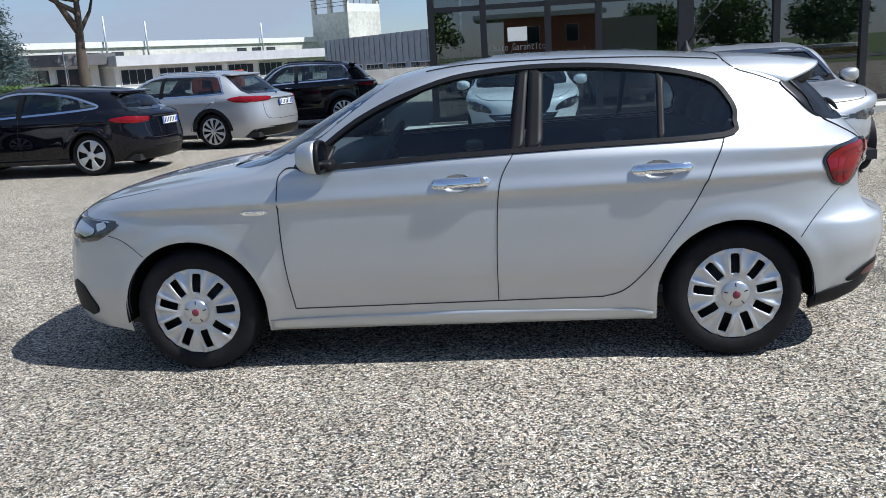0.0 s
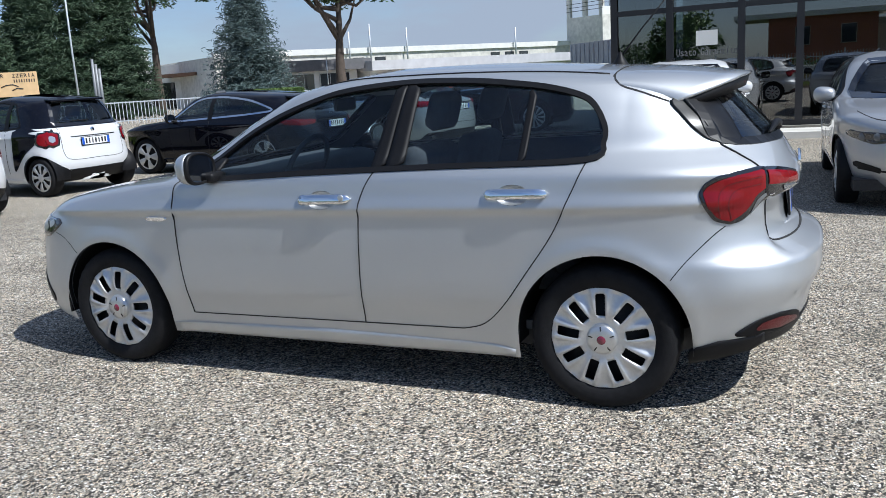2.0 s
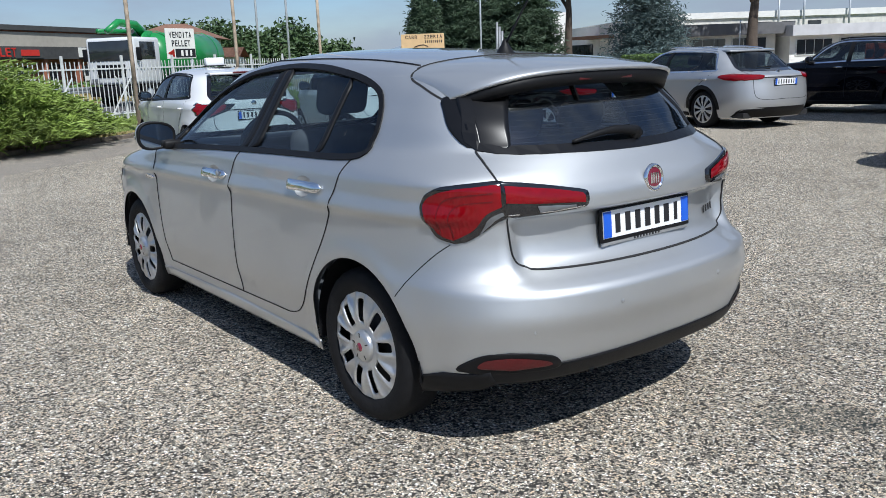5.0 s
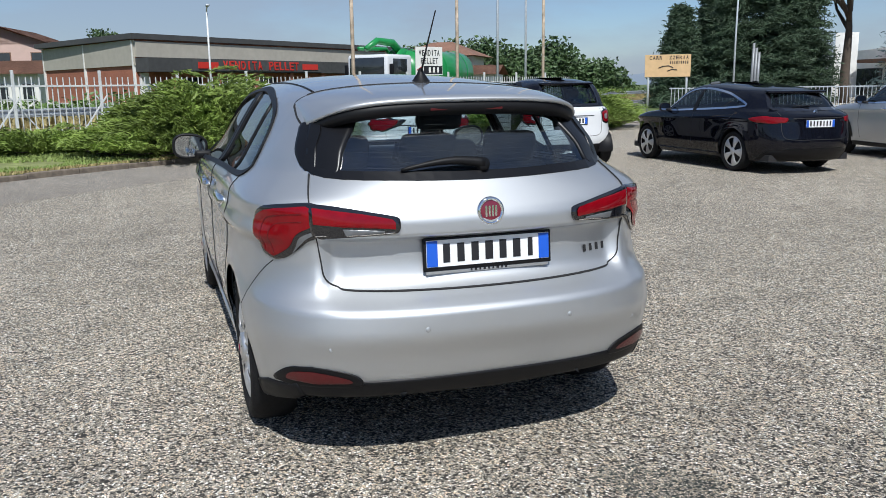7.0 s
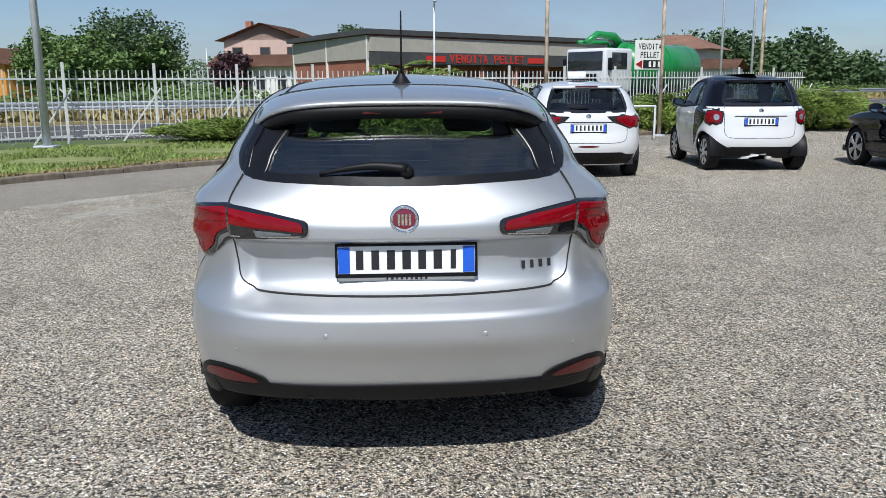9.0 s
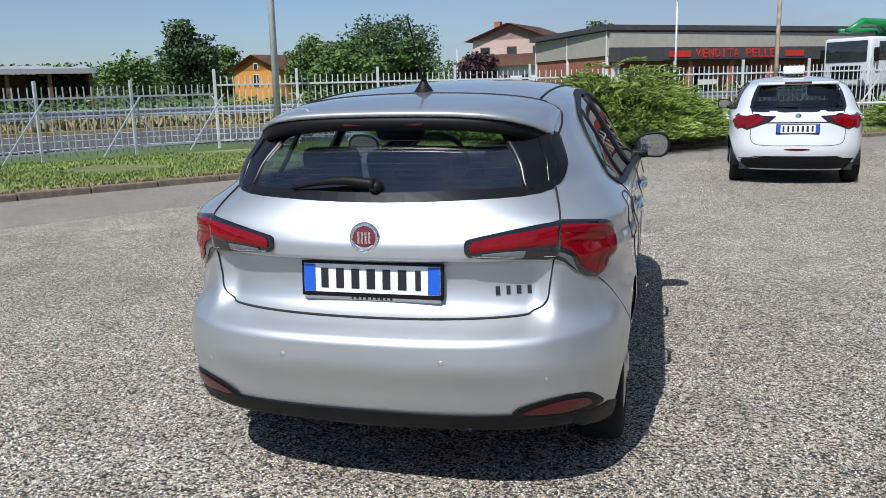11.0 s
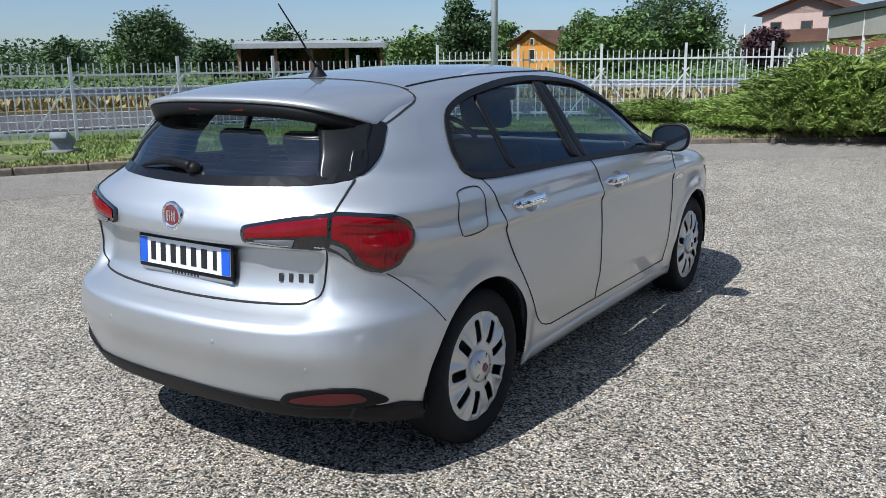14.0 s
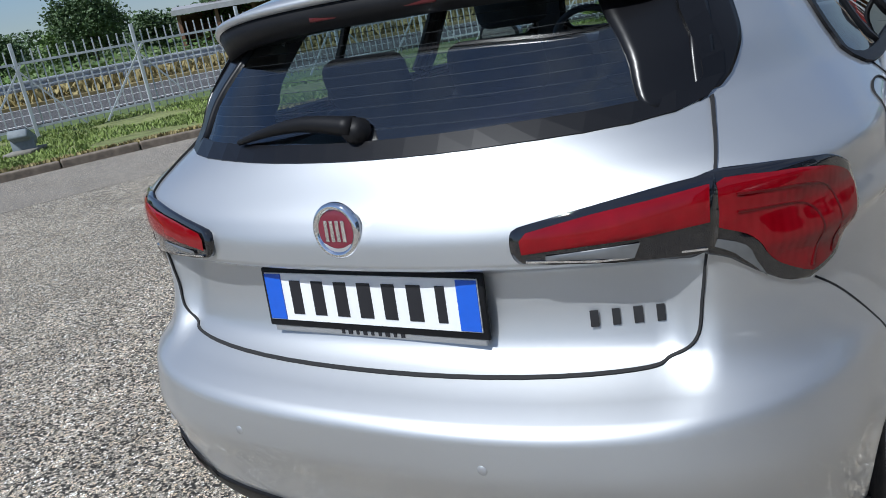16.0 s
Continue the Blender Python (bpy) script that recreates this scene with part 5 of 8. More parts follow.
def small_car(name, label, m, mat, L, W, H, wb, fo, hood, cowl, wtop, back0, back1, belt, quarter, R=0.32, spokes=5, nose=0.72, tail=0.95, cladding=False, roof_mat=None,
              rear_seen=True, tail_lamp=None, rear_lamp=None, head_lamp=None, grille=None, rails=False, wheel_mat=None, roof_cut=None, frame_mat=None, slope=0.45, cell=None, glass_line=None, lamp_rim=0.0, lamp_core=False, high_brake=False):
    """A parked car of given length, width, height, wheelbase and overhang; hood: height of its edge; cowl, wtop, back0, back1: (x, z) of the windscreen's and the rear glass's ends."""
    car = thing(name, m, label, "car", "parked cars")
    xF, xR, w = -wb / 2 - fo, L - wb / 2 - fo, W / 2
    zs = [0.20, 0.34, 0.50, nose, hood, (hood + cowl[1]) / 2, cowl[1], back0[1], 0.5 * (belt + H), H - 0.13, H - 0.075, H - 0.03, H - 0.01, H]
    order = sorted(set(round(z, 4) for z in zs))
    ws = lambda z: cowl[0] + (wtop[0] - cowl[0]) * (z - cowl[1]) / (wtop[1] - cowl[1])
    bs = lambda z: back0[0] + (back1[0] - back0[0]) * (z - back0[1]) / (back1[1] - back0[1])
    fz = pchip([0.20, 0.34, 0.50, nose, hood, (hood + cowl[1]) / 2 + 0.02, cowl[1], wtop[1], H - 0.03, H - 0.01, H], [xF + 0.14, xF + 0.04, xF, xF + 0.02, xF + 0.16, (xF + 0.16 + cowl[0]) / 2 - 0.08, cowl[0], wtop[0], wtop[0] + 0.32, wtop[0] + 0.60, wtop[0] + 0.9])
    rz = pchip([0.20, 0.34, 0.52, tail - 0.12, tail, back0[1], back1[1], H - 0.03, H - 0.01, H], [xR - 0.14, xR - 0.04, xR, xR - 0.05, xR - 0.06, back0[0], back1[0], back1[0] - slope, back1[0] - slope - 0.4, wtop[0] + 1.1])
    bz = pchip([0.20, 0.34, 0.55, 0.75, belt - 0.04, belt + 0.03, (belt + H) / 2, H - 0.10, H - 0.05, H - 0.02, H], [w * 0.91, w * 0.965, w * 0.995, w, w * 0.985, w * 0.955, w * 0.86, w * 0.735, w * 0.64, w * 0.46, w * 0.22])
    k = len(order)
    nf = [5.0 if z < hood - 0.02 else 9.0 if z < cowl[1] - 0.005 else 6.0 if z < H - 0.08 else 3.0 for z in order]
    nr = [9.0 if z < back0[1] else 7.0 if z < H - 0.08 else 3.2 for z in order]
    ax = ((-wb / 2, R), (wb / 2, R))
    s = Shell(0.1, order, [float(fz(z)) for z in order], [float(rz(z)) for z in order], [float(bz(z)) for z in order], nf, nr, [2.4 if z < H - 0.06 else 2.1 for z in order], ax, R + 0.045, 0.012, crease=((belt - 0.13, 0.015, 0.008, 0.03),))
    xa = cowl[0] + 0.42
    wind = rounded([(xa, belt), (0.2, belt + 0.015), (quarter - 0.05, belt + 0.04), (quarter, belt + 0.09), (quarter - 0.16, H - 0.15), (quarter - 0.45, H - 0.105), (0.25, H - 0.085), (wtop[0] + 0.22, H - 0.12), ((xa + wtop[0]) / 2 + 0.1, (belt + H - 0.06) / 2 + 0.02)], 4, 0.35)
    if glass_line:
        wind = rounded(glass_line, 5, 0.4)
    gb0, gb1 = w * 0.66, w * 0.54
    back = rounded([(-gb0, back0[1] + 0.02), (gb0, back0[1] + 0.02), (gb1, back1[1] - 0.02), (-gb1, back1[1] - 0.02)], 5, 0.12)
    screen = rounded([(-w * 0.78, cowl[1] + 0.03), (w * 0.78, cowl[1] + 0.03), (w * 0.58, wtop[1] - 0.03), (-w * 0.58, wtop[1] - 0.03)], 5, 0.12)
    lv = np.unique(np.concatenate([np.linspace(0.20, hood, 20), np.linspace(hood, cowl[1], 14), np.linspace(cowl[1], H - 0.1, 14), H - 0.1 * np.linspace(1, 0, 10) ** 1.6]))
    V, F, G, N, n = s.mesh(lv, 120, [("side", wind), ("rear", back), ("front", screen)] + [("side", arch_poly(*a, R + 0.04, n=20)) for a in ax], [("roof", "top", [(-9, -9), (9, -9), (9, 9), (-9, 9)], roof_cut or H - 0.10)])
    top = (len(lv) - 1) * n
    s.skin("body", V, F[G == -1], N, mat, car, "painted body shell")
    s.skin("roof", V, F[G == 0], N, roof_mat or mat, car, "", cap=range(top, top + n))
    I = V - N * 0.03
    keep = F[(V[F][:, :, 2].mean(1) > 0.4) & (V[F][:, :, 2].mean(1) < H - 0.02)]
    s.skin("inner_trim", I, keep[:, ::-1], -N, M["trim"], car, "dark cabin lining")
    part("underbody", box(L - 0.5, W - 0.3, 0.10, m=pose((xF + xR) / 2, 0, 0.20)), M["steel_dark"], car, "dark underbody", smooth=False)
    for wx, wz in ax:
        for sd in (-1, 1):
            part("wheel_arch", half_ring(R + 0.044, sd * (w - 0.05), sd * (w - 0.30), -8, 188, pose(wx, 0, wz), 20), M["plastic"], car)
    for sd in (-1, 1):
        s.patch("side_glass", "side", wind, -0.006, M["car_glass"], car, "dark tinted side glass", sd, 22, 12).visible_shadow = False
        s.ribbon("window_frame", "side", wind, 0.03, 0.003, frame_mat or (M["chrome"] if rails else M["plastic"]), car, "window surround", sd, closed=True, deep=0.01)
        mid = 0.18 if L > 3 else quarter - 0.35
        s.patch("pillar_cover", "side", [(mid, belt), (mid + 0.10, belt), (mid + 0.12, H - 0.09), (mid + 0.04, H - 0.09)], 0.003, M["plastic"], car, "black pillar cover", sd, 3, 8)
        gaps = [[(mid + 0.04, belt - 0.01), (mid, 0.6), (mid, 0.36)], [(xa - 0.08, belt - 0.02), (xa - 0.12, 0.7), (xa - 0.06, 0.36)]]
        if L > 3:
            gaps.append([(quarter - 0.04, belt), (wb / 2 - R - 0.02, 0.62), (wb / 2 - R - 0.16, 0.36)])
        for line in gaps:
            s.ribbon("door_gap", "side", rounded(line, 6, 0.4, False), 0.008, 0.001, M["seam"], car, "", sd)
        for hx in ((mid - 0.14, quarter - 0.22) if L > 3 else (mid - 0.14,)):
            part("door_handle", tube([s.out("side", hx - 0.09, belt - 0.11, 0.012, sd), s.out("side", hx, belt - 0.11, 0.03, sd), s.out("side", hx + 0.09, belt - 0.11, 0.012, sd)], 0.014, 8), M["chrome"] if rails else mat, car)
        mirror(car, xa + 0.02, sd * (w + 0.055), belt + 0.055, sd, mat)
        if cell:
            s.patch("safety_cell", "side", rounded(cell, 4, 0.2), 0.004, M["black_paint"], car, "black safety cell panel", sd, 12, 14)
        if cladding:
            for wx, wz in ax:
                ring = [(wx + (R + 0.075) * math.cos(a), wz + (R + 0.075) * math.sin(a)) for a in np.linspace(0.02, math.pi - 0.02, 24)]
                s.ribbon("arch_cladding", "side", ring, 0.07, 0.008, M["plastic"], car, "black wheel arch cladding", sd)
        s.patch("sill", "side", [(-wb / 2 + R + 0.06, 0.205), (wb / 2 - R - 0.06, 0.205), (wb / 2 - R - 0.06, 0.285), (-wb / 2 + R + 0.06, 0.285)], 0.006, M["plastic"] if cladding else mat, car, "", sd, 20, 4, deep=0.02)
        if rails:
            part("roof_rail", tube([(x, sd * w * 0.60, roof_z(s, x, w * 0.60) + 0.035) for x in np.linspace(wtop[0] + 0.25, back1[0] - 0.25, 10)], 0.014, 6), M["chrome"] if mat is not M["black_paint"] else M["plastic"], car, "slim roof rail")
        if tail_lamp and lamp_rim:
            def grown(poly, f):
                cx, cz = sum(p[0] for p in poly) / len(poly), sum(p[1] for p in poly) / len(poly)
                return [(cx + (p[0] - cx) * f, cz + (p[1] - cz) * f) for p in poly]
            shell = s.patch("lamp_housing", "side", rounded(grown(tail_lamp, lamp_rim), 4, 0.3), 0.004, M["gloss_black"], car, "black lamp housing", sd, 16, 8, deep=0.02)
            s.patch("lamp_housing_inner", "rear", rounded([(sd * p, c) for p, c in grown(rear_lamp, lamp_rim)], 4, 0.3), 0.0045, M["gloss_black"], shell, "black lamp housing", sd, 12, 8, deep=0.02)
            if lamp_core:
                s.patch("lamp_core", "rear", rounded([(sd * p, c) for p, c in grown(rear_lamp, 0.5)], 4, 0.3), 0.0095, M["hub_silver"], shell, "bright lamp core", sd, 8, 6)
        if tail_lamp:
            lamp = s.patch("tail_light", "side", rounded(tail_lamp, 4, 0.3), 0.006, M["red_lens"], car, "red tail light", sd, 16, 8, deep=0.02)
            s.patch("tail_light_inner", "rear", rounded([(sd * a, c) for a, c in rear_lamp], 4, 0.3), 0.007, M["red_lens"], lamp, "red tail light", sd, 12, 8, deep=0.02)
        if head_lamp:
            lamp = s.patch("headlight", "front", rounded([(sd * a, c) for a, c in head_lamp], 4, 0.3), 0.006, M["dark_lens"], car, "clear headlight with dark inside", sd, 16, 8, deep=0.02)
            ca, cz = sum(p[0] for p in head_lamp) / len(head_lamp), sum(p[1] for p in head_lamp) / len(head_lamp)
            for d in (-0.06, 0.05):
                part("projector", lathe([(0.0, 0.012), (0.03, 0.010), (0.04, 0.0)], 16, m=Matrix.Translation(s.out("front", sd * (ca + d), cz, 0.006)) @ pose(0, 0, 0, 0, -90, 0)), M["clear_lens"], lamp, "round clear projector")
            s.patch("lower_grille", "front", rounded([(sd * w * 0.86, 0.40), (sd * w * 0.60, 0.36), (sd * w * 0.60, 0.41), (sd * w * 0.80, 0.46)], 4, 0.2), 0.004, M["plastic"], car, "black lower grille corner", sd, 8, 5)
    s.patch("rear_glass", "rear", back, -0.004, M["car_glass"], car, "dark rear window", 1, 20, 10).visible_shadow = False
    s.ribbon("rear_glass_edge", "rear", back, 0.045, 0.006, M["gloss_black"], car, "black glass border", 1, closed=True, deep=0.014)
    s.patch("windscreen", "front", screen, -0.004, M["car_glass"], car, "windscreen", 1, 24, 10).visible_shadow = False
    s.ribbon("windscreen_edge", "front", screen, 0.055, 0.006, M["gloss_black"], car, "black glass border", 1, closed=True, deep=0.014)
    tilt_r, tilt_f = pose(0, 0, 0, 90, 0, 90), pose(0, 0, 0, 90, 0, -90)
    if rear_seen:
        pz = tail - 0.14
        s.ribbon("tailgate_gap", "rear", rounded([(-w * 0.66, back0[1]), (-w * 0.68, tail - 0.1), (-w * 0.62, 0.56), (0, 0.54), (w * 0.62, 0.56), (w * 0.68, tail - 0.1), (w * 0.66, back0[1])], 6, 0.4, False), 0.008, 0.001, M["seam"], car)
        plate(car, Matrix.Translation((max(float(s.rear(0.2, pz)), float(s.rear(0, pz))) + 0.004, 0, pz)) @ tilt_r, 7, int(L * 10))
        s.patch("bumper_valance", "rear", [(-w * 0.86, 0.22), (w * 0.86, 0.22), (w * 0.86, 0.36), (w * 0.6, 0.40), (-w * 0.6, 0.40), (-w * 0.86, 0.36)], 0.006, M["plastic"], car, "black lower bumper", 1, 24, 6)
        if high_brake:
            part("high_brake_light", box(0.02, 0.34, 0.025, bevel=0.006, m=pose(back1[0] + 0.062, 0, back1[1] - 0.012)), M["reflector"], car, "slim red high brake light")
            s.patch("fog_slot", "rear", rounded([(-0.16, 0.50), (0.16, 0.50), (0.13, 0.475), (-0.13, 0.475)], 3, 0.2), 0.005, M["reflector"], car, "slim red fog lamp", 1, 10, 4)
        # dark strip stands for the shade along the plate recess's upper edge
        s.ribbon("plate_recess_shade", "rear", [(a_ * w * 0.5, pz + 0.085) for a_ in np.linspace(-1, 1, 14)], 0.014, 0.004, M["seam"], car, "dark strip for the shade of the plate recess")
        part("spoiler", box(0.16, w * 1.18, 0.035, bevel=0.012, m=pose(back1[0] - 0.02, 0, back1[1] - 0.02, 0, 8, 0)), roof_mat or mat, car, "roof spoiler lip")
        part("rear_wiper", tube([s.out("rear", 0.0, back0[1] + 0.05, 0.02), s.out("rear", -0.28, back0[1] + 0.06, 0.014)], 0.012, 6, radius_end=0.006), M["plastic"], car, "black rear wiper")
        part("badge", lathe([(0.0, 0.006), (0.035, 0.006), (0.04, 0.0)], 20, m=Matrix.Translation(s.out("rear", 0, tail + 0.03, 0.001)) @ pose(0, 0, 0, 0, 90, 0)), M["chrome"], car, "round bright badge")
    if grille:
        g = s.patch("grille", "front", rounded(grille, 4, 0.25), 0.005, M["gloss_black"], car, "black radiator grille", 1, 30, 8, deep=0.01)
        gz0, gz1 = min(p[1] for p in grille), max(p[1] for p in grille)
        gw = max(p[0] for p in grille)
        for t in (0.35, 0.7):
            zz = gz0 + (gz1 - gz0) * t
            part("grille_bar", tube([s.out("front", a, zz, 0.010) for a in np.linspace(-gw * 0.8, gw * 0.8, 12)], 0.007, 6), M["chrome"], g, "bright grille bar")
        bz_ = (gz0 + gz1) / 2
        bm = bmesh.new()
        tube([(0.058 * math.cos(a), 0.058 * math.sin(a), 0) for a in np.linspace(0, 2 * math.pi, 28)], 0.007, 6, bm, caps=False)
        box(0.11, 0.012, 0.01, bm=bm, bevel=0.003)
        bmesh.ops.transform(bm, matrix=Matrix.Translation(s.out("front", 0, bz_, 0.016)) @ tilt_f, verts=bm.verts[:])
        part("badge", bm, M["chrome"], car, "round bright badge")
        plate(car, Matrix.Translation((float(s.front(0, 0.46)) - 0.006, 0, 0.47)) @ tilt_f, 7, int(W * 100), 0.36)
        s.patch("lower_intake", "front", rounded([(-w * 0.55, 0.36), (w * 0.55, 0.36), (w * 0.6, 0.40), (-w * 0.6, 0.40)], 3, 0.2), 0.004, M["plastic"], car, "black lower intake", 1, 20, 4)
        s.ribbon("bonnet_gap", "front", rounded([(-w * 0.80, hood + 0.06), (-w * 0.6, hood - 0.01), (0, hood - 0.035), (w * 0.6, hood - 0.01), (w * 0.80, hood + 0.06)], 6, 0.4, False), 0.007, 0.001, M["seam"], car)
        for y0 in (-0.45, 0.10):
            part("front_wiper", tube([(cowl[0] - 0.0, y0, cowl[1] + 0.02), (cowl[0] + 0.07, y0 + 0.45, cowl[1] + 0.06)], 0.009, 6), M["plastic"], car)
    for y0 in (-w * 0.40, w * 0.40):
        seat(car, 0.02, y0, 0.40, 0.46)
    if L > 3:
        part("rear_backrest", box(0.13, W * 0.66, 0.55, bevel=0.05, m=pose(0.95, 0, 0.52, 0, 18, 0)), M["cloth"], car, "dark rear backrest")
    part("dashboard", box(0.36, W * 0.74, 0.30, bevel=0.06, m=pose(cowl[0] + 0.40, 0, 0.68)), M["trim"], car, "dark dashboard")
    add_wheels(car, [(-wb / 2, -w + 0.045), (wb / 2, -w + 0.045), (-wb / 2, w - 0.045), (wb / 2, w - 0.045)], R, 0.20, R - 0.09, alloy(spokes, R - 0.085), wheel_mat or M["cap"], "spoked alloy wheel")
    return car


small_car("shooting_brake_car", "black low estate coupe with five-spoke silver wheels on the gravel asphalt", pose(-7.65, 8.68, 0, 0, 0, -2.8), M["black_paint"], 4.63, 1.777, 1.43, 2.70, 0.92, 0.80, (-1.02, 0.97), (-0.22, 1.355), (2.12, 0.98), (1.74, 1.27), 0.945, 1.42, 0.325, 5,
          frame_mat=M["chrome"], slope=0.95, glass_line=[(-0.62, 0.955), (0.2, 0.975), (1.0, 1.01), (1.52, 1.055), (1.40, 1.135), (1.05, 1.245), (0.55, 1.315), (0.15, 1.325), (-0.10, 1.285), (-0.38, 1.13)], tail_lamp=[(1.72, 0.86), (1.95, 0.90), (2.18, 0.885), (2.20, 0.79), (2.0, 0.785), (1.85, 0.81)], rear_lamp=[(0.52, 0.875), (0.78, 0.89), (0.78, 0.79), (0.55, 0.80)], tail=0.92)
small_car("estate_car", "silver estate car with black arch cladding and multi-spoke wheels", pose(-6.72, 12.42, 0, 0, 0, -14), M["silver_b"], 4.92, 1.856, 1.52, 2.74, 0.98, 0.86, (-1.05, 1.04), (-0.25, 1.42), (2.22, 1.04), (1.62, 1.42), 1.02, 1.62, 0.345, 10, cladding=True, rails=True,
          tail_lamp=[(1.75, 0.95), (1.95, 1.0), (2.25, 0.99), (2.27, 0.88), (2.0, 0.88)], rear_lamp=[(0.45, 0.97), (0.80, 0.99), (0.80, 0.88), (0.5, 0.90)], tail=0.98)
small_car("sport_utility_car", "black sport utility car with bright multi-spoke wheels", pose(-5.32, 16.3, 0, 0, 0, 8), M["black_paint"], 4.48, 1.856, 1.61, 2.675, 0.93, 0.98, (-0.98, 1.12), (-0.30, 1.50), (2.05, 1.10), (1.62, 1.50), 1.10, 1.55, 0.355, 12, cladding=True, rails=True,
          tail_lamp=[(1.72, 1.0), (1.95, 1.05), (2.12, 1.04), (2.13, 0.94), (1.95, 0.94)], rear_lamp=[(0.45, 1.03), (0.78, 1.05), (0.78, 0.95), (0.5, 0.96)], tail=1.05)
small_car("supermini_car", "white supermini facing the yard with dark grille and clear headlights", pose(0.43, 9.35, 0, 0, 0, 90), M["white_paint"], 4.02, 1.736, 1.48, 2.51, 0.80, 0.86, (-1.06, 1.0), (-0.33, 1.385), (1.80, 1.04), (1.50, 1.38), 0.99, 1.28, 0.31, 7, rear_seen=False,
          head_lamp=[(0.45, 0.66), (0.60, 0.67), (0.80, 0.73), (0.825, 0.84), (0.74, 0.845), (0.52, 0.76)], grille=[(-0.48, 0.655), (0.48, 0.655), (0.42, 0.56), (0.25, 0.51), (-0.25, 0.51), (-0.42, 0.56)], nose=0.66)
small_car("compact_car", "silver compact hatchback facing the yard with slim dark grille", pose(3.25, 6.1, 0, 0, 0, 91), M["silver_b"], 4.255, 1.79, 1.45, 2.637, 0.86, 0.84, (-1.04, 0.98), (-0.30, 1.36), (1.92, 1.02), (1.62, 1.35), 0.97, 1.35, 0.315, 5, rear_seen=False,
          head_lamp=[(0.46, 0.64), (0.60, 0.62), (0.78, 0.68), (0.80, 0.74), (0.62, 0.735), (0.47, 0.71)], grille=[(-0.46, 0.70), (0.46, 0.70), (0.46, 0.645), (-0.46, 0.645)], nose=0.66)
small_car("white_hatchback_car", "white small hatchback with red claw-shaped tail lights", pose(-9.2, 2.95, 0, 0, 0, -4), M["white_paint"], 3.97, 1.739, 1.46, 2.538, 0.79, 0.86, (-1.02, 1.0), (-0.30, 1.37), (1.80, 0.99), (1.48, 1.37), 0.985, 1.32, 0.305, 6,
          tail_lamp=[(1.52, 0.86), (1.66, 0.94), (1.80, 0.94), (1.81, 0.84), (1.74, 0.76), (1.64, 0.80)], rear_lamp=[(0.56, 0.90), (0.70, 0.945), (0.78, 0.94), (0.78, 0.78), (0.70, 0.78)], tail=0.90, lamp_rim=1.16, high_brake=True)
small_car("city_car", "white and black two-seat city car with a tall rounded body", pose(-9.4, 5.88, 0, 0, 0, -4), M["white_paint"], 2.695, 1.663, 1.555, 1.873, 0.42, 0.90, (-0.86, 1.06), (-0.36, 1.45), (1.20, 1.06), (0.98, 1.45), 1.02, 0.62, 0.30, 8, roof_mat=M["black_paint"], roof_cut=1.03, cell=[(0.50, 1.045), (1.10, 1.045), (1.08, 0.98), (0.98, 0.95), (0.94, 0.80), (0.74, 0.68), (0.56, 0.52), (0.44, 0.40), (0.40, 0.40), (0.44, 0.75)],
          tail_lamp=[(0.98, 0.82), (1.02, 0.95), (1.14, 0.98), (1.16, 0.82), (1.10, 0.76)], rear_lamp=[(0.60, 0.95), (0.74, 0.96), (0.74, 0.78), (0.62, 0.78)], tail=0.94, lamp_rim=1.30, lamp_core=True)
rs = thing("roof_sign", pose(-9.05, 2.98, 1.475, 0, 0, -4), "small white sign block on the hatchback's roof", "sign")
part("sign_block", box(0.12, 0.30, 0.13, bevel=0.02, m=pose(0, 0, 0.005)), M["plate_white"], rs, "white plastic block")
part("magnet_foot", box(0.16, 0.34, 0.012, bevel=0.004), M["plastic"], rs, "thin black foot")
# ---------------------------------------------------------------- plants
M["grass"] = material("grass_blades", (0.19, 0.25, 0.065), 0.7, grain=0.5, scale=2.0, coarse=0.3)
M["straw"] = material("straw", (0.30, 0.25, 0.11), 0.8, grain=0.4, scale=2.0)
M["juniper"] = material("juniper_green", (0.18, 0.25, 0.047), 0.6, grain=0.6, scale=1.6, coarse=0.7)
M["leaf"] = material("broad_leaf", (0.10, 0.165, 0.04), 0.55, grain=0.5, scale=1.3)
M["leaf_dark"] = material("dark_leaf", (0.058, 0.10, 0.034), 0.6, grain=0.5, scale=1.3)
M["needle"] = material("dark_needles", (0.050, 0.085, 0.045), 0.7, grain=0.5, scale=1.2)
M["pine"] = material("pine_needles", (0.045, 0.085, 0.022), 0.7, grain=0.5, scale=1.4)
M["cedar"] = material("blue_needles", (0.085, 0.125, 0.12), 0.7, grain=0.45, scale=1.6)
M["plum"] = material("purple_leaf", (0.055, 0.022, 0.028), 0.6, grain=0.4, scale=1.3)
M["bark"] = material("bark", (0.085, 0.065, 0.05), 0.9, grain=0.4, scale=14, bump=0.6, bump_scale=25)


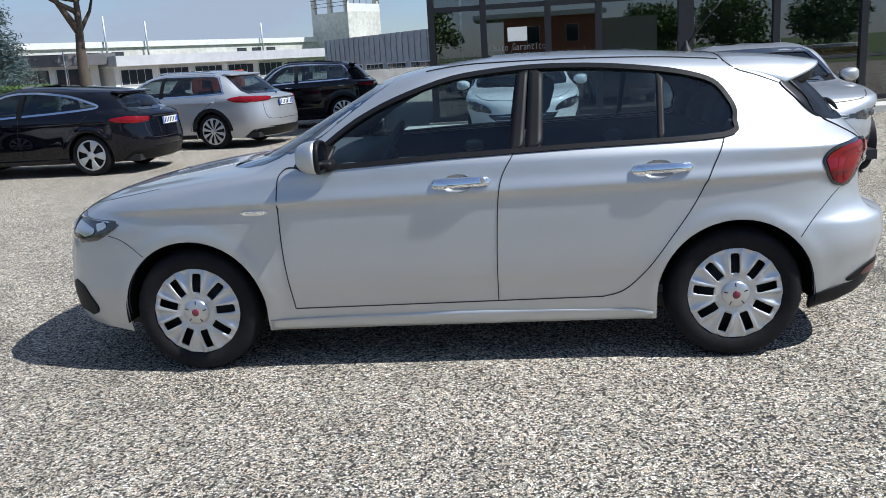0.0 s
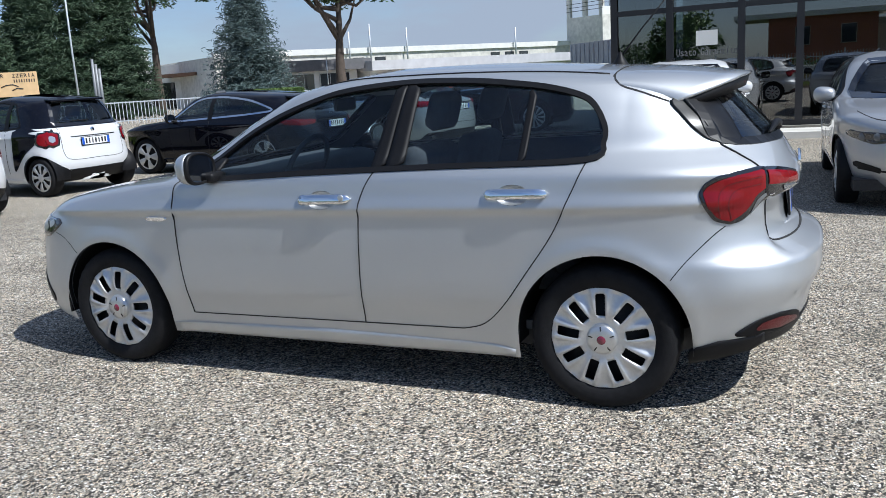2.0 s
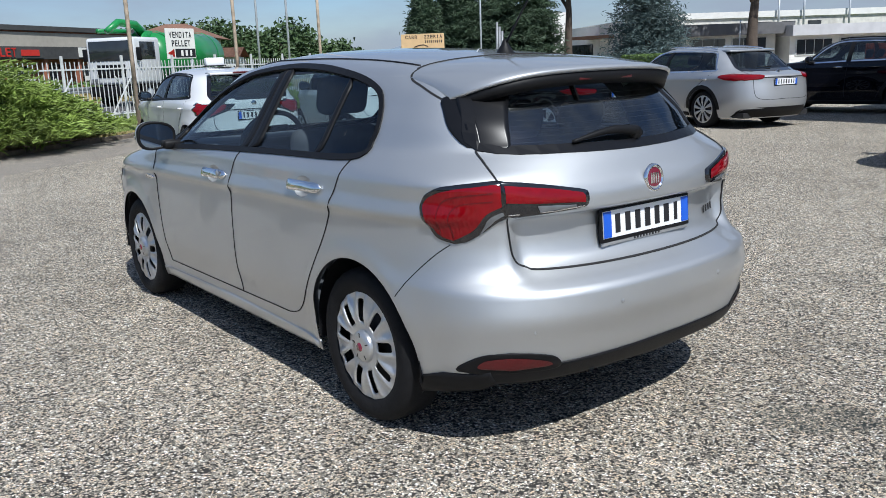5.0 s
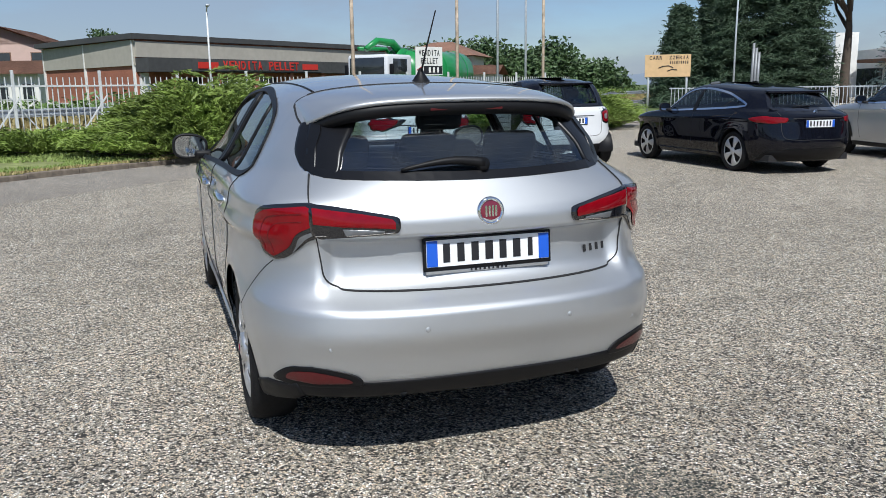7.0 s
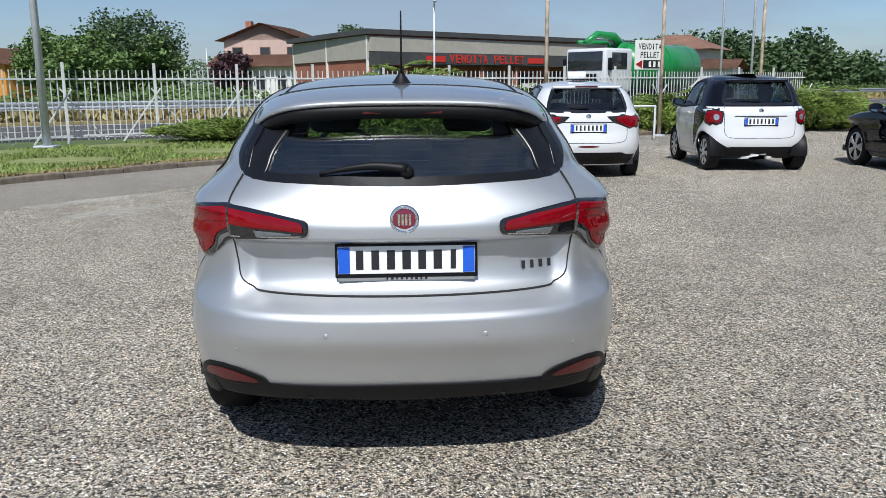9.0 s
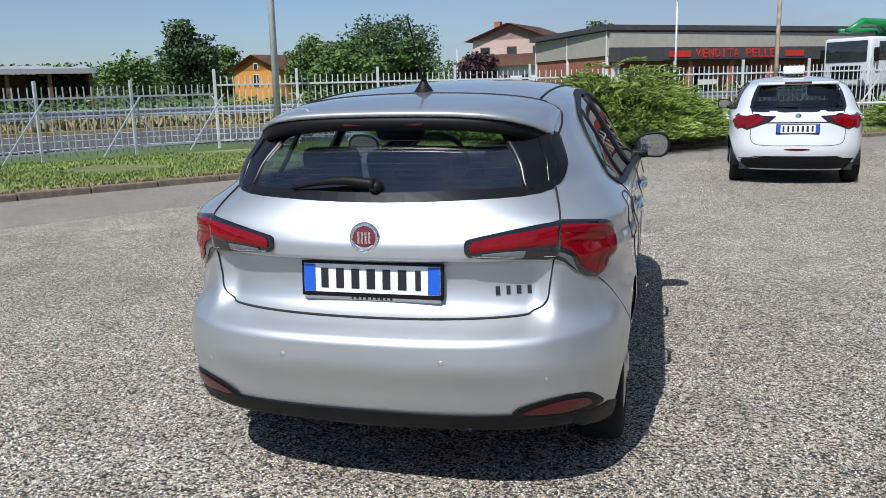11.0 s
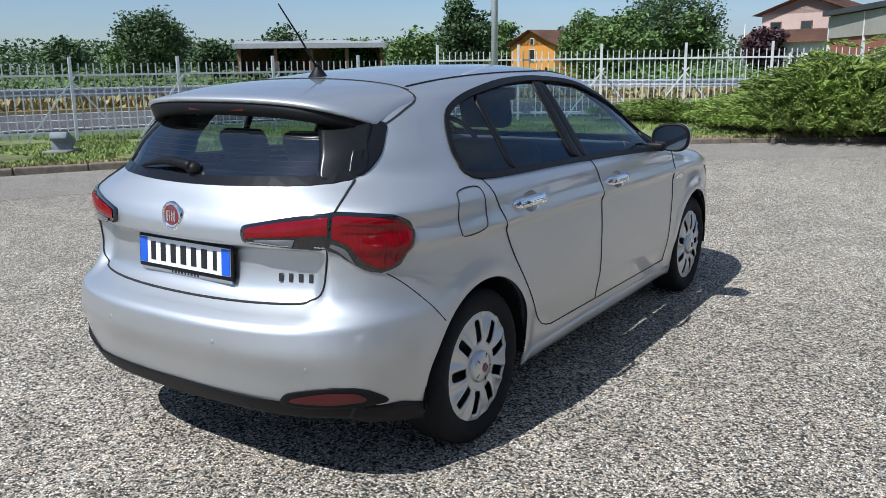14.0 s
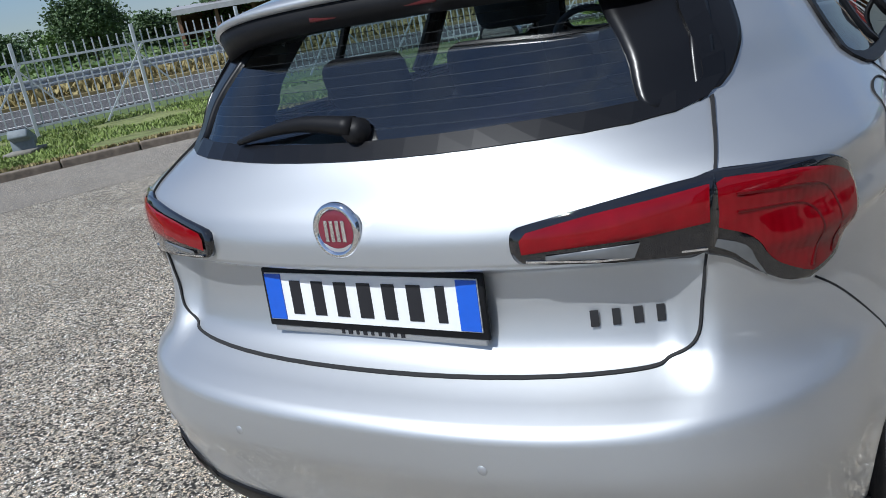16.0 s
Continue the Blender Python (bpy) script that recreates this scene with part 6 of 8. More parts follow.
def leaf_mesh(name, centres, sizes, normals_up, mat, parent, label="", seed=0, long=1.0, kind="", wide=0.55):
    """Many small bent leaf quads, one to a point."""
    rng = np.random.default_rng(seed)
    n = len(centres)
    C = np.asarray(centres, float)
    u = rng.normal(size=(n, 3)) * np.array([1, 1, 0.55])
    if normals_up is not None:
        u = np.asarray(normals_up) + 0.35 * rng.normal(size=(n, 3))
    u /= np.linalg.norm(u, axis=1, keepdims=True)
    v = np.cross(u, rng.normal(size=(n, 3)))
    v /= np.linalg.norm(v, axis=1, keepdims=True)
    s = np.asarray(sizes, float)[:, None]
    a, b = u * s * long, v * s * wide
    w = np.cross(u, v) * s * 0.22
    V = np.stack([C - a, C + b + w, C + a, C - b + w], 1).reshape(-1, 3)
    me = bpy.data.meshes.new(name)
    me.from_pydata(V.tolist(), [], (np.arange(n * 4).reshape(-1, 4)).tolist())
    ob = mesh_part(name, me, mat, parent, label, smooth=False)
    if kind:
        tagged(ob, kind=kind)
    return ob


def clumps(rng, count, centre, radii, per, spread, hollow=0.55):
    """Leaf points in loose balls that fill an uneven shell."""
    d = rng.normal(size=(count, 3))
    d /= np.linalg.norm(d, axis=1, keepdims=True)
    r = hollow + (1 - hollow) * rng.random((count, 1)) ** 0.5
    c = np.array(centre) + d * r * np.array(radii) * rng.uniform(0.78, 1.12, (count, 1))
    p = np.repeat(c, per, 0) + np.clip(rng.normal(size=(count * per, 3)), -1.5, 1.5) * spread * np.array([1, 1, 0.75])
    return c, p


def tree(label, at, height, trunk, crown_r, mat, seed, kind="round", crown_base=0.35, leaf=0.19, count=100, per=85):
    rng = np.random.default_rng(seed)
    t = thing("tree", pose(*at), label, "tree", "trees")
    bm = bmesh.new()
    lean = rng.uniform(-0.04, 0.04, 2) * height
    zs = np.linspace(0, height * (0.92 if kind == "cone" else 0.72), 8)
    spine = [(lean[0] * (z / height) ** 2 + 0.02 * height * math.sin(z + seed) * 0.3, lean[1] * (z / height) ** 2, z) for z in zs]
    tube(spine, trunk, 10, bm, radius_end=trunk * 0.25)
    if kind == "cone":
        c, p, tips = [], [], []
        for k in range(count):
            z = crown_base * height + (height - crown_base * height) * rng.random() ** 1.15
            f = 1 - (z - crown_base * height) / (height * (1 - crown_base))
            r = crown_r * (0.12 + 0.88 * f) * rng.uniform(0.55, 1.15)
            a = rng.uniform(0, 2 * math.pi)
            for q in np.linspace(0.25, 1, 4):
                droop = -0.10 * r * q * q
                p.append(np.array([r * q * math.cos(a), r * q * math.sin(a), z + droop]) + rng.normal(size=(per // 4, 3)) * np.array([0.20, 0.20, 0.09]) * (0.6 + crown_r / 4))
        p = np.concatenate(p)
    elif kind == "umbrella":
        c, p = clumps(rng, count, (0, 0, height * 0.80), (crown_r, crown_r, height * 0.17), per, 0.42, 0.35)
    else:
        cz = height * (crown_base + 1) / 2
        c, p = clumps(rng, count, (0, 0, cz), (crown_r, crown_r, height * (1 - crown_base) / 2), per, 0.30 * crown_r ** 0.6, 0.45)
    if kind != "cone":
        for k in range(9):
            e = c[int(rng.integers(len(c)))]
            z0 = height * rng.uniform(0.38, 0.66)
            tube([(0, 0, z0), tuple(np.array([0, 0, z0]) * 0.45 + e * 0.55 - np.array([0, 0, 0.06 * height])), tuple(e)], trunk * 0.42, 6, bm, radius_end=trunk * 0.08)
    part("trunk", bm, M["bark"], t, "brown bark trunk with limbs")
    leaf_mesh("crown", p, leaf * rng.uniform(0.6, 1.3, len(p)), None, mat, t, "", seed, 1.2 if kind == "cone" else 1.0, wide=0.24 if kind == "cone" else 0.3 if kind == "umbrella" else 0.6)
    return t


def juniper(label, at, rx, ry, h, seed, yaw, sprays=520):
    """A spreading juniper: layered arching sprays of small scales."""
    rng = np.random.default_rng(seed)
    t = thing("juniper_bush", pose(*at, 0, 0, yaw), label, "shrub", "junipers")
    bm = bmesh.new()
    P, U, S = [], [], []
    for k in range(sprays):
        a = rng.uniform(0, 2 * math.pi)
        q = rng.random() ** 0.5
        top = h * (1 - q ** 0.85) * (0.62 + 0.44 * round(rng.random() * 3) / 3) + 0.10
        base = np.array([rx * q * math.cos(a) * 0.8, ry * q * math.sin(a) * 0.8, top * 0.72])
        d = np.array([math.cos(a) * rx, math.sin(a) * ry, 0])
        d = d / np.linalg.norm(d)
        d = d + 0.45 * rng.normal(size=3) * np.array([1, 1, 0])
        d /= np.linalg.norm(d)
        length = rng.uniform(0.55, 1.15)
        for m in range(46):
            s = rng.random()
            pt = base + d * length * s + np.array([0, 0, length * (0.55 * s - 0.42 * s * s)])
            side = np.cross(d, (0, 0, 1)) * rng.normal() * 0.085 * (1.15 - s)
            P.append(pt + side + rng.normal(size=3) * 0.02)
            U.append(d + np.array([0, 0, 0.25]) + side * 3)
            S.append(rng.uniform(0.03, 0.07))
        if k % 6 == 0:
            tube([(base[0] * 0.2, base[1] * 0.2, 0.0), tuple(base * np.array([0.7, 0.7, 0.6])), tuple(base + d * length * 0.6)], 0.02, 5, bm, radius_end=0.006)
    part("branches", bm, M["bark"], t, "thin brown branches")
    inner = rng.normal(size=(2600, 3))
    inner /= np.linalg.norm(inner, axis=1, keepdims=True)
    inner[:, 2] = np.abs(inner[:, 2])
    inner = inner * rng.random((2600, 1)) ** 0.33 * np.array([rx * 0.70, ry * 0.70, h * 0.62])
    P = np.concatenate([np.array(P), inner])
    U = np.concatenate([np.array(U), rng.normal(size=(2600, 3))])
    S = np.concatenate([np.array(S), rng.uniform(0.08, 0.15, 2600)])
    leaf_mesh("foliage", P, S, U, M["juniper"], t, "yellow-green feathery sprays", seed, 1.6, wide=0.32)
    return t


juniper("large spreading yellow-green juniper on the lawn", (-14.3, 0.1, 0.12), 3.0, 2.2, 2.2, 3, 125, 1250)
juniper("low creeping juniper skirt on the lawn", (-15.4, -3.4, 0.12), 2.2, 1.1, 0.5, 7, 100, 260)
juniper("spreading green juniper behind the parked cars", (-18.6, 7.9, 0.10), 1.5, 1.3, 1.45, 4, 40, 300)
juniper("spreading green juniper beside the gate", (-19.9, 12.6, 0.10), 2.2, 1.6, 1.55, 5, 125, 380)

# lawn blades over the strip
rng = np.random.default_rng(11)
K = np.array(KERB)
cumK = np.concatenate([[0], np.cumsum(np.linalg.norm(np.diff(K, axis=0), axis=1))])
D = np.array(offset(KERB, 1.0)) - K
n = 60000
a = rng.uniform(8, cumK[-1] - 16, n)
o = 0.15 + 5.2 * rng.random(n)
pts = np.stack([np.interp(a, cumK, K[:, 0]) + np.interp(a, cumK, D[:, 0]) * o, np.interp(a, cumK, K[:, 1]) + np.interp(a, cumK, D[:, 1]) * o, np.full(n, 0.12)], 1)
tuft = np.sin(pts[:, 0] * 1.7) * np.sin(pts[:, 1] * 1.3) > -0.35
ob = leaf_mesh("lawn_grass", pts[tuft], rng.uniform(0.02, 0.05, tuft.sum()), np.tile((0, 0, 1.0), (tuft.sum(), 1)), M["grass"], None, "", 12, 1.0)
tagged(ob, "short uneven green grass blades with bare patches", "grass", kind="stuff")
m2 = 9000
a = rng.uniform(8, cumK[-1] - 10, m2)
o = 0.12 + 0.10 * rng.random(m2)
pts = np.stack([np.interp(a, cumK, K[:, 0]) + np.interp(a, cumK, D[:, 0]) * o, np.interp(a, cumK, K[:, 1]) + np.interp(a, cumK, D[:, 1]) * o, np.full(m2, 0.115)], 1)
tagged(leaf_mesh("dry_grass", pts, rng.uniform(0.02, 0.05, m2), np.tile((0, 0, 1.0), (m2, 1)), M["straw"], None, "", 13), "dry straw along the kerb", "grass", kind="stuff")

# rough growth beyond the road
Rd = np.array(offset(ROAD, 9.0))
Dd = np.array(offset(ROAD, 10.0)) - Rd
cumR = np.concatenate([[0], np.cumsum(np.linalg.norm(np.diff(Rd, axis=0), axis=1))])


def along(a, o, z):
    return np.stack([np.interp(a, cumR, Rd[:, 0]) + np.interp(a, cumR, Dd[:, 0]) * o, np.interp(a, cumR, Rd[:, 1]) + np.interp(a, cumR, Dd[:, 1]) * o, z], 1)


n = 26000
a, o = rng.uniform(0, cumR[-1], n), rng.random(n) * 3.0
pts = along(a, o, 0.10 + rng.random(n) * 0.35)
tagged(leaf_mesh("verge_grass", pts, rng.uniform(0.08, 0.22, n), np.tile((0, 0, 1.0), (n, 1)), M["straw"], None, "", 14), "tall dry grass along the guard rail", "grass", kind="stuff")
n = 30000
a, o = rng.uniform(0, cumR[-1], n), 3.0 + rng.random(n) ** 1.5 * 16
bulk = 0.55 + 0.45 * np.sin(a * 0.9) * np.sin(a * 0.37 + o * 0.5)
pts = along(a, o, 0.05 + rng.random(n) * (0.35 + 1.05 * bulk))
tagged(leaf_mesh("bramble_scrub", pts, rng.uniform(0.08, 0.20, n), None, M["leaf"], None, "", 15), "dense green bramble scrub beyond the road", "scrub", kind="stuff")

# single trees: label, place, height, trunk, crown, material, form
tree("tall umbrella pine with a forked dark trunk", (-25.6, 44.6, 0), 10.5, 0.42, 4.6, M["pine"], 21, "umbrella", count=70, per=90, leaf=0.20)
tree("tall umbrella pine beside the conifers", (-39.0, 42.5, 0), 11.5, 0.36, 5.0, M["pine"], 22, "umbrella", count=80, per=90, leaf=0.20)
tree("blue cedar with dense silvery needles", (-25.3, 34.2, 0), 7.4, 0.22, 2.7, M["cedar"], 23, "cone", 0.08, 0.12, 420, 72)
for x, y, h, r, sd in ((-39.6, 30.0, 6.0, 1.9, 24), (-38.0, 32.3, 7.6, 2.2, 25), (-36.9, 34.2, 12.8, 2.5, 26), (-36.2, 36.2, 11.0, 2.1, 27), (-41.0, 33.4, 8.6, 2.0, 28)):
    tree("tall dark spruce with drooping branches", (x, y, 0), h, 0.25, r, M["needle"], sd, "cone", 0.04, 0.15, 430, 100)
tree("upright broadleaf tree beyond the road", (-56.5, -35.7, 0), 6.4, 0.18, 2.0, M["leaf_dark"], 30, crown_base=0.12, count=80)
tree("rounded dark broadleaf tree in the fields", (-55.5, -75.0, 0), 7.4, 0.3, 3.6, M["leaf_dark"], 31, crown_base=0.15, count=110)
tree("pale green willow beside the orange house", (-63.0, -24.5, 0), 5.0, 0.2, 2.9, M["leaf"], 32, crown_base=0.10, count=100)
tree("pale green broadleaf tree beside the orange house", (-66.5, -28.5, 0), 5.4, 0.2, 2.8, M["leaf"], 33, crown_base=0.10, count=90)
tree("tall dark broadleaf tree behind the willow", (-84.0, -27.5, 0), 8.6, 0.3, 5.0, M["leaf_dark"], 34, crown_base=0.10, count=130)
tree("purple-leaved plum tree beside the house", (-70.0, -14.5, 0), 4.2, 0.15, 1.5, M["plum"], 35, crown_base=0.10, count=50)
tree("round tree above the shop roof", (-92.0, -4.5, 0), 8.0, 0.3, 2.2, M["leaf_dark"], 36, crown_base=0.25, count=50)
for x, y, h, r, sd in ((-98, 27, 5.6, 5.0, 45), (-95, 33, 6.4, 5.5, 40), (-88, 37, 6.6, 5.5, 41), (-82, 42, 5.6, 5.0, 42), (-80, 47, 3.6, 4.0, 43)):
    tree("dark green woodland tree", (x, y, 0), h, 0.3, r, M["leaf_dark"], sd, crown_base=0.05, count=90, per=60, leaf=0.3)
for k in range(9):
    x, y = -58 - 3 * k + random.uniform(-3, 3), -96 + 9 * k + random.uniform(-3, 3)
    tree("mixed green tree in the distance", (x, y, 0), random.uniform(4, 6.2), 0.18, random.uniform(2.2, 3.4), random.choice([M["leaf"], M["leaf_dark"]]), 60 + k, crown_base=0.05, count=50, per=45, leaf=0.25)
rngf = np.random.default_rng(70)
pts = []
for k in range(520):
    ang = rngf.uniform(radians(150), radians(262))
    d = rngf.uniform(130, 190)
    c = np.array([d * math.cos(ang), d * math.sin(ang), 0])
    pts.append(c + np.array([0, 0, 3.0]) + np.clip(rngf.normal(size=(110, 3)), -1.6, 1.6) * np.array([3.2, 3.2, 1.6]))
pts = np.concatenate(pts)
pts[:, 2] = np.abs(pts[:, 2])
tagged(leaf_mesh("far_woods", pts, rngf.uniform(0.28, 0.5, len(pts)), None, M["leaf_dark"], None, "", 71), "distant belt of green woods", "woods", kind="stuff")
# clipped hedge
bm = box(7.0, 1.2, 1.35, bevel=0.2, m=pose(-22.0, 30.5, 0, 0, 0, -35), seg=3)
hd = thing("hedge", pose(0, 0, 0), "clipped green hedge behind the yard fence", "hedge")
part("hedge_core", bm, M["leaf_dark"], hd, "dark inner twigs")
rngh = np.random.default_rng(72)
hp = rngh.uniform(-0.5, 0.5, (9000, 3))
ax_ = rngh.integers(0, 3, 9000)
hp[np.arange(9000), ax_] = np.where(rngh.random(9000) < 0.5, -0.5, 0.5)
hp = hp * np.array([7.05, 1.25, 1.38]) + np.array([0, 0, 0.69])
hp = np.array([pose(-22.0, 30.5, 0, 0, 0, -35) @ Vector(p) for p in hp])
leaf_mesh("foliage", hp, rngh.uniform(0.04, 0.09, 9000), None, M["leaf"], hd, "", 73)
# ---------------------------------------------------------------- fence, rail, poles
M["white_steel"] = material("white_painted_steel", (0.62, 0.63, 0.62), 0.5, grain=0.25, scale=7, coarse=0.8)
M["zinc"] = material("galvanised_steel", (0.50, 0.53, 0.56), 0.5, 0.25, grain=0.2, scale=12)
M["sheet_steel"] = material("dull_sheet_steel", (0.24, 0.25, 0.26), 0.5, 0.3, grain=0.2, scale=9)
M["rust"] = material("rusting_paint", (0.55, 0.44, 0.33), 0.8, grain=0.7, scale=5, coarse=1.1)
M["concrete"] = material("pale_concrete", (0.60, 0.58, 0.53), 0.85, grain=0.3, scale=2.5, coarse=0.25)
M["render_white"] = material("white_render", (0.72, 0.71, 0.67), 0.85, grain=0.12, scale=2.0, coarse=0.2)
M["brick"] = material("red_brick", (0.33, 0.125, 0.075), 0.85, grain=0.25, scale=10, coarse=0.6)
M["beige"] = material("beige_cladding", (0.40, 0.37, 0.31), 0.8, grain=0.12, scale=3)
M["roof_dark"] = material("dark_fascia", (0.06, 0.06, 0.06), 0.7, grain=0.3, scale=4)
M["tile"] = material("roof_tiles", (0.20, 0.105, 0.07), 0.85, grain=0.4, scale=6, bump=0.4, bump_scale=10)
M["pink"] = material("pink_render", (0.55, 0.40, 0.34), 0.85, grain=0.1, scale=2)
M["orange"] = material("orange_render", (0.60, 0.27, 0.05), 0.85, grain=0.12, scale=2)
M["wood"] = material("brown_timber", (0.16, 0.085, 0.05), 0.8, grain=0.3, scale=6)
M["window_dark"] = material("dark_window", (0.03, 0.035, 0.04), 0.08, grain=0.3, scale=2, coat=0.6)
M["asphalt_roof"] = material("grey_sheet_roof", (0.33, 0.33, 0.34), 0.6, grain=0.2, scale=3)
M["mullion"] = material("black_aluminium", (0.012, 0.012, 0.014), 0.45, grain=0.2, scale=20)
M["shop_glass"] = glass("shop_glass", (0.40, 0.44, 0.46), ior=2.6)
M["sign_red"] = material("sign_red", (0.55, 0.03, 0.02), 0.5, grain=0.1, scale=6)
M["sign_orange"] = material("sign_orange_panel", (0.62, 0.42, 0.22), 0.6, grain=0.15, scale=4)
M["truck_green"] = material("green_truck_paint", (0.012, 0.22, 0.05), 0.35, coat=0.6, grain=0.15, scale=3)
M["sheet"] = material("grey_sheet_cladding", (0.27, 0.30, 0.33), 0.55, grain=0.2, scale=3)
M["wing_roof"] = material("pale_roof_edge", (0.52, 0.52, 0.53), 0.7, grain=0.15, scale=2)
M["pav_roof"] = material("grey_brown_roof", (0.115, 0.115, 0.12), 0.7, grain=0.25, scale=3)
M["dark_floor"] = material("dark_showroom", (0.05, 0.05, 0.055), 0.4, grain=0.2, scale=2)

FENCE = rounded([(10.0, -17.0), (-1.0, -14.0), (-6.3, -11.9), (-12.6, -8.9), (-15.0, -6.2), (-17.2, -2.4), (-19.3, 2.2), (-22.4, 8.4), (-27.5, 17.0)], 8, 0.5, False)
Fn = np.array(FENCE)
cumF = np.concatenate([[0], np.cumsum(np.linalg.norm(np.diff(Fn, axis=0), axis=1))])


def on_fence(a):
    return np.array([np.interp(a, cumF, Fn[:, 0]), np.interp(a, cumF, Fn[:, 1])])


def fence_bay(a0, a1, white, base):
    """One bay: a post with cap, two rails, upright bars and a raking stay."""
    p, q = on_fence(a0), on_fence(a1)
    d = (q - p) / np.linalg.norm(q - p)
    nrm = np.array([-d[1], d[0]])
    L = np.linalg.norm(q - p)
    yaw = math.degrees(math.atan2(d[1], d[0]))
    mat = M["white_steel"] if white else M["zinc"]
    f = thing("fence_panel", pose(p[0], p[1], 0.12, 0, 0, yaw), "white steel bar fence panel on a grass strip" if white else "grey steel bar fence panel on a grass strip", "fence", "fence panels")
    if not base:
        base["post"] = box(0.06, 0.06, 1.58 + (0.22 if white else 0.0), bevel=0.006)
        me = bpy.data.meshes.new("post")
        base["post"].to_mesh(me)
        base["post"].free()
        base["post"] = me
        for key, sz in (("bar", (0.022, 0.014, 1.32 + (0.24 if white else 0.06))), ("rail", (1.0, 0.03, 0.04))):
            me = bpy.data.meshes.new(key)
            bm = box(*sz)
            bm.to_mesh(me)
            bm.free()
            base[key] = me
        me = bpy.data.meshes.new("stay")
        bm = box(1.0, 0.025, 0.03)
        bm.to_mesh(me)
        bm.free()
        base["stay"] = me
        for key in ("post", "bar", "rail", "stay"):
            base[key].materials.append(mat)

    def child(name, key, m):
        ob = new(name, base[key])
        ob.parent = f
        ob.matrix_basis = m
    child("post", "post", pose(0, 0, 0))
    for z in (0.16, 1.42 if white else 1.22):
        child("rail", "rail", pose(L / 2, 0, z) @ Matrix.Diagonal((L, 1, 1, 1)))
    k = int(L / 0.135)
    for i in range(1, k):
        child("bar", "bar", pose(i * L / k, 0.022, 0.08, 0, random.uniform(-0.6, 0.6), 0))
    rake = math.degrees(math.atan2(1.25, 0.85))
    child("stay", "stay", pose(L - 0.43, -0.3, 0.62, 0, 0, 0) @ pose(0, 0, 0, 0, -52, 0) @ Matrix.Diagonal((1.5, 1, 1, 1)))
    child("stay", "stay", pose(0.43, 0.3, 0.62, 0, 0, 0) @ pose(0, 0, 0, 0, 52, 0) @ Matrix.Diagonal((1.5, 1, 1, 1)))


white_base, grey_base = {}, {}
step = 2.02
for k in range(int(cumF[-1] / step)):
    a = k * step
    if a < 3:
        continue
    w = on_fence(a)[0] < -11.5
    fence_bay(a, a + step, w, white_base if w else grey_base)

# guard rail on the far side of the road
G1 = np.array(offset(ROAD, 9.3))
cumG = np.concatenate([[0], np.cumsum(np.linalg.norm(np.diff(G1, axis=0), axis=1))])
rail_root = thing("guard_rail", pose(0, 0, 0), "galvanised double-wave steel guard rail beside the road", "guard rail")
bm = bmesh.new()
prof = [(0.0, 0.46), (0.045, 0.50), (0.045, 0.56), (0.0, 0.60), (0.0, 0.63), (0.045, 0.67), (0.045, 0.73), (0.0, 0.77)]
N1 = np.array(offset([tuple(p) for p in G1], -1.0)) - G1
rows = [[bm.verts.new((p[0] + nn[0] * d, p[1] + nn[1] * d, z + 0.05)) for d, z in prof] for p, nn in zip(G1, N1)]
for r0, r1 in zip(rows, rows[1:]):
    for q in range(len(prof) - 1):
        bm.faces.new((r0[q], r0[q + 1], r1[q + 1], r1[q]))
bmesh.ops.solidify(bm, geom=bm.faces[:], thickness=0.006)
part("rail_beam", bm, M["zinc"], rail_root, "wavy steel beam")
post = None
for a in np.arange(6, cumG[-1] - 20, 2.5):
    x, y = np.interp(a, cumG, G1[:, 0]), np.interp(a, cumG, G1[:, 1])
    if post is None:
        post = part("rail_post", box(0.08, 0.08, 0.75), M["zinc"], rail_root)
        ob = post
    else:
        ob = new("rail_post", post.data)
        ob.parent = rail_root
    ob.matrix_basis = pose(x - 0.05, y - 0.05, 0.04)


def pole(label, x, y, r, h, mat, name="flag_pole", arm=0.0, z=0.0):
    p = thing(name, pose(x, y, z), label, "pole")
    part("shaft", tube([(0, 0, 0), (0, 0, h * 0.5), (0.01 * h, 0, h)], r, 12, radius_end=r * 0.7), mat, p)
    part("foot", box(r * 5, r * 5, 0.05, bevel=0.008), M["zinc"], p, "square foot plate")
    if arm:
        bm = tube([(0.01 * h, 0, h), (0.2 * arm, 0.0, h + 0.15), (arm, 0.0, h + 0.25)], r * 0.6, 8)
        part("arm", bm, mat, p)
        part("lamp_head", box(0.45, 0.18, 0.10, bevel=0.03, m=pose(arm, 0, h + 0.2)), M["zinc"], p, "grey street lamp head")
    return p


pole("thin flagpole of flaking white paint and rust", -14.6, 3.45, 0.05, 7.5, M["rust"])
pole("thin flagpole of flaking white paint and rust", -17.0, 6.95, 0.05, 7.5, M["rust"])
pole("thin flagpole of flaking white paint and rust", -18.2, 10.15, 0.05, 7.5, M["rust"])
pole("slim bare galvanised steel pole", -27.2, 12.5, 0.05, 9.0, M["zinc"])
pole("slim bare galvanised steel pole", -26.1, 13.25, 0.05, 9.0, M["zinc"])
pole("grey galvanised lamp post on the lawn", -13.15, -7.5, 0.085, 8.5, M["zinc"], "lamp_post", z=0.12)
pole("grey street lamp beside the shop", -39.0, 1.9, 0.06, 5.2, M["white_steel"], "street_lamp", 0.9)
pole("grey street lamp near the trees", -29.3, 25.9, 0.05, 7.5, M["zinc"], "street_lamp")
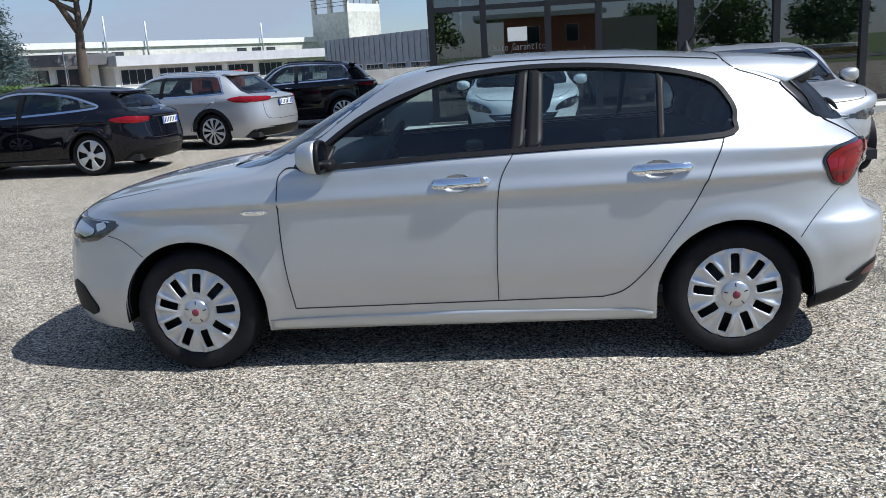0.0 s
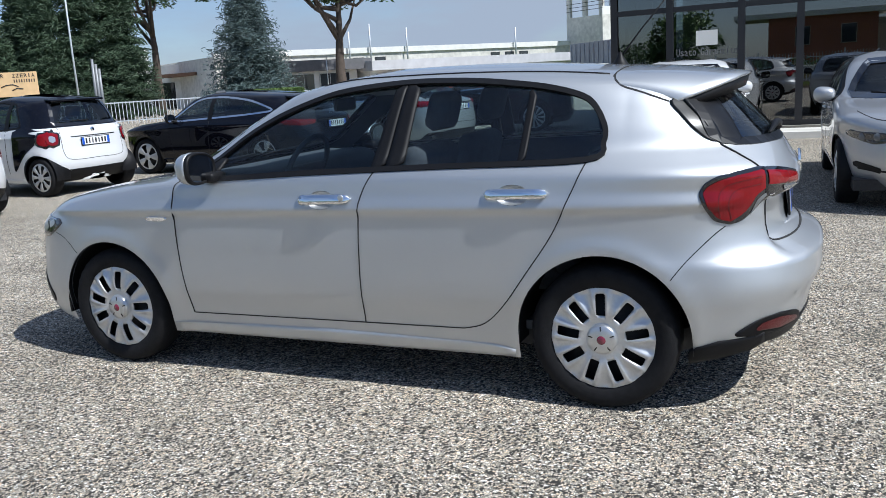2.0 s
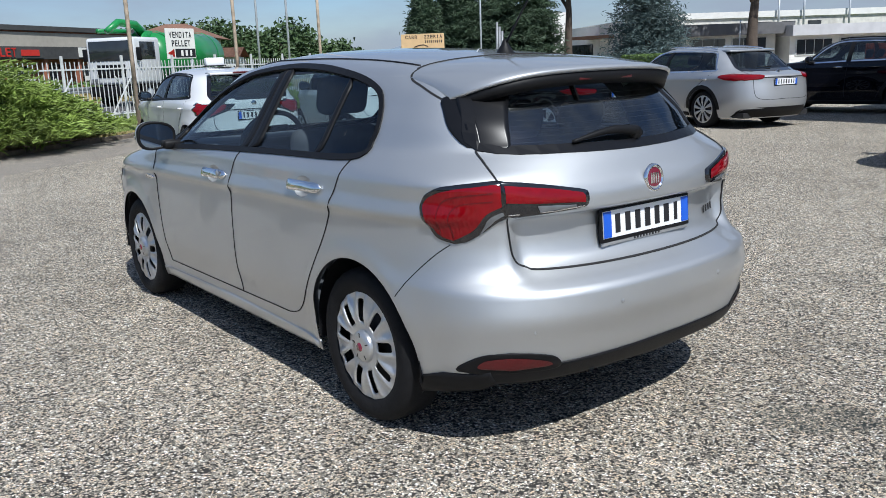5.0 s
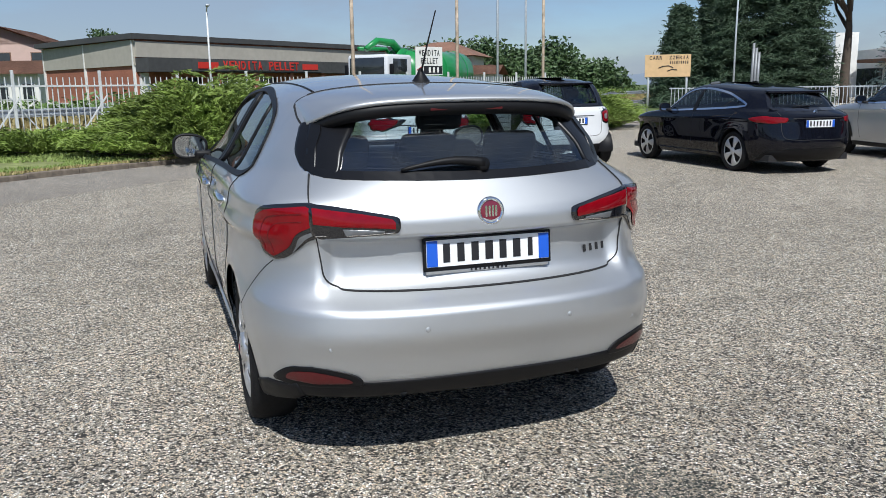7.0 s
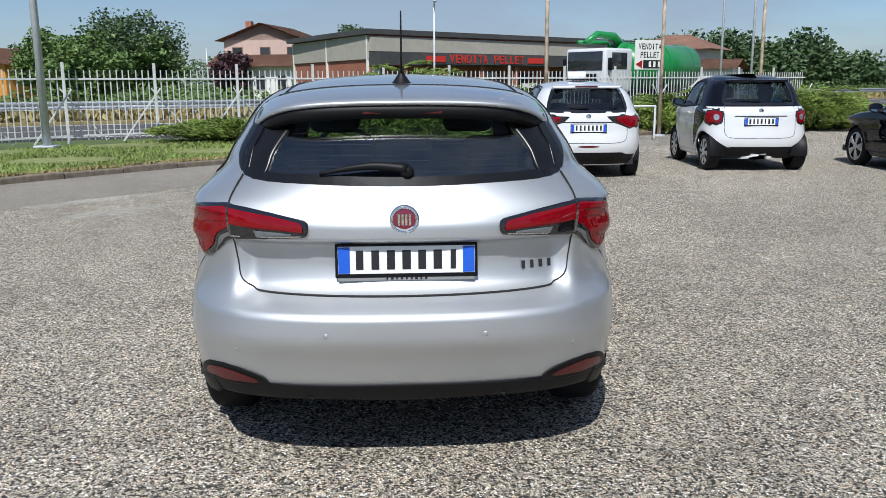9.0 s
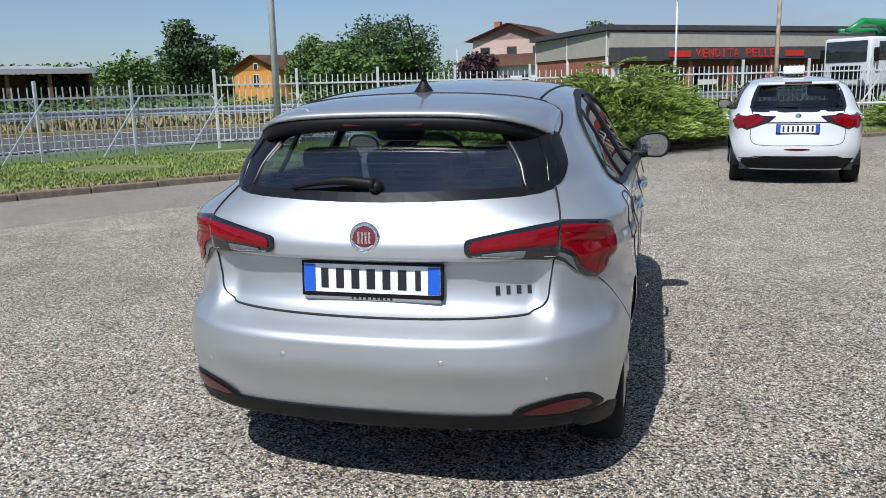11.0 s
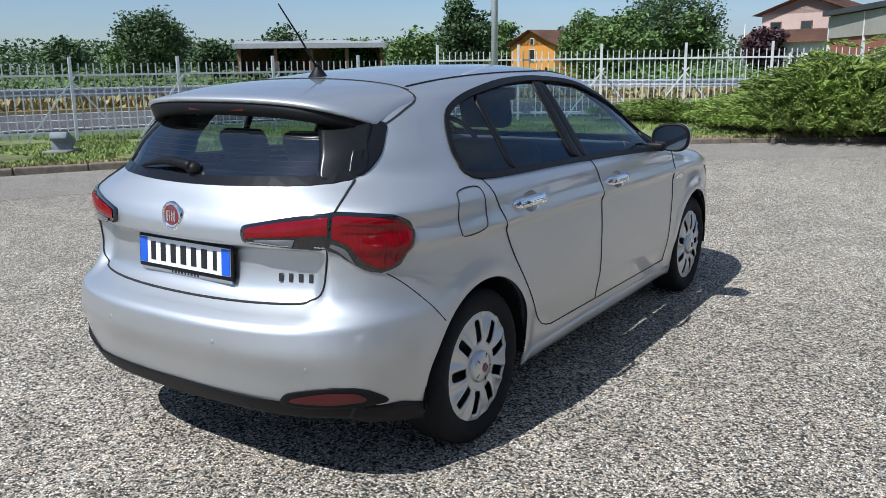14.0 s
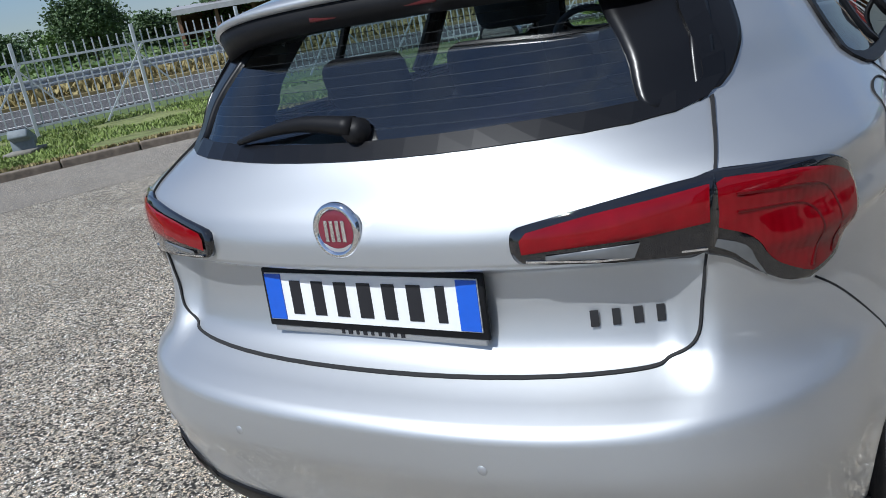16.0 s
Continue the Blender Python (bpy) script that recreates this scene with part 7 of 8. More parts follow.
for dx in (0.0, 0.45, 0.9):
    pole("tall steel chimney tube", -29.2 + dx * 0.25, 26.9 + dx * 0.17, 0.085, 3.3 - dx * 0.5, M["sheet_steel"], "flue")
pole("grey timber utility pole", -92.0, -26.0, 0.12, 5.5, M["zinc"], "utility_pole")
pole("grey timber utility pole", -83.0, -19.5, 0.10, 5.0, M["zinc"], "utility_pole")

# white goal-like bar by the cars
bar = thing("barrier_frame", pose(-15.2, 5.55, 0, 0, 0, 20), "white bent tube barrier frame at the lawn edge", "barrier")
part("tube", tube(rounded([(0, -0.85, 0.0), (0, -0.85, 0.78), (0, -0.75, 0.84), (0, 0.75, 0.84), (0, 0.85, 0.78), (0, 0.85, 0.0)], 5, 0.3, False), 0.028, 8), M["white_steel"], bar)
# ground floodlight
M["lamp_grey"] = material("weathered_grey_paint", (0.17, 0.20, 0.22), 0.65, grain=0.3, scale=14)
M["plinth"] = material("dirty_plinth", (0.20, 0.19, 0.16), 0.9, grain=0.35, scale=9)
fl = thing("floodlight", pose(-4.0, -10.5, 0.12, 0, 0, 35), "grey floodlight on a low plinth in the grass", "floodlight")
part("plinth", box(0.62, 0.42, 0.05, bevel=0.015), M["plinth"], fl, "flat concrete plinth")
part("housing", box(0.34, 0.30, 0.14, bevel=0.03, m=pose(0, 0, 0.16, 0, -28, 0)), M["lamp_grey"], fl, "grey metal lamp housing")
part("bracket", box(0.05, 0.34, 0.16, bevel=0.01, m=pose(0, 0, 0.04)), M["lamp_grey"], fl)
part("front_glass", box(0.30, 0.26, 0.01, m=pose(0, 0, 0.16, 0, -28, 0) @ Matrix.Translation((0, 0, 0.142))), M["window_dark"], fl, smooth=False)


# ---------------------------------------------------------------- buildings
def wall_frame(p, q):
    d = Vector((q[0] - p[0], q[1] - p[1], 0))
    return Matrix.Translation((p[0], p[1], 0)) @ pose(0, 0, 0, 0, 0, math.degrees(math.atan2(d.y, d.x))), d.length


def window(parent, m, x, z, w, h, name="window", frame_mat=None, deep=0.08, bars=1):
    """A window set in a wall that runs along x of m and looks to -y."""
    f = part(name, box(w + 0.10, 0.10, h + 0.10, m=m @ Matrix.Translation((x, -0.02, z - 0.05))), frame_mat or M["white_steel"], parent, smooth=False)
    k = bars
    for i in range(k):
        pw = w / k - 0.04
        part("pane", box(pw, 0.03, h - 0.02, m=m @ Matrix.Translation((x - w / 2 + (i + 0.5) * w / k, -0.065, z + 0.01))), M["window_dark"], f, smooth=False)
    return f


def gable(bm_name, parent, m, x0, x1, y0, y1, z0, z1, over, mat, along_x=True):
    """A pitched roof over a rectangle, with eaves and thickness."""
    bm = bmesh.new()
    ym = (y0 + y1) / 2
    pts = [(x0 - over, y0 - over, z0), (x1 + over, y0 - over, z0), (x1 + over, ym, z1), (x0 - over, ym, z1), (x0 - over, y1 + over, z0), (x1 + over, y1 + over, z0)]
    v = [bm.verts.new(p) for p in pts]
    bm.faces.new((v[0], v[1], v[2], v[3]))
    bm.faces.new((v[3], v[2], v[5], v[4]))
    bmesh.ops.solidify(bm, geom=bm.faces[:], thickness=0.18)
    bmesh.ops.transform(bm, matrix=m, verts=bm.verts[:])
    return part(bm_name, bm, mat, parent, "pitched tile roof", smooth=False)


# the shop with the red sign
shop = thing("shop_building", pose(0, 0, 0), "long low brick shop with beige cladding and dark flat roof", "building")
C0, R0, L0 = (-44.3, -1.65), (-60.2, 18.7), (-56.3, -7.4)
D0 = (L0[0] + R0[0] - C0[0], L0[1] + R0[1] - C0[1])
mf, lf = wall_frame(C0, R0)
part("wall_core", slab([C0, R0, D0, L0], 0, 4.2), M["brick"], shop, "", smooth=False)
part("roof_slab", slab([(C0[0] + 0.35, C0[1] - 0.1), (R0[0] + 0.1, R0[1] + 0.4), D0, (L0[0] + 0.1, L0[1] - 0.5)], 4.2, 4.5), M["roof_dark"], shop, "dark flat roof edge", smooth=False)
ms, ls = wall_frame(L0, C0)
part("cladding", box(ls, 0.10, 1.35, at=(ls / 2, -0.05, 2.80), m=ms), M["beige"], shop, "beige panel band", smooth=False)
for k in (0, 1, 2):
    part("cladding_joint", box(0.12, 0.14, 4.15, at=(0.1 + k * (ls - 0.2) / 2, -0.06, 0), m=ms), M["render_white"], shop, smooth=False)
part("plinth", box(ls, 0.14, 0.75, at=(ls / 2, -0.06, 0), m=ms), M["render_white"], shop, "white plinth", smooth=False)
part("cladding", box(lf, 0.14, 0.85, at=(lf / 2, -0.06, 3.25), m=mf), M["beige"], shop, "beige panel band", smooth=False)
part("canopy", box(lf, 1.1, 0.75, at=(lf / 2, -0.50, 2.45), m=mf), M["roof_dark"], shop, "dark canopy fascia", smooth=False)
part("corner_panel", box(0.5, 0.16, 2.4, at=(0.45, -0.06, 0), m=mf), M["render_white"], shop, smooth=False)
for k in range(8):
    xk = 2.0 + k * (lf - 4) / 7
    part("pillar", box(0.30, 0.30, 2.5, at=(xk, -0.75, 0), m=mf), M["brick"], shop, "brick pillar", smooth=False)
    if k < 7:
        window(shop, mf, xk + (lf - 4) / 14, 0.75 if k % 2 else 0.05, 1.7, 1.25 if k % 2 else 2.05, "window", M["mullion"], bars=2)
        if k % 2:
            part("sign_panel", box(1.5, 0.04, 0.30, at=(xk + (lf - 4) / 14, -0.62, 1.05), m=mf), M["render_white"], shop, "small white notice board", smooth=False)
sg = part("sign_board", box(11.0, 0.08, 0.62, at=(lf * 0.33, -1.08, 2.52), m=mf), M["roof_dark"], shop, "dark sign board", smooth=False)
letters("sign_letters", "VENDITA PELLET", 0.52, mf @ Matrix.Translation((lf * 0.33, -1.13, 2.83)) @ pose(0, 0, 0, 90, 0, 0), M["sign_red"], shop, "red sign letters", 0.02, 6.6, 0.012)
for s_ in (-1, 1):
    part("sign_board", box(1.5, 0.06, 0.36, at=(lf * 0.33 + s_ * 4.4, -1.13, 2.65), m=mf), M["sign_red"], shop, "small red sign", smooth=False)
wb_ = part("sign_board", box(2.3, 0.06, 0.62, at=(lf * 0.716, -1.12, 2.55), m=mf), M["render_white"], shop, "white shop sign", smooth=False)
bars_part("sign_marks", 1.5, 0.26, 9, mf @ Matrix.Translation((lf * 0.716 + 0.2, -1.17, 2.86)) @ pose(0, 0, 0, 90, 0, 0), M["plate_ink"], shop, "grey marks", 3)

# the standing sign with an arrow
st = thing("roadside_sign", pose(-31.6, 11.0, -0.2, 0, 0, 108), "white roadside sign with black letters and a red arrow panel", "sign")
for s_ in (-0.55, 0.55):
    part("leg", tube([(s_, 0.04, 0), (s_, 0.04, 3.4)], 0.04, 8), M["zinc"], st)
part("board", box(1.5, 0.05, 1.25, m=pose(0, 0, 2.15), bevel=0.01), M["render_white"], st, "white board", smooth=False)
letters("letters", "VENDITA", 0.26, pose(0, -0.028, 3.12, 90, 0, 0), M["plate_ink"], st, "black letters", 0.004, 1.2, 0.006)
letters("letters", "PELLET", 0.26, pose(0, -0.028, 2.77, 90, 0, 0), M["plate_ink"], st, "black letters", 0.004, 1.0, 0.006)
part("arrow_panel", box(1.05, 0.012, 0.36, m=pose(0.2, -0.028, 2.20)), M["plate_ink"], st, "dark panel with white figures as bars", smooth=False)
bars_part("figures", 0.7, 0.24, 3, pose(0.25, -0.036, 2.38, 90, 0, 0), M["render_white"], st, "pale bars", 6)
bm = bmesh.new()
vs = [bm.verts.new(p) for p in ((-0.72, -0.036, 2.38), (-0.38, -0.036, 2.20), (-0.38, -0.036, 2.56))]
bm.faces.new(vs)
bmesh.ops.solidify(bm, geom=bm.faces[:], thickness=0.008)
part("arrow", bm, M["sign_red"], st, "red arrow head", smooth=False)

# the billboard by the conifers
bb = thing("billboard", pose(-28.1, 21.29, 0, 0, 0, 52), "orange board on posts with dark lettering and a car outline", "billboard")
for s_ in (-0.85, 0.85):
    part("leg", tube([(s_, 0.05, 0), (s_, 0.05, 2.7)], 0.05, 8), M["zinc"], bb)
part("board", box(2.02, 0.06, 1.0, m=pose(0, 0, 1.72), bevel=0.008), M["sign_orange"], bb, "orange board face", smooth=False)
letters("letters", "CARR  ZZERIA", 0.16, pose(0.05, -0.034, 2.57, 90, 0, 0), M["plate_ink"], bb, "dark letters", 0.004, 1.75, 0.004)
bars_part("lettering", 0.85, 0.13, 9, pose(0.50, -0.034, 2.36, 90, 0, 0), M["plate_ink"], bb, "dark bars", 9)
bm = tube([tuple(p) for p in [(-0.4, -0.036, 2.12), (-0.2, -0.036, 2.20), (0.05, -0.036, 2.22), (0.25, -0.036, 2.13)]], 0.02, 6)
tube([(0.0, -0.036, 1.98), (0.2, -0.036, 2.06), (0.42, -0.036, 2.03)], 0.02, 6, bm)
part("car_outline", bm, M["plate_ink"], bb, "dark sketched car lines")

# the pink house
hs = thing("house", pose(-78.5, -11.6, 0, 0, 0, 78), "two-storey pink house with brown tiled roofs, balcony and awning", "house")
I4 = Matrix.Identity(4)
part("wall", box(7.6, 8.0, 5.4, m=I4), M["pink"], hs, "pink rendered wall", smooth=False)
for yy in (-4.0, 3.8):
    bm = bmesh.new()
    bm.faces.new([bm.verts.new(p) for p in ((-3.8, yy, 5.4), (3.8, yy, 5.4), (0, yy, 6.75))])
    bmesh.ops.solidify(bm, geom=bm.faces[:], thickness=0.2)
    part("gable_wall", bm, M["pink"], hs, "pink gable", smooth=False)
gable("roof", hs, pose(0, 0, 0, 0, 0, 90), -4.0, 4.0, -3.8, 3.8, 5.3, 6.9, 0.7, M["tile"])
part("wall", box(7.0, 4.0, 2.9, at=(0.5, -6.0, 0)), M["render_white"], hs, "white porch wall", smooth=False)
gable("roof", hs, I4, -3.2, 4.2, -8.2, -3.8, 2.9, 4.0, 0.5, M["tile"])
for x in (-2.5, 0.2, 2.8):
    window(hs, Matrix.Translation((0, -4.0, 0)), x, 3.5, 0.9, 1.2, frame_mat=M["wood"])
for x in (-1.2, 1.2, 3.2):
    window(hs, Matrix.Translation((0.0, -8.0, 0)), x, 0.9, 0.9, 1.2)
part("awning", box(2.6, 1.2, 0.08, m=pose(-3.6, -4.6, 2.6, 18, 0, 0)), M["brick"], hs, "striped awning", smooth=False)
part("balcony", box(3.0, 1.2, 0.9, at=(-2.5, -4.6, 2.7)), M["render_white"], hs, "white balcony", smooth=False)
part("chimney", box(0.6, 0.6, 1.2, at=(-3.0, 0.5, 6.2)), M["brick"], hs, "brick chimney", smooth=False)
part("solar_panel", box(1.9, 4.2, 0.06, m=pose(-2.1, -0.4, 6.12, 0, -20, 0)), M["window_dark"], hs, "dark solar panel", smooth=False)
# white house behind the sign
h2 = thing("house", pose(-68.0, 24.5, 0, 0, 0, 55), "white two-storey house with a hipped tile roof", "house")
part("wall", box(6.2, 6.0, 4.1), M["render_white"], h2, "white rendered wall", smooth=False)
bm = bmesh.new()
lo = [bm.verts.new(p) for p in ((-3.9, -3.8, 4.05), (3.9, -3.8, 4.05), (3.9, 3.8, 4.05), (-3.9, 3.8, 4.05))]
hi = [bm.verts.new(p) for p in ((-0.9, 0, 5.4), (0.9, 0, 5.4))]
for f in ((lo[0], lo[1], hi[1], hi[0]), (lo[1], lo[2], hi[1]), (lo[2], lo[3], hi[0], hi[1]), (lo[3], lo[0], hi[0]), (lo[3], lo[2], lo[1], lo[0])):
    bm.faces.new(f)
part("roof", bm, M["tile"], h2, "hipped tile roof", smooth=False)
part("wall", box(5.0, 3.6, 2.4, at=(3.4, -3.4, 0)), M["render_white"], h2, "white lower wing", smooth=False)
gable("roof", h2, I4, 0.9, 5.9, -5.2, -1.6, 2.4, 3.2, 0.4, M["tile"])
for x in (-1.6, 1.0):
    window(h2, Matrix.Translation((0, -3.0, 0)), x, 2.6, 0.9, 1.1)
# the orange house
oh = thing("house", pose(-78.0, -36.3, 0, 0, 0, 62), "orange rendered farmhouse with a low tiled gable roof", "house")
part("wall", box(8.0, 9.0, 3.2), M["orange"], oh, "orange wall", smooth=False)
for yy in (-4.5, 4.5):
    bm = bmesh.new()
    bm.faces.new([bm.verts.new(p) for p in ((-4.0, yy, 3.2), (4.0, yy, 3.2), (0, yy, 4.7))])
    bmesh.ops.solidify(bm, geom=bm.faces[:], thickness=0.2)
    part("gable_wall", bm, M["orange"], oh, "orange gable", smooth=False)
gable("roof", oh, pose(0, 0, 0, 0, 0, 90), -4.5, 4.5, -4.0, 4.0, 3.2, 4.8, 0.6, M["tile"])
window(oh, Matrix.Translation((0, -4.5, 0)), 0.0, 1.6, 0.9, 1.2)
window(oh, Matrix.Translation((0, -4.5, 0)), 0.0, 3.3, 0.6, 0.6)
# the open barn
mb, lb = wall_frame((-60.6, -67.3), (-71.5, -56.4))
bn = thing("barn", mb, "open timber barn with a grey sheet roof", "barn")
for k in range(5):
    part("post", box(0.35, 0.35, 3.5, at=(0.2 + k * (lb - 0.4) / 4, -3.5, 0)), M["wood"], bn, "brown timber post", smooth=False)
part("back_wall", box(lb, 0.15, 3.4, at=(lb / 2, 3.6, 0)), M["wood"], bn, "dark rear wall", smooth=False)
for xx in (0.1, lb - 0.1):
    part("end_wall", box(0.15, 7.0, 3.4, at=(xx, 0.2, 0)), M["wood"], bn, "dark end wall", smooth=False)
part("roof", box(lb + 0.8, 8.4, 0.22, m=pose(lb / 2, 0, 3.75, 5, 0, 0)), M["asphalt_roof"], bn, "grey sheet roof", smooth=False)
part("fascia", box(lb + 0.8, 0.06, 0.5, m=pose(lb / 2, -4.2, 3.3)), M["asphalt_roof"], bn, "grey roof edge", smooth=False)

# the factory to the north
fa = thing("factory_building", pose(0, 0, 0), "long pale concrete factory with a low glazed front wing", "building")
ND, NN = Vector((0.53, 0.848)), Vector((-0.848, 0.53))       # along the factory's front, and to its back


def site(p, along_front, back):
    return (p[0] + ND.x * along_front + NN.x * back, p[1] + ND.y * along_front + NN.y * back)


def block(name, p, length, deep, z0, z1, mat, label="", start=0.0, front=0.0):
    """A building block from a corner of the front, running along it and going back."""
    return part(name, slab([site(p, start, front), site(p, start + length, front), site(p, start + length, front + deep), site(p, start, front + deep)], z0, z1), mat, fa, label, smooth=False)


MB, WG = (-44.3, 55.8), (-27.0, 51.3)
block("main_block", MB, 62, 30, 0, 4.4, M["concrete"], "pale concrete block")
block("parapet", MB, 62.4, 0.4, 4.2, 4.72, M["render_white"], "stained parapet", -0.2, -0.2)
block("front_wing", WG, 25.3, 9, 0, 2.3, M["render_white"], "low white wing")
block("wing_roof", WG, 26.2, 10, 2.25, 2.95, M["wing_roof"], "pale grey roof edge", -0.3, -0.9)
mw, lw = wall_frame(WG, site(WG, 25.3, 0))
for k in range(8):
    window(fa, mw, 1.7 + k * 3.1, 1.0, 2.5, 1.0, "window", M["white_steel"], bars=4)
part("yard_wall", slab([(-9.0, 47.0), (6, 47.0), (6, 47.3), (-9.0, 47.3)], 0, 1.05), M["concrete"], fa, "pale block wall", smooth=False)
HL, HR = (-14.6, 62.0), (-2.0, 46.3)
part("hall_wall", slab([HL, HR, (2.0, 48.5), (-9, 66)], 0, 3.4), M["sheet"], fa, "grey sheet-clad hall", smooth=False)
mh, lh = wall_frame(HL, HR)
for k in range(26):
    part("sheet_rib", box(0.08, 0.06, 1.9, at=(0.3 + k * lh / 26, -0.03, 1.5), m=mh), M["sheet"], fa, smooth=False)
for k in range(6):
    window(fa, mh, 1.8 + k * 3.1, 0.6, 2.4, 0.75, "window", M["white_steel"], bars=4)
# stair tower with terrace
TW = (-17.6, 88.5)
block("tower", TW, 5.4, 5.6, 0, 7.15, M["concrete"], "pale concrete tower")
block("tower_block", TW, 5.4, 0.3, 7.15, 8.0, M["render_white"], "white tower block")
for k in range(3):
    block("tower_column", TW, 0.4, 0.5, 7.15, 10.0, M["concrete"], "", 0.0, 0.05 + k * 2.5)
block("tower_column", TW, 0.4, 0.5, 7.15, 10.0, M["concrete"], "", 5.0, 0.05)
block("tower_roof", TW, 6.2, 6.4, 10.0, 10.35, M["concrete"], "terrace roof slab", -0.4, -0.4)
for z in (8.4, 8.8, 9.2):
    block("tower_rail", TW, 5.4, 0.05, z, z + 0.05, M["steel_dark"], "", 0, -0.03)
    block("tower_rail", TW, 0.05, 5.6, z - 0.6, z - 0.55, M["steel_dark"], "", -0.03, 0)
for k in range(6):
    block("tower_rail_post", TW, 0.05, 0.05, 8.0, 9.25, M["steel_dark"], "", k * 1.05, -0.03)
for k, h in ((13.0, 1.7), (15.3, 2.4), (19.5, 2.0), (33.5, 1.8), (44.0, 2.2)):
    q = site(MB, k, -0.5)
    part("chimney", tube([(q[0], q[1], 2.9), (q[0], q[1], 4.5 + h)], 0.09, 8), M["zinc"], fa, "steel flue pipe")
mm = wall_frame(MB, site(MB, 62, 0))[0]
for x in (12.0, 14.2, 16.6, 31.0, 33.0, 35.0):
    window(fa, mm, x, 3.2, 1.1, 0.55, "window", M["mullion"])
# corner pavilion with glass front
pv = thing("pavilion_building", pose(0, 0, 0), "low white pavilion with a dark overhanging roof and glass front", "building")
PV = (-31.6, 44.9)
part("wall", slab([site(PV, 0.9, 0.6), site(PV, 7.4, 0.6), site(PV, 7.4, 8), site(PV, 0.9, 8)], 0, 2.5), M["render_white"], pv, "white wall", smooth=False)
part("roof", slab([site(PV, 0, 0.2), site(PV, 0.6, -0.4), site(PV, 8.2, -0.4), site(PV, 8.2, 8.4), site(PV, 0, 8.4)], 2.45, 3.2), M["pav_roof"], pv, "dark overhanging roof", smooth=False)
mp, lp = wall_frame(site(PV, 0.9, 0.6), site(PV, 7.4, 0.6))
for x in (1.7, 4.6):
    window(pv, mp, x, 0.35, 2.4, 1.9, "window", M["white_steel"], bars=3)
part("signal_mast", tube([site(PV, 4.0, -1.2) + (0.0,), site(PV, 4.0, -1.2) + (3.4,)], 0.04, 6), M["white_steel"], pv, "thin white mast")
# white pylon and low buildings in the north-west
py = thing("sign_pylon", pose(-56.0, 59.3, 0, 0, 0, 45), "blank white upright pylon slab", "pylon")
part("slab", box(1.9, 0.6, 5.75, bevel=0.03), M["render_white"], py, "white slab")
wh = thing("warehouse", pose(-52.0, 66.0, 0, 0, 0, -8), "low white warehouse with dark loading openings", "building")
part("wall", box(22, 10, 4.2), M["render_white"], wh, "white wall", smooth=False)
for x in (-7.5, -2.5, 3.0):
    window(wh, Matrix.Translation((0, -5.0, 0)), x, 0.1, 3.2, 2.4, "opening", M["mullion"], bars=3)
part("canopy", box(6.0, 2.4, 0.3, at=(1.5, -6.0, 3.0)), M["wood"], wh, "dark canopy", smooth=False)
# red container
rc = thing("container", pose(-19.2, 49.8, 0, 0, 0, 12), "orange-red steel container in front of the factory", "container")
M["container"] = material("container_paint", (0.48, 0.085, 0.03), 0.6, grain=0.3, scale=5)
part("box_body", box(3.2, 2.0, 1.55, bevel=0.03), M["container"], rc, "orange-red ribbed body", smooth=False)
for k in range(9):
    part("rib", box(0.10, 0.05, 1.35, at=(-1.4 + k * 0.35, -1.01, 0.1)), M["container"], rc, smooth=False)
# yard fence in the north-west
yf = thing("yard_fence", pose(-30.5, 25.5, 0, 0, 0, 55), "low grey steel yard fence before the hedge", "fence")
for z in (0.25, 1.15):
    part("rail", box(16, 0.04, 0.05, at=(6.0, 0, z)), M["zinc"], yf, smooth=False)
bar_mesh = None
for k in range(90):
    if bar_mesh is None:
        o_ = part("bar", box(0.03, 0.02, 1.1, at=(0, 0, 0.12)), M["zinc"], yf, smooth=False)
        bar_mesh = o_.data
    else:
        o_ = new("bar", bar_mesh)
        o_.parent = yf
    o_.location = (-1.9 + k * 0.178, 0.0, 0)

# ---------------------------------------------------------------- the glazed showroom
sr = thing("showroom_building", pose(0, 0, 0), "showroom with dark aluminium frames and large reflecting panes", "building")
YS, X0, X1, HS = 13.0, -1.35, 16.0, 5.2
part("plinth", box(X1 - X0 + 0.3, 0.5, 0.16, at=((X0 + X1) / 2, YS, 0)), M["plinth"], sr, "grey plinth", smooth=False)
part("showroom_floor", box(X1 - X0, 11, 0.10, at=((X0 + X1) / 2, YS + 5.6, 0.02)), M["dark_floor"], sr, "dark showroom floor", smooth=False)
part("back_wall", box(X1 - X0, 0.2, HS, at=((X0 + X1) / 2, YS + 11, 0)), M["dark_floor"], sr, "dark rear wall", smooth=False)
part("roof", box(X1 - X0 + 0.6, 12, 0.35, at=((X0 + X1) / 2, YS + 5.6, HS)), M["mullion"], sr, "black roof slab", smooth=False)
xs = [X0, -0.27, 1.05, 2.08, 3.82, 5.6, 7.3, 9.0, 10.7, 12.4, 14.1, X1]
for k, x in enumerate(xs):
    wid = 0.30 if x in (3.82, 9.0) else 0.13
    part("mullion", box(wid, 0.16, HS - 0.16, at=(x, YS, 0.16)), M["mullion"], sr, "black upright frame", smooth=False)
    if k < len(xs) - 1:
        xn = xs[k + 1]
        for z0, z1 in ((0.24, 2.40), (2.50, HS)):
            p = part("pane", box(xn - x - 0.10, 0.012, z1 - z0, at=((x + xn) / 2, YS, z0)), M["shop_glass"], sr, "large reflecting pane", smooth=False)
            p.visible_shadow = False
for z in (0.16, 2.40):
    part("transom", box(X1 - X0, 0.12, 0.10, at=((X0 + X1) / 2, YS, z)), M["mullion"], sr, "black cross frame", smooth=False)
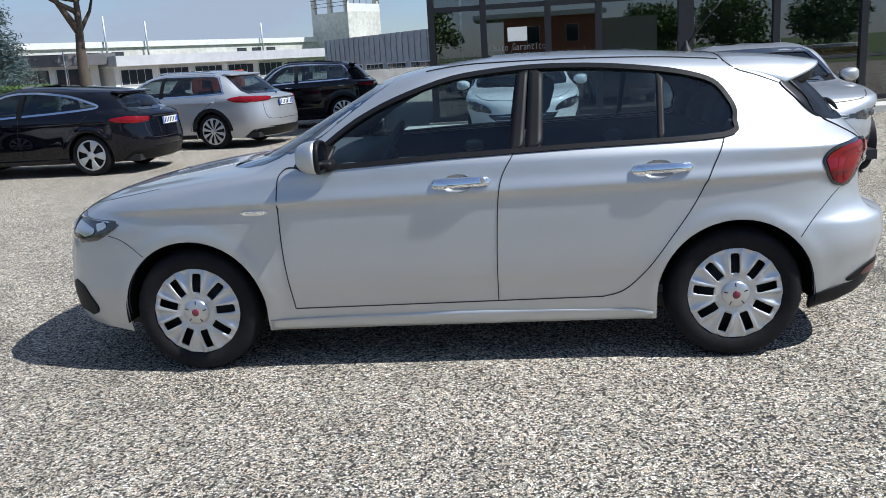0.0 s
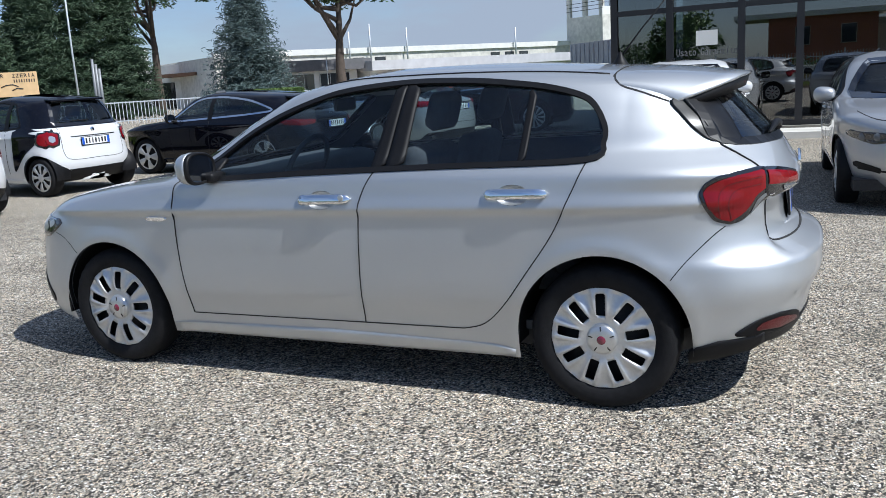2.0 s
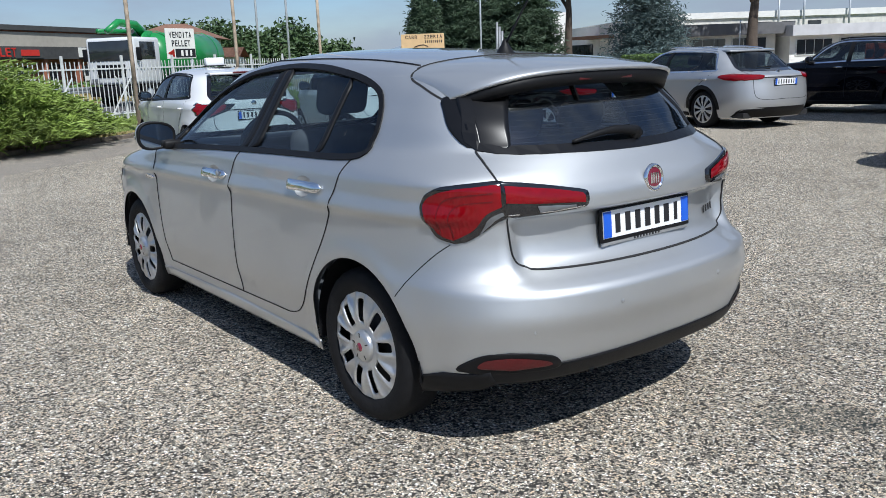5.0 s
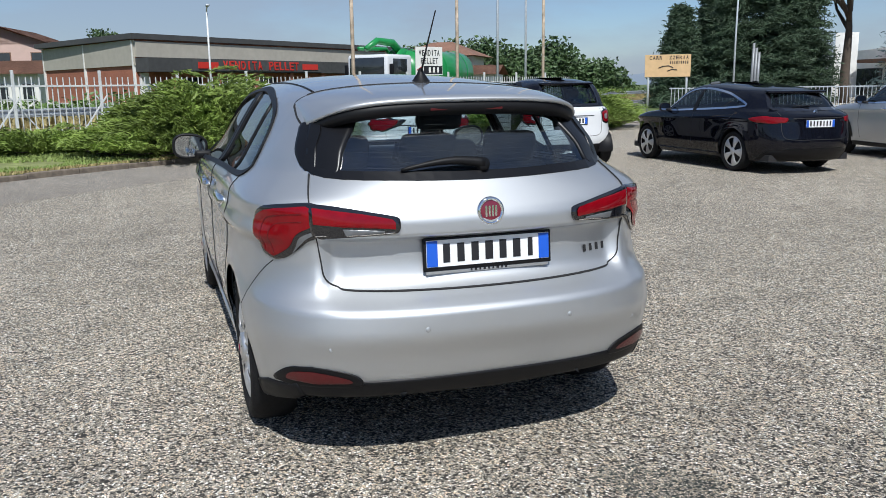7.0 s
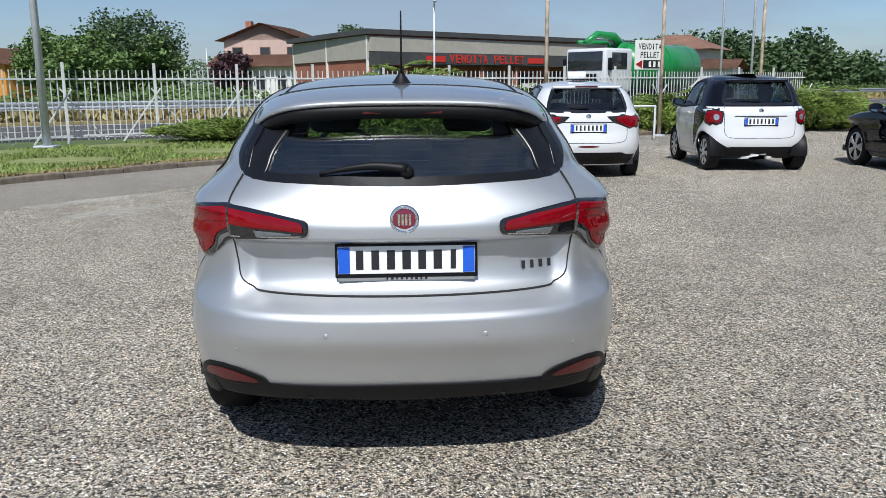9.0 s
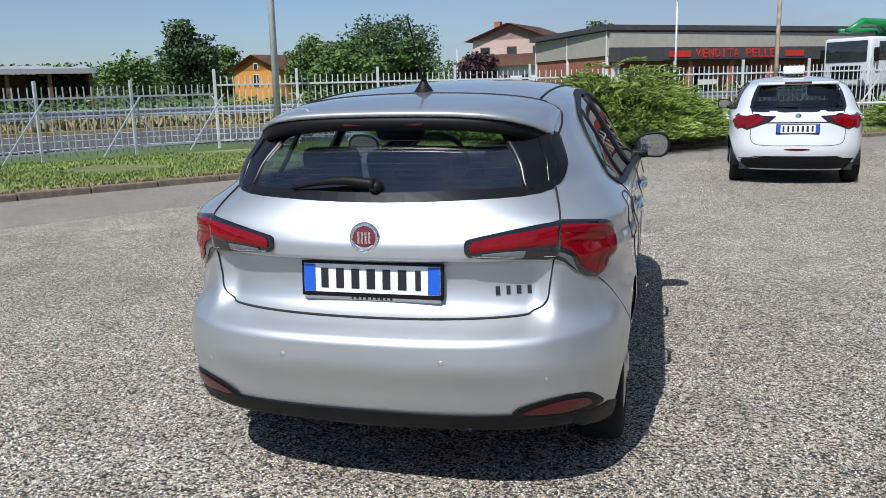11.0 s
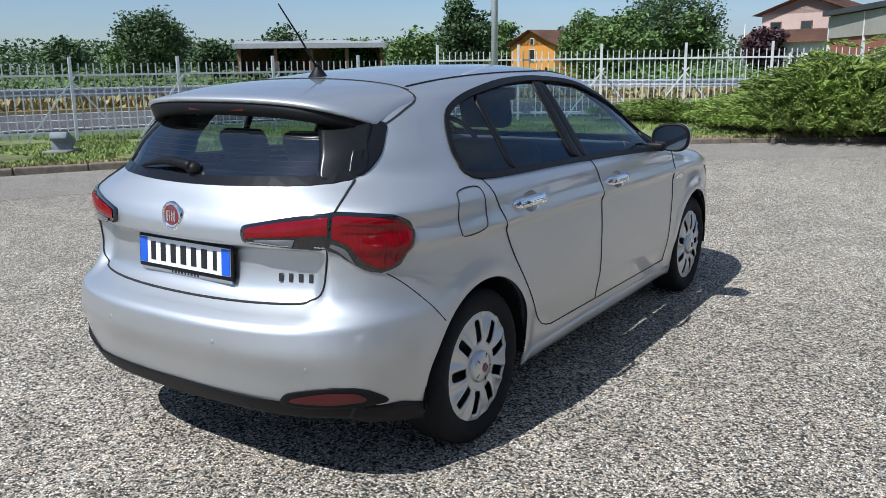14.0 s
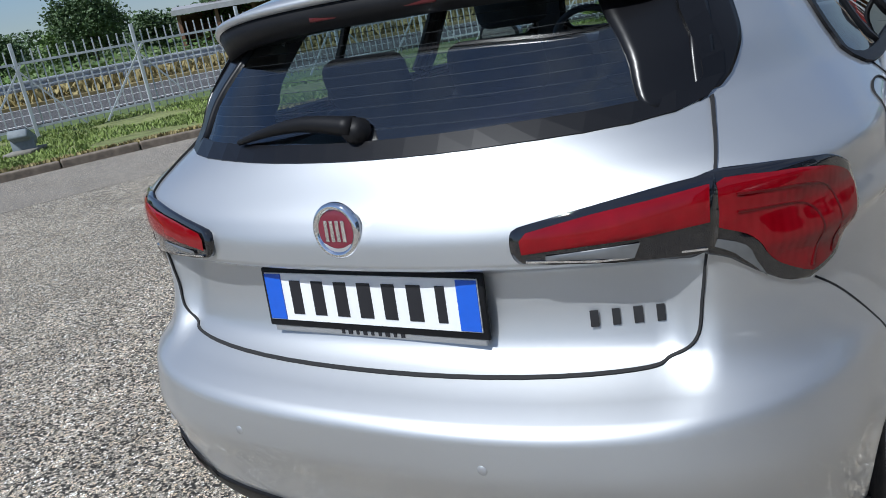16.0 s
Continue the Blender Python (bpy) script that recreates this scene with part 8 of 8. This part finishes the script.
for k, y in enumerate((13.0, 15.2, 17.4, 19.6, 21.8)):
    part("mullion", box(0.13, 0.13, HS - 0.16, at=(X0, y + 0.01, 0.16)), M["mullion"], sr, "black upright frame", smooth=False)
    if k < 4:
        p = part("pane", box(0.012, 2.05, HS - 0.3, at=(X0, y + 1.1, 0.24)), M["shop_glass"], sr, "clear side pane", smooth=False)
        p.visible_shadow = False
for xd in (-1.12, -0.55):
    part("door_frame", box(0.07, 0.06, 2.1, at=(xd, YS + 0.10, 0.2)), M["mullion"], sr, "black door frame", smooth=False)
part("door_frame", box(0.64, 0.06, 0.08, at=(-0.83, YS + 0.10, 2.25)), M["mullion"], sr, "black door frame", smooth=False)
M["letter_grey"] = material("grey_letters", (0.16, 0.16, 0.16), 0.6, grain=0.1, scale=9)
letters("window_letters", "Usato Garantito", 0.15, pose(0.42, YS - 0.012, 1.62, 90, 0, 0), M["letter_grey"], sr, "grey window letters", 0.002, 1.15)
part("poster", box(0.40, 0.01, 0.28, at=(0.42, YS - 0.012, 1.74)), M["render_white"], sr, "white sheet of paper in the window", smooth=False)
part("step", box(X1 - X0 + 1.2, 1.0, 0.12, at=((X0 + X1) / 2, YS - 0.7, 0)), M["concrete"], sr, "pale paved step", smooth=False)
for x, y, w_ in ((2.5, 17.0, 1.4), (6.0, 18.5, 1.8), (10.5, 16.5, 1.4)):
    part("desk", box(w_, 0.7, 0.75, at=(x, y, 0.12), bevel=0.02), M["wood"], sr, "dim showroom desk")

# ---------------------------------------------------------------- the green lorry on the road
def lorry(m):
    t = thing("tank_lorry", m, "green suction tanker lorry with a white cab on the road", "lorry")
    part("chassis", box(7.6, 0.9, 0.30, bevel=0.03, m=pose(0.2, 0, 0.75)), M["steel_dark"], t, "dark chassis")
    cab = part("cab", box(2.0, 2.4, 2.0, bevel=0.14, m=pose(-3.2, 0, 0.95), seg=3), M["white_paint"], t, "white cab")
    part("windscreen", box(0.06, 2.05, 0.85, bevel=0.02, m=pose(-4.2, 0, 1.95)), M["window_dark"], cab, "dark windscreen")
    for s_ in (-1, 1):
        part("side_window", box(1.1, 0.06, 0.75, bevel=0.02, m=pose(-3.2, s_ * 1.19, 2.0)), M["window_dark"], cab, "dark side window")
        part("mirror", box(0.10, 0.22, 0.55, bevel=0.03, m=pose(-4.05, s_ * 1.35, 1.95)), M["plastic"], cab)
        part("lamp", box(0.06, 0.35, 0.22, bevel=0.02, m=pose(-4.2, s_ * 0.85, 1.0)), M["clear_lens"], cab)
    part("bumper", box(0.25, 2.4, 0.45, bevel=0.05, m=pose(-4.15, 0, 0.45)), M["plastic"], t, "dark bumper")
    part("grille", box(0.06, 1.5, 0.55, bevel=0.02, m=pose(-4.2, 0, 1.25)), M["plastic"], cab)
    part("tank", lathe([(0.0, -2.9), (0.7, -2.8), (1.08, -2.5), (1.12, 0.0), (1.08, 2.5), (0.7, 2.8), (0.0, 2.9)], 36, m=pose(1.1, 0, 2.15, 0, 90, 0)), M["truck_green"], t, "green round tank")
    for x in (-0.9, 1.0, 2.9):
        part("tank_band", lathe([(1.14, -0.06), (1.17, 0), (1.14, 0.06)], 36, m=pose(x, 0, 2.15, 0, 90, 0)), M["truck_green"], t)
    part("boom", tube([(-1.2, 0, 2.9), (-2.2, 0, 3.55), (-3.4, 0.0, 3.60), (-4.2, 0, 3.2)], 0.22, 10, radius_end=0.14), M["truck_green"], t, "green boom over the cab")
    part("boom", tube([(-1.0, 0.7, 2.6), (-1.8, 0.7, 3.3), (-3.9, 0.7, 3.25)], 0.10, 8), M["truck_green"], t, "green boom rail")
    part("hose_reel", lathe([(0.15, -0.3), (0.75, -0.3), (0.75, -0.24), (0.4, -0.2), (0.4, 0.2), (0.75, 0.24), (0.75, 0.3), (0.15, 0.3)], 28, m=pose(-1.6, 0, 2.55, 90, 0, 0), closed=True), M["truck_green"], t, "green hose reel")
    for x in (-3.2, 1.4, 2.7):
        for s_ in (-1, 1):
            w = part("wheel", tyre_mesh(0.50, 0.32, 0.28, 36), M["tyre"], t, "black lorry wheel")
            w.matrix_basis = pose(x, s_ * 1.02, 0.50)
            part("hub", lathe([(0.0, 0.06), (0.10, 0.05), (0.28, 0.0)], 20, m=pose(0, s_ * 0.10, 0, -90 * s_, 0, 0)), M["zinc"], w)
    return t


lorry(pose(-36.3, 12.0, 0.0, 0, 0, 127))

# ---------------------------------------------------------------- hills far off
# distance haze is put into the hills' blue-grey colour
M["haze"] = material("haze_tinted_hills", (0.17, 0.21, 0.26), 1.0, grain=0.1, scale=0.01, coarse=0.004)
bm = bmesh.new()
rngd = np.random.default_rng(90)
k = 90
lo, hi = [], []
for i in range(k):
    ang = radians(120 + 62 * i / (k - 1))
    hgt = 26 + 16 * math.sin(i * 0.21) + 10 * math.sin(i * 0.57 + 1) + rngd.uniform(-3, 3)
    lo.append(bm.verts.new((2300 * math.cos(ang), 2300 * math.sin(ang), -5)))
    hi.append(bm.verts.new((2380 * math.cos(ang), 2380 * math.sin(ang), max(8, hgt))))
for i in range(k - 1):
    bm.faces.new((lo[i], lo[i + 1], hi[i + 1], hi[i]))
tagged(part("backdrop", bm, M["haze"], None), "line of far hills with blue haze put into their colour", "hills", kind="structure")

# ---------------------------------------------------------------- south of the yard, seen in the panes
bk = thing("brick_house", pose(4.0, -58.0, 0, 0, 0, 180), "brick house with cream shutters and a white roof edge", "house")
part("wall", box(9.0, 8.0, 4.9), M["brick"], bk, "red brick wall", smooth=False)
part("roof_edge", box(13.0, 9.0, 0.45, at=(1.0, 0, 4.9)), M["render_white"], bk, "white roof edge", smooth=False)
for x in (-2.2, 1.6):
    window(bk, Matrix.Translation((0, -4.0, 0)), x, 2.4, 1.2, 1.6, "shutter", M["beige"])
part("wall", box(6.0, 7.0, 4.4, at=(-7.5, 0.3, 0)), M["beige"], bk, "grey side wing", smooth=False)
for x, y, h, r, sd in ((15.0, -60.0, 5.6, 3.2, 81), (24.0, -64.0, 6.2, 3.8, 82), (31.0, -56.0, 5.6, 3.2, 83), (-9.0, -60.0, 6.5, 3.4, 84)):
    tree("broadleaf tree beyond the southern road", (x, y, 0), h, 0.25, r, M["leaf"], sd, crown_base=0.12, count=90, per=50, leaf=0.22)
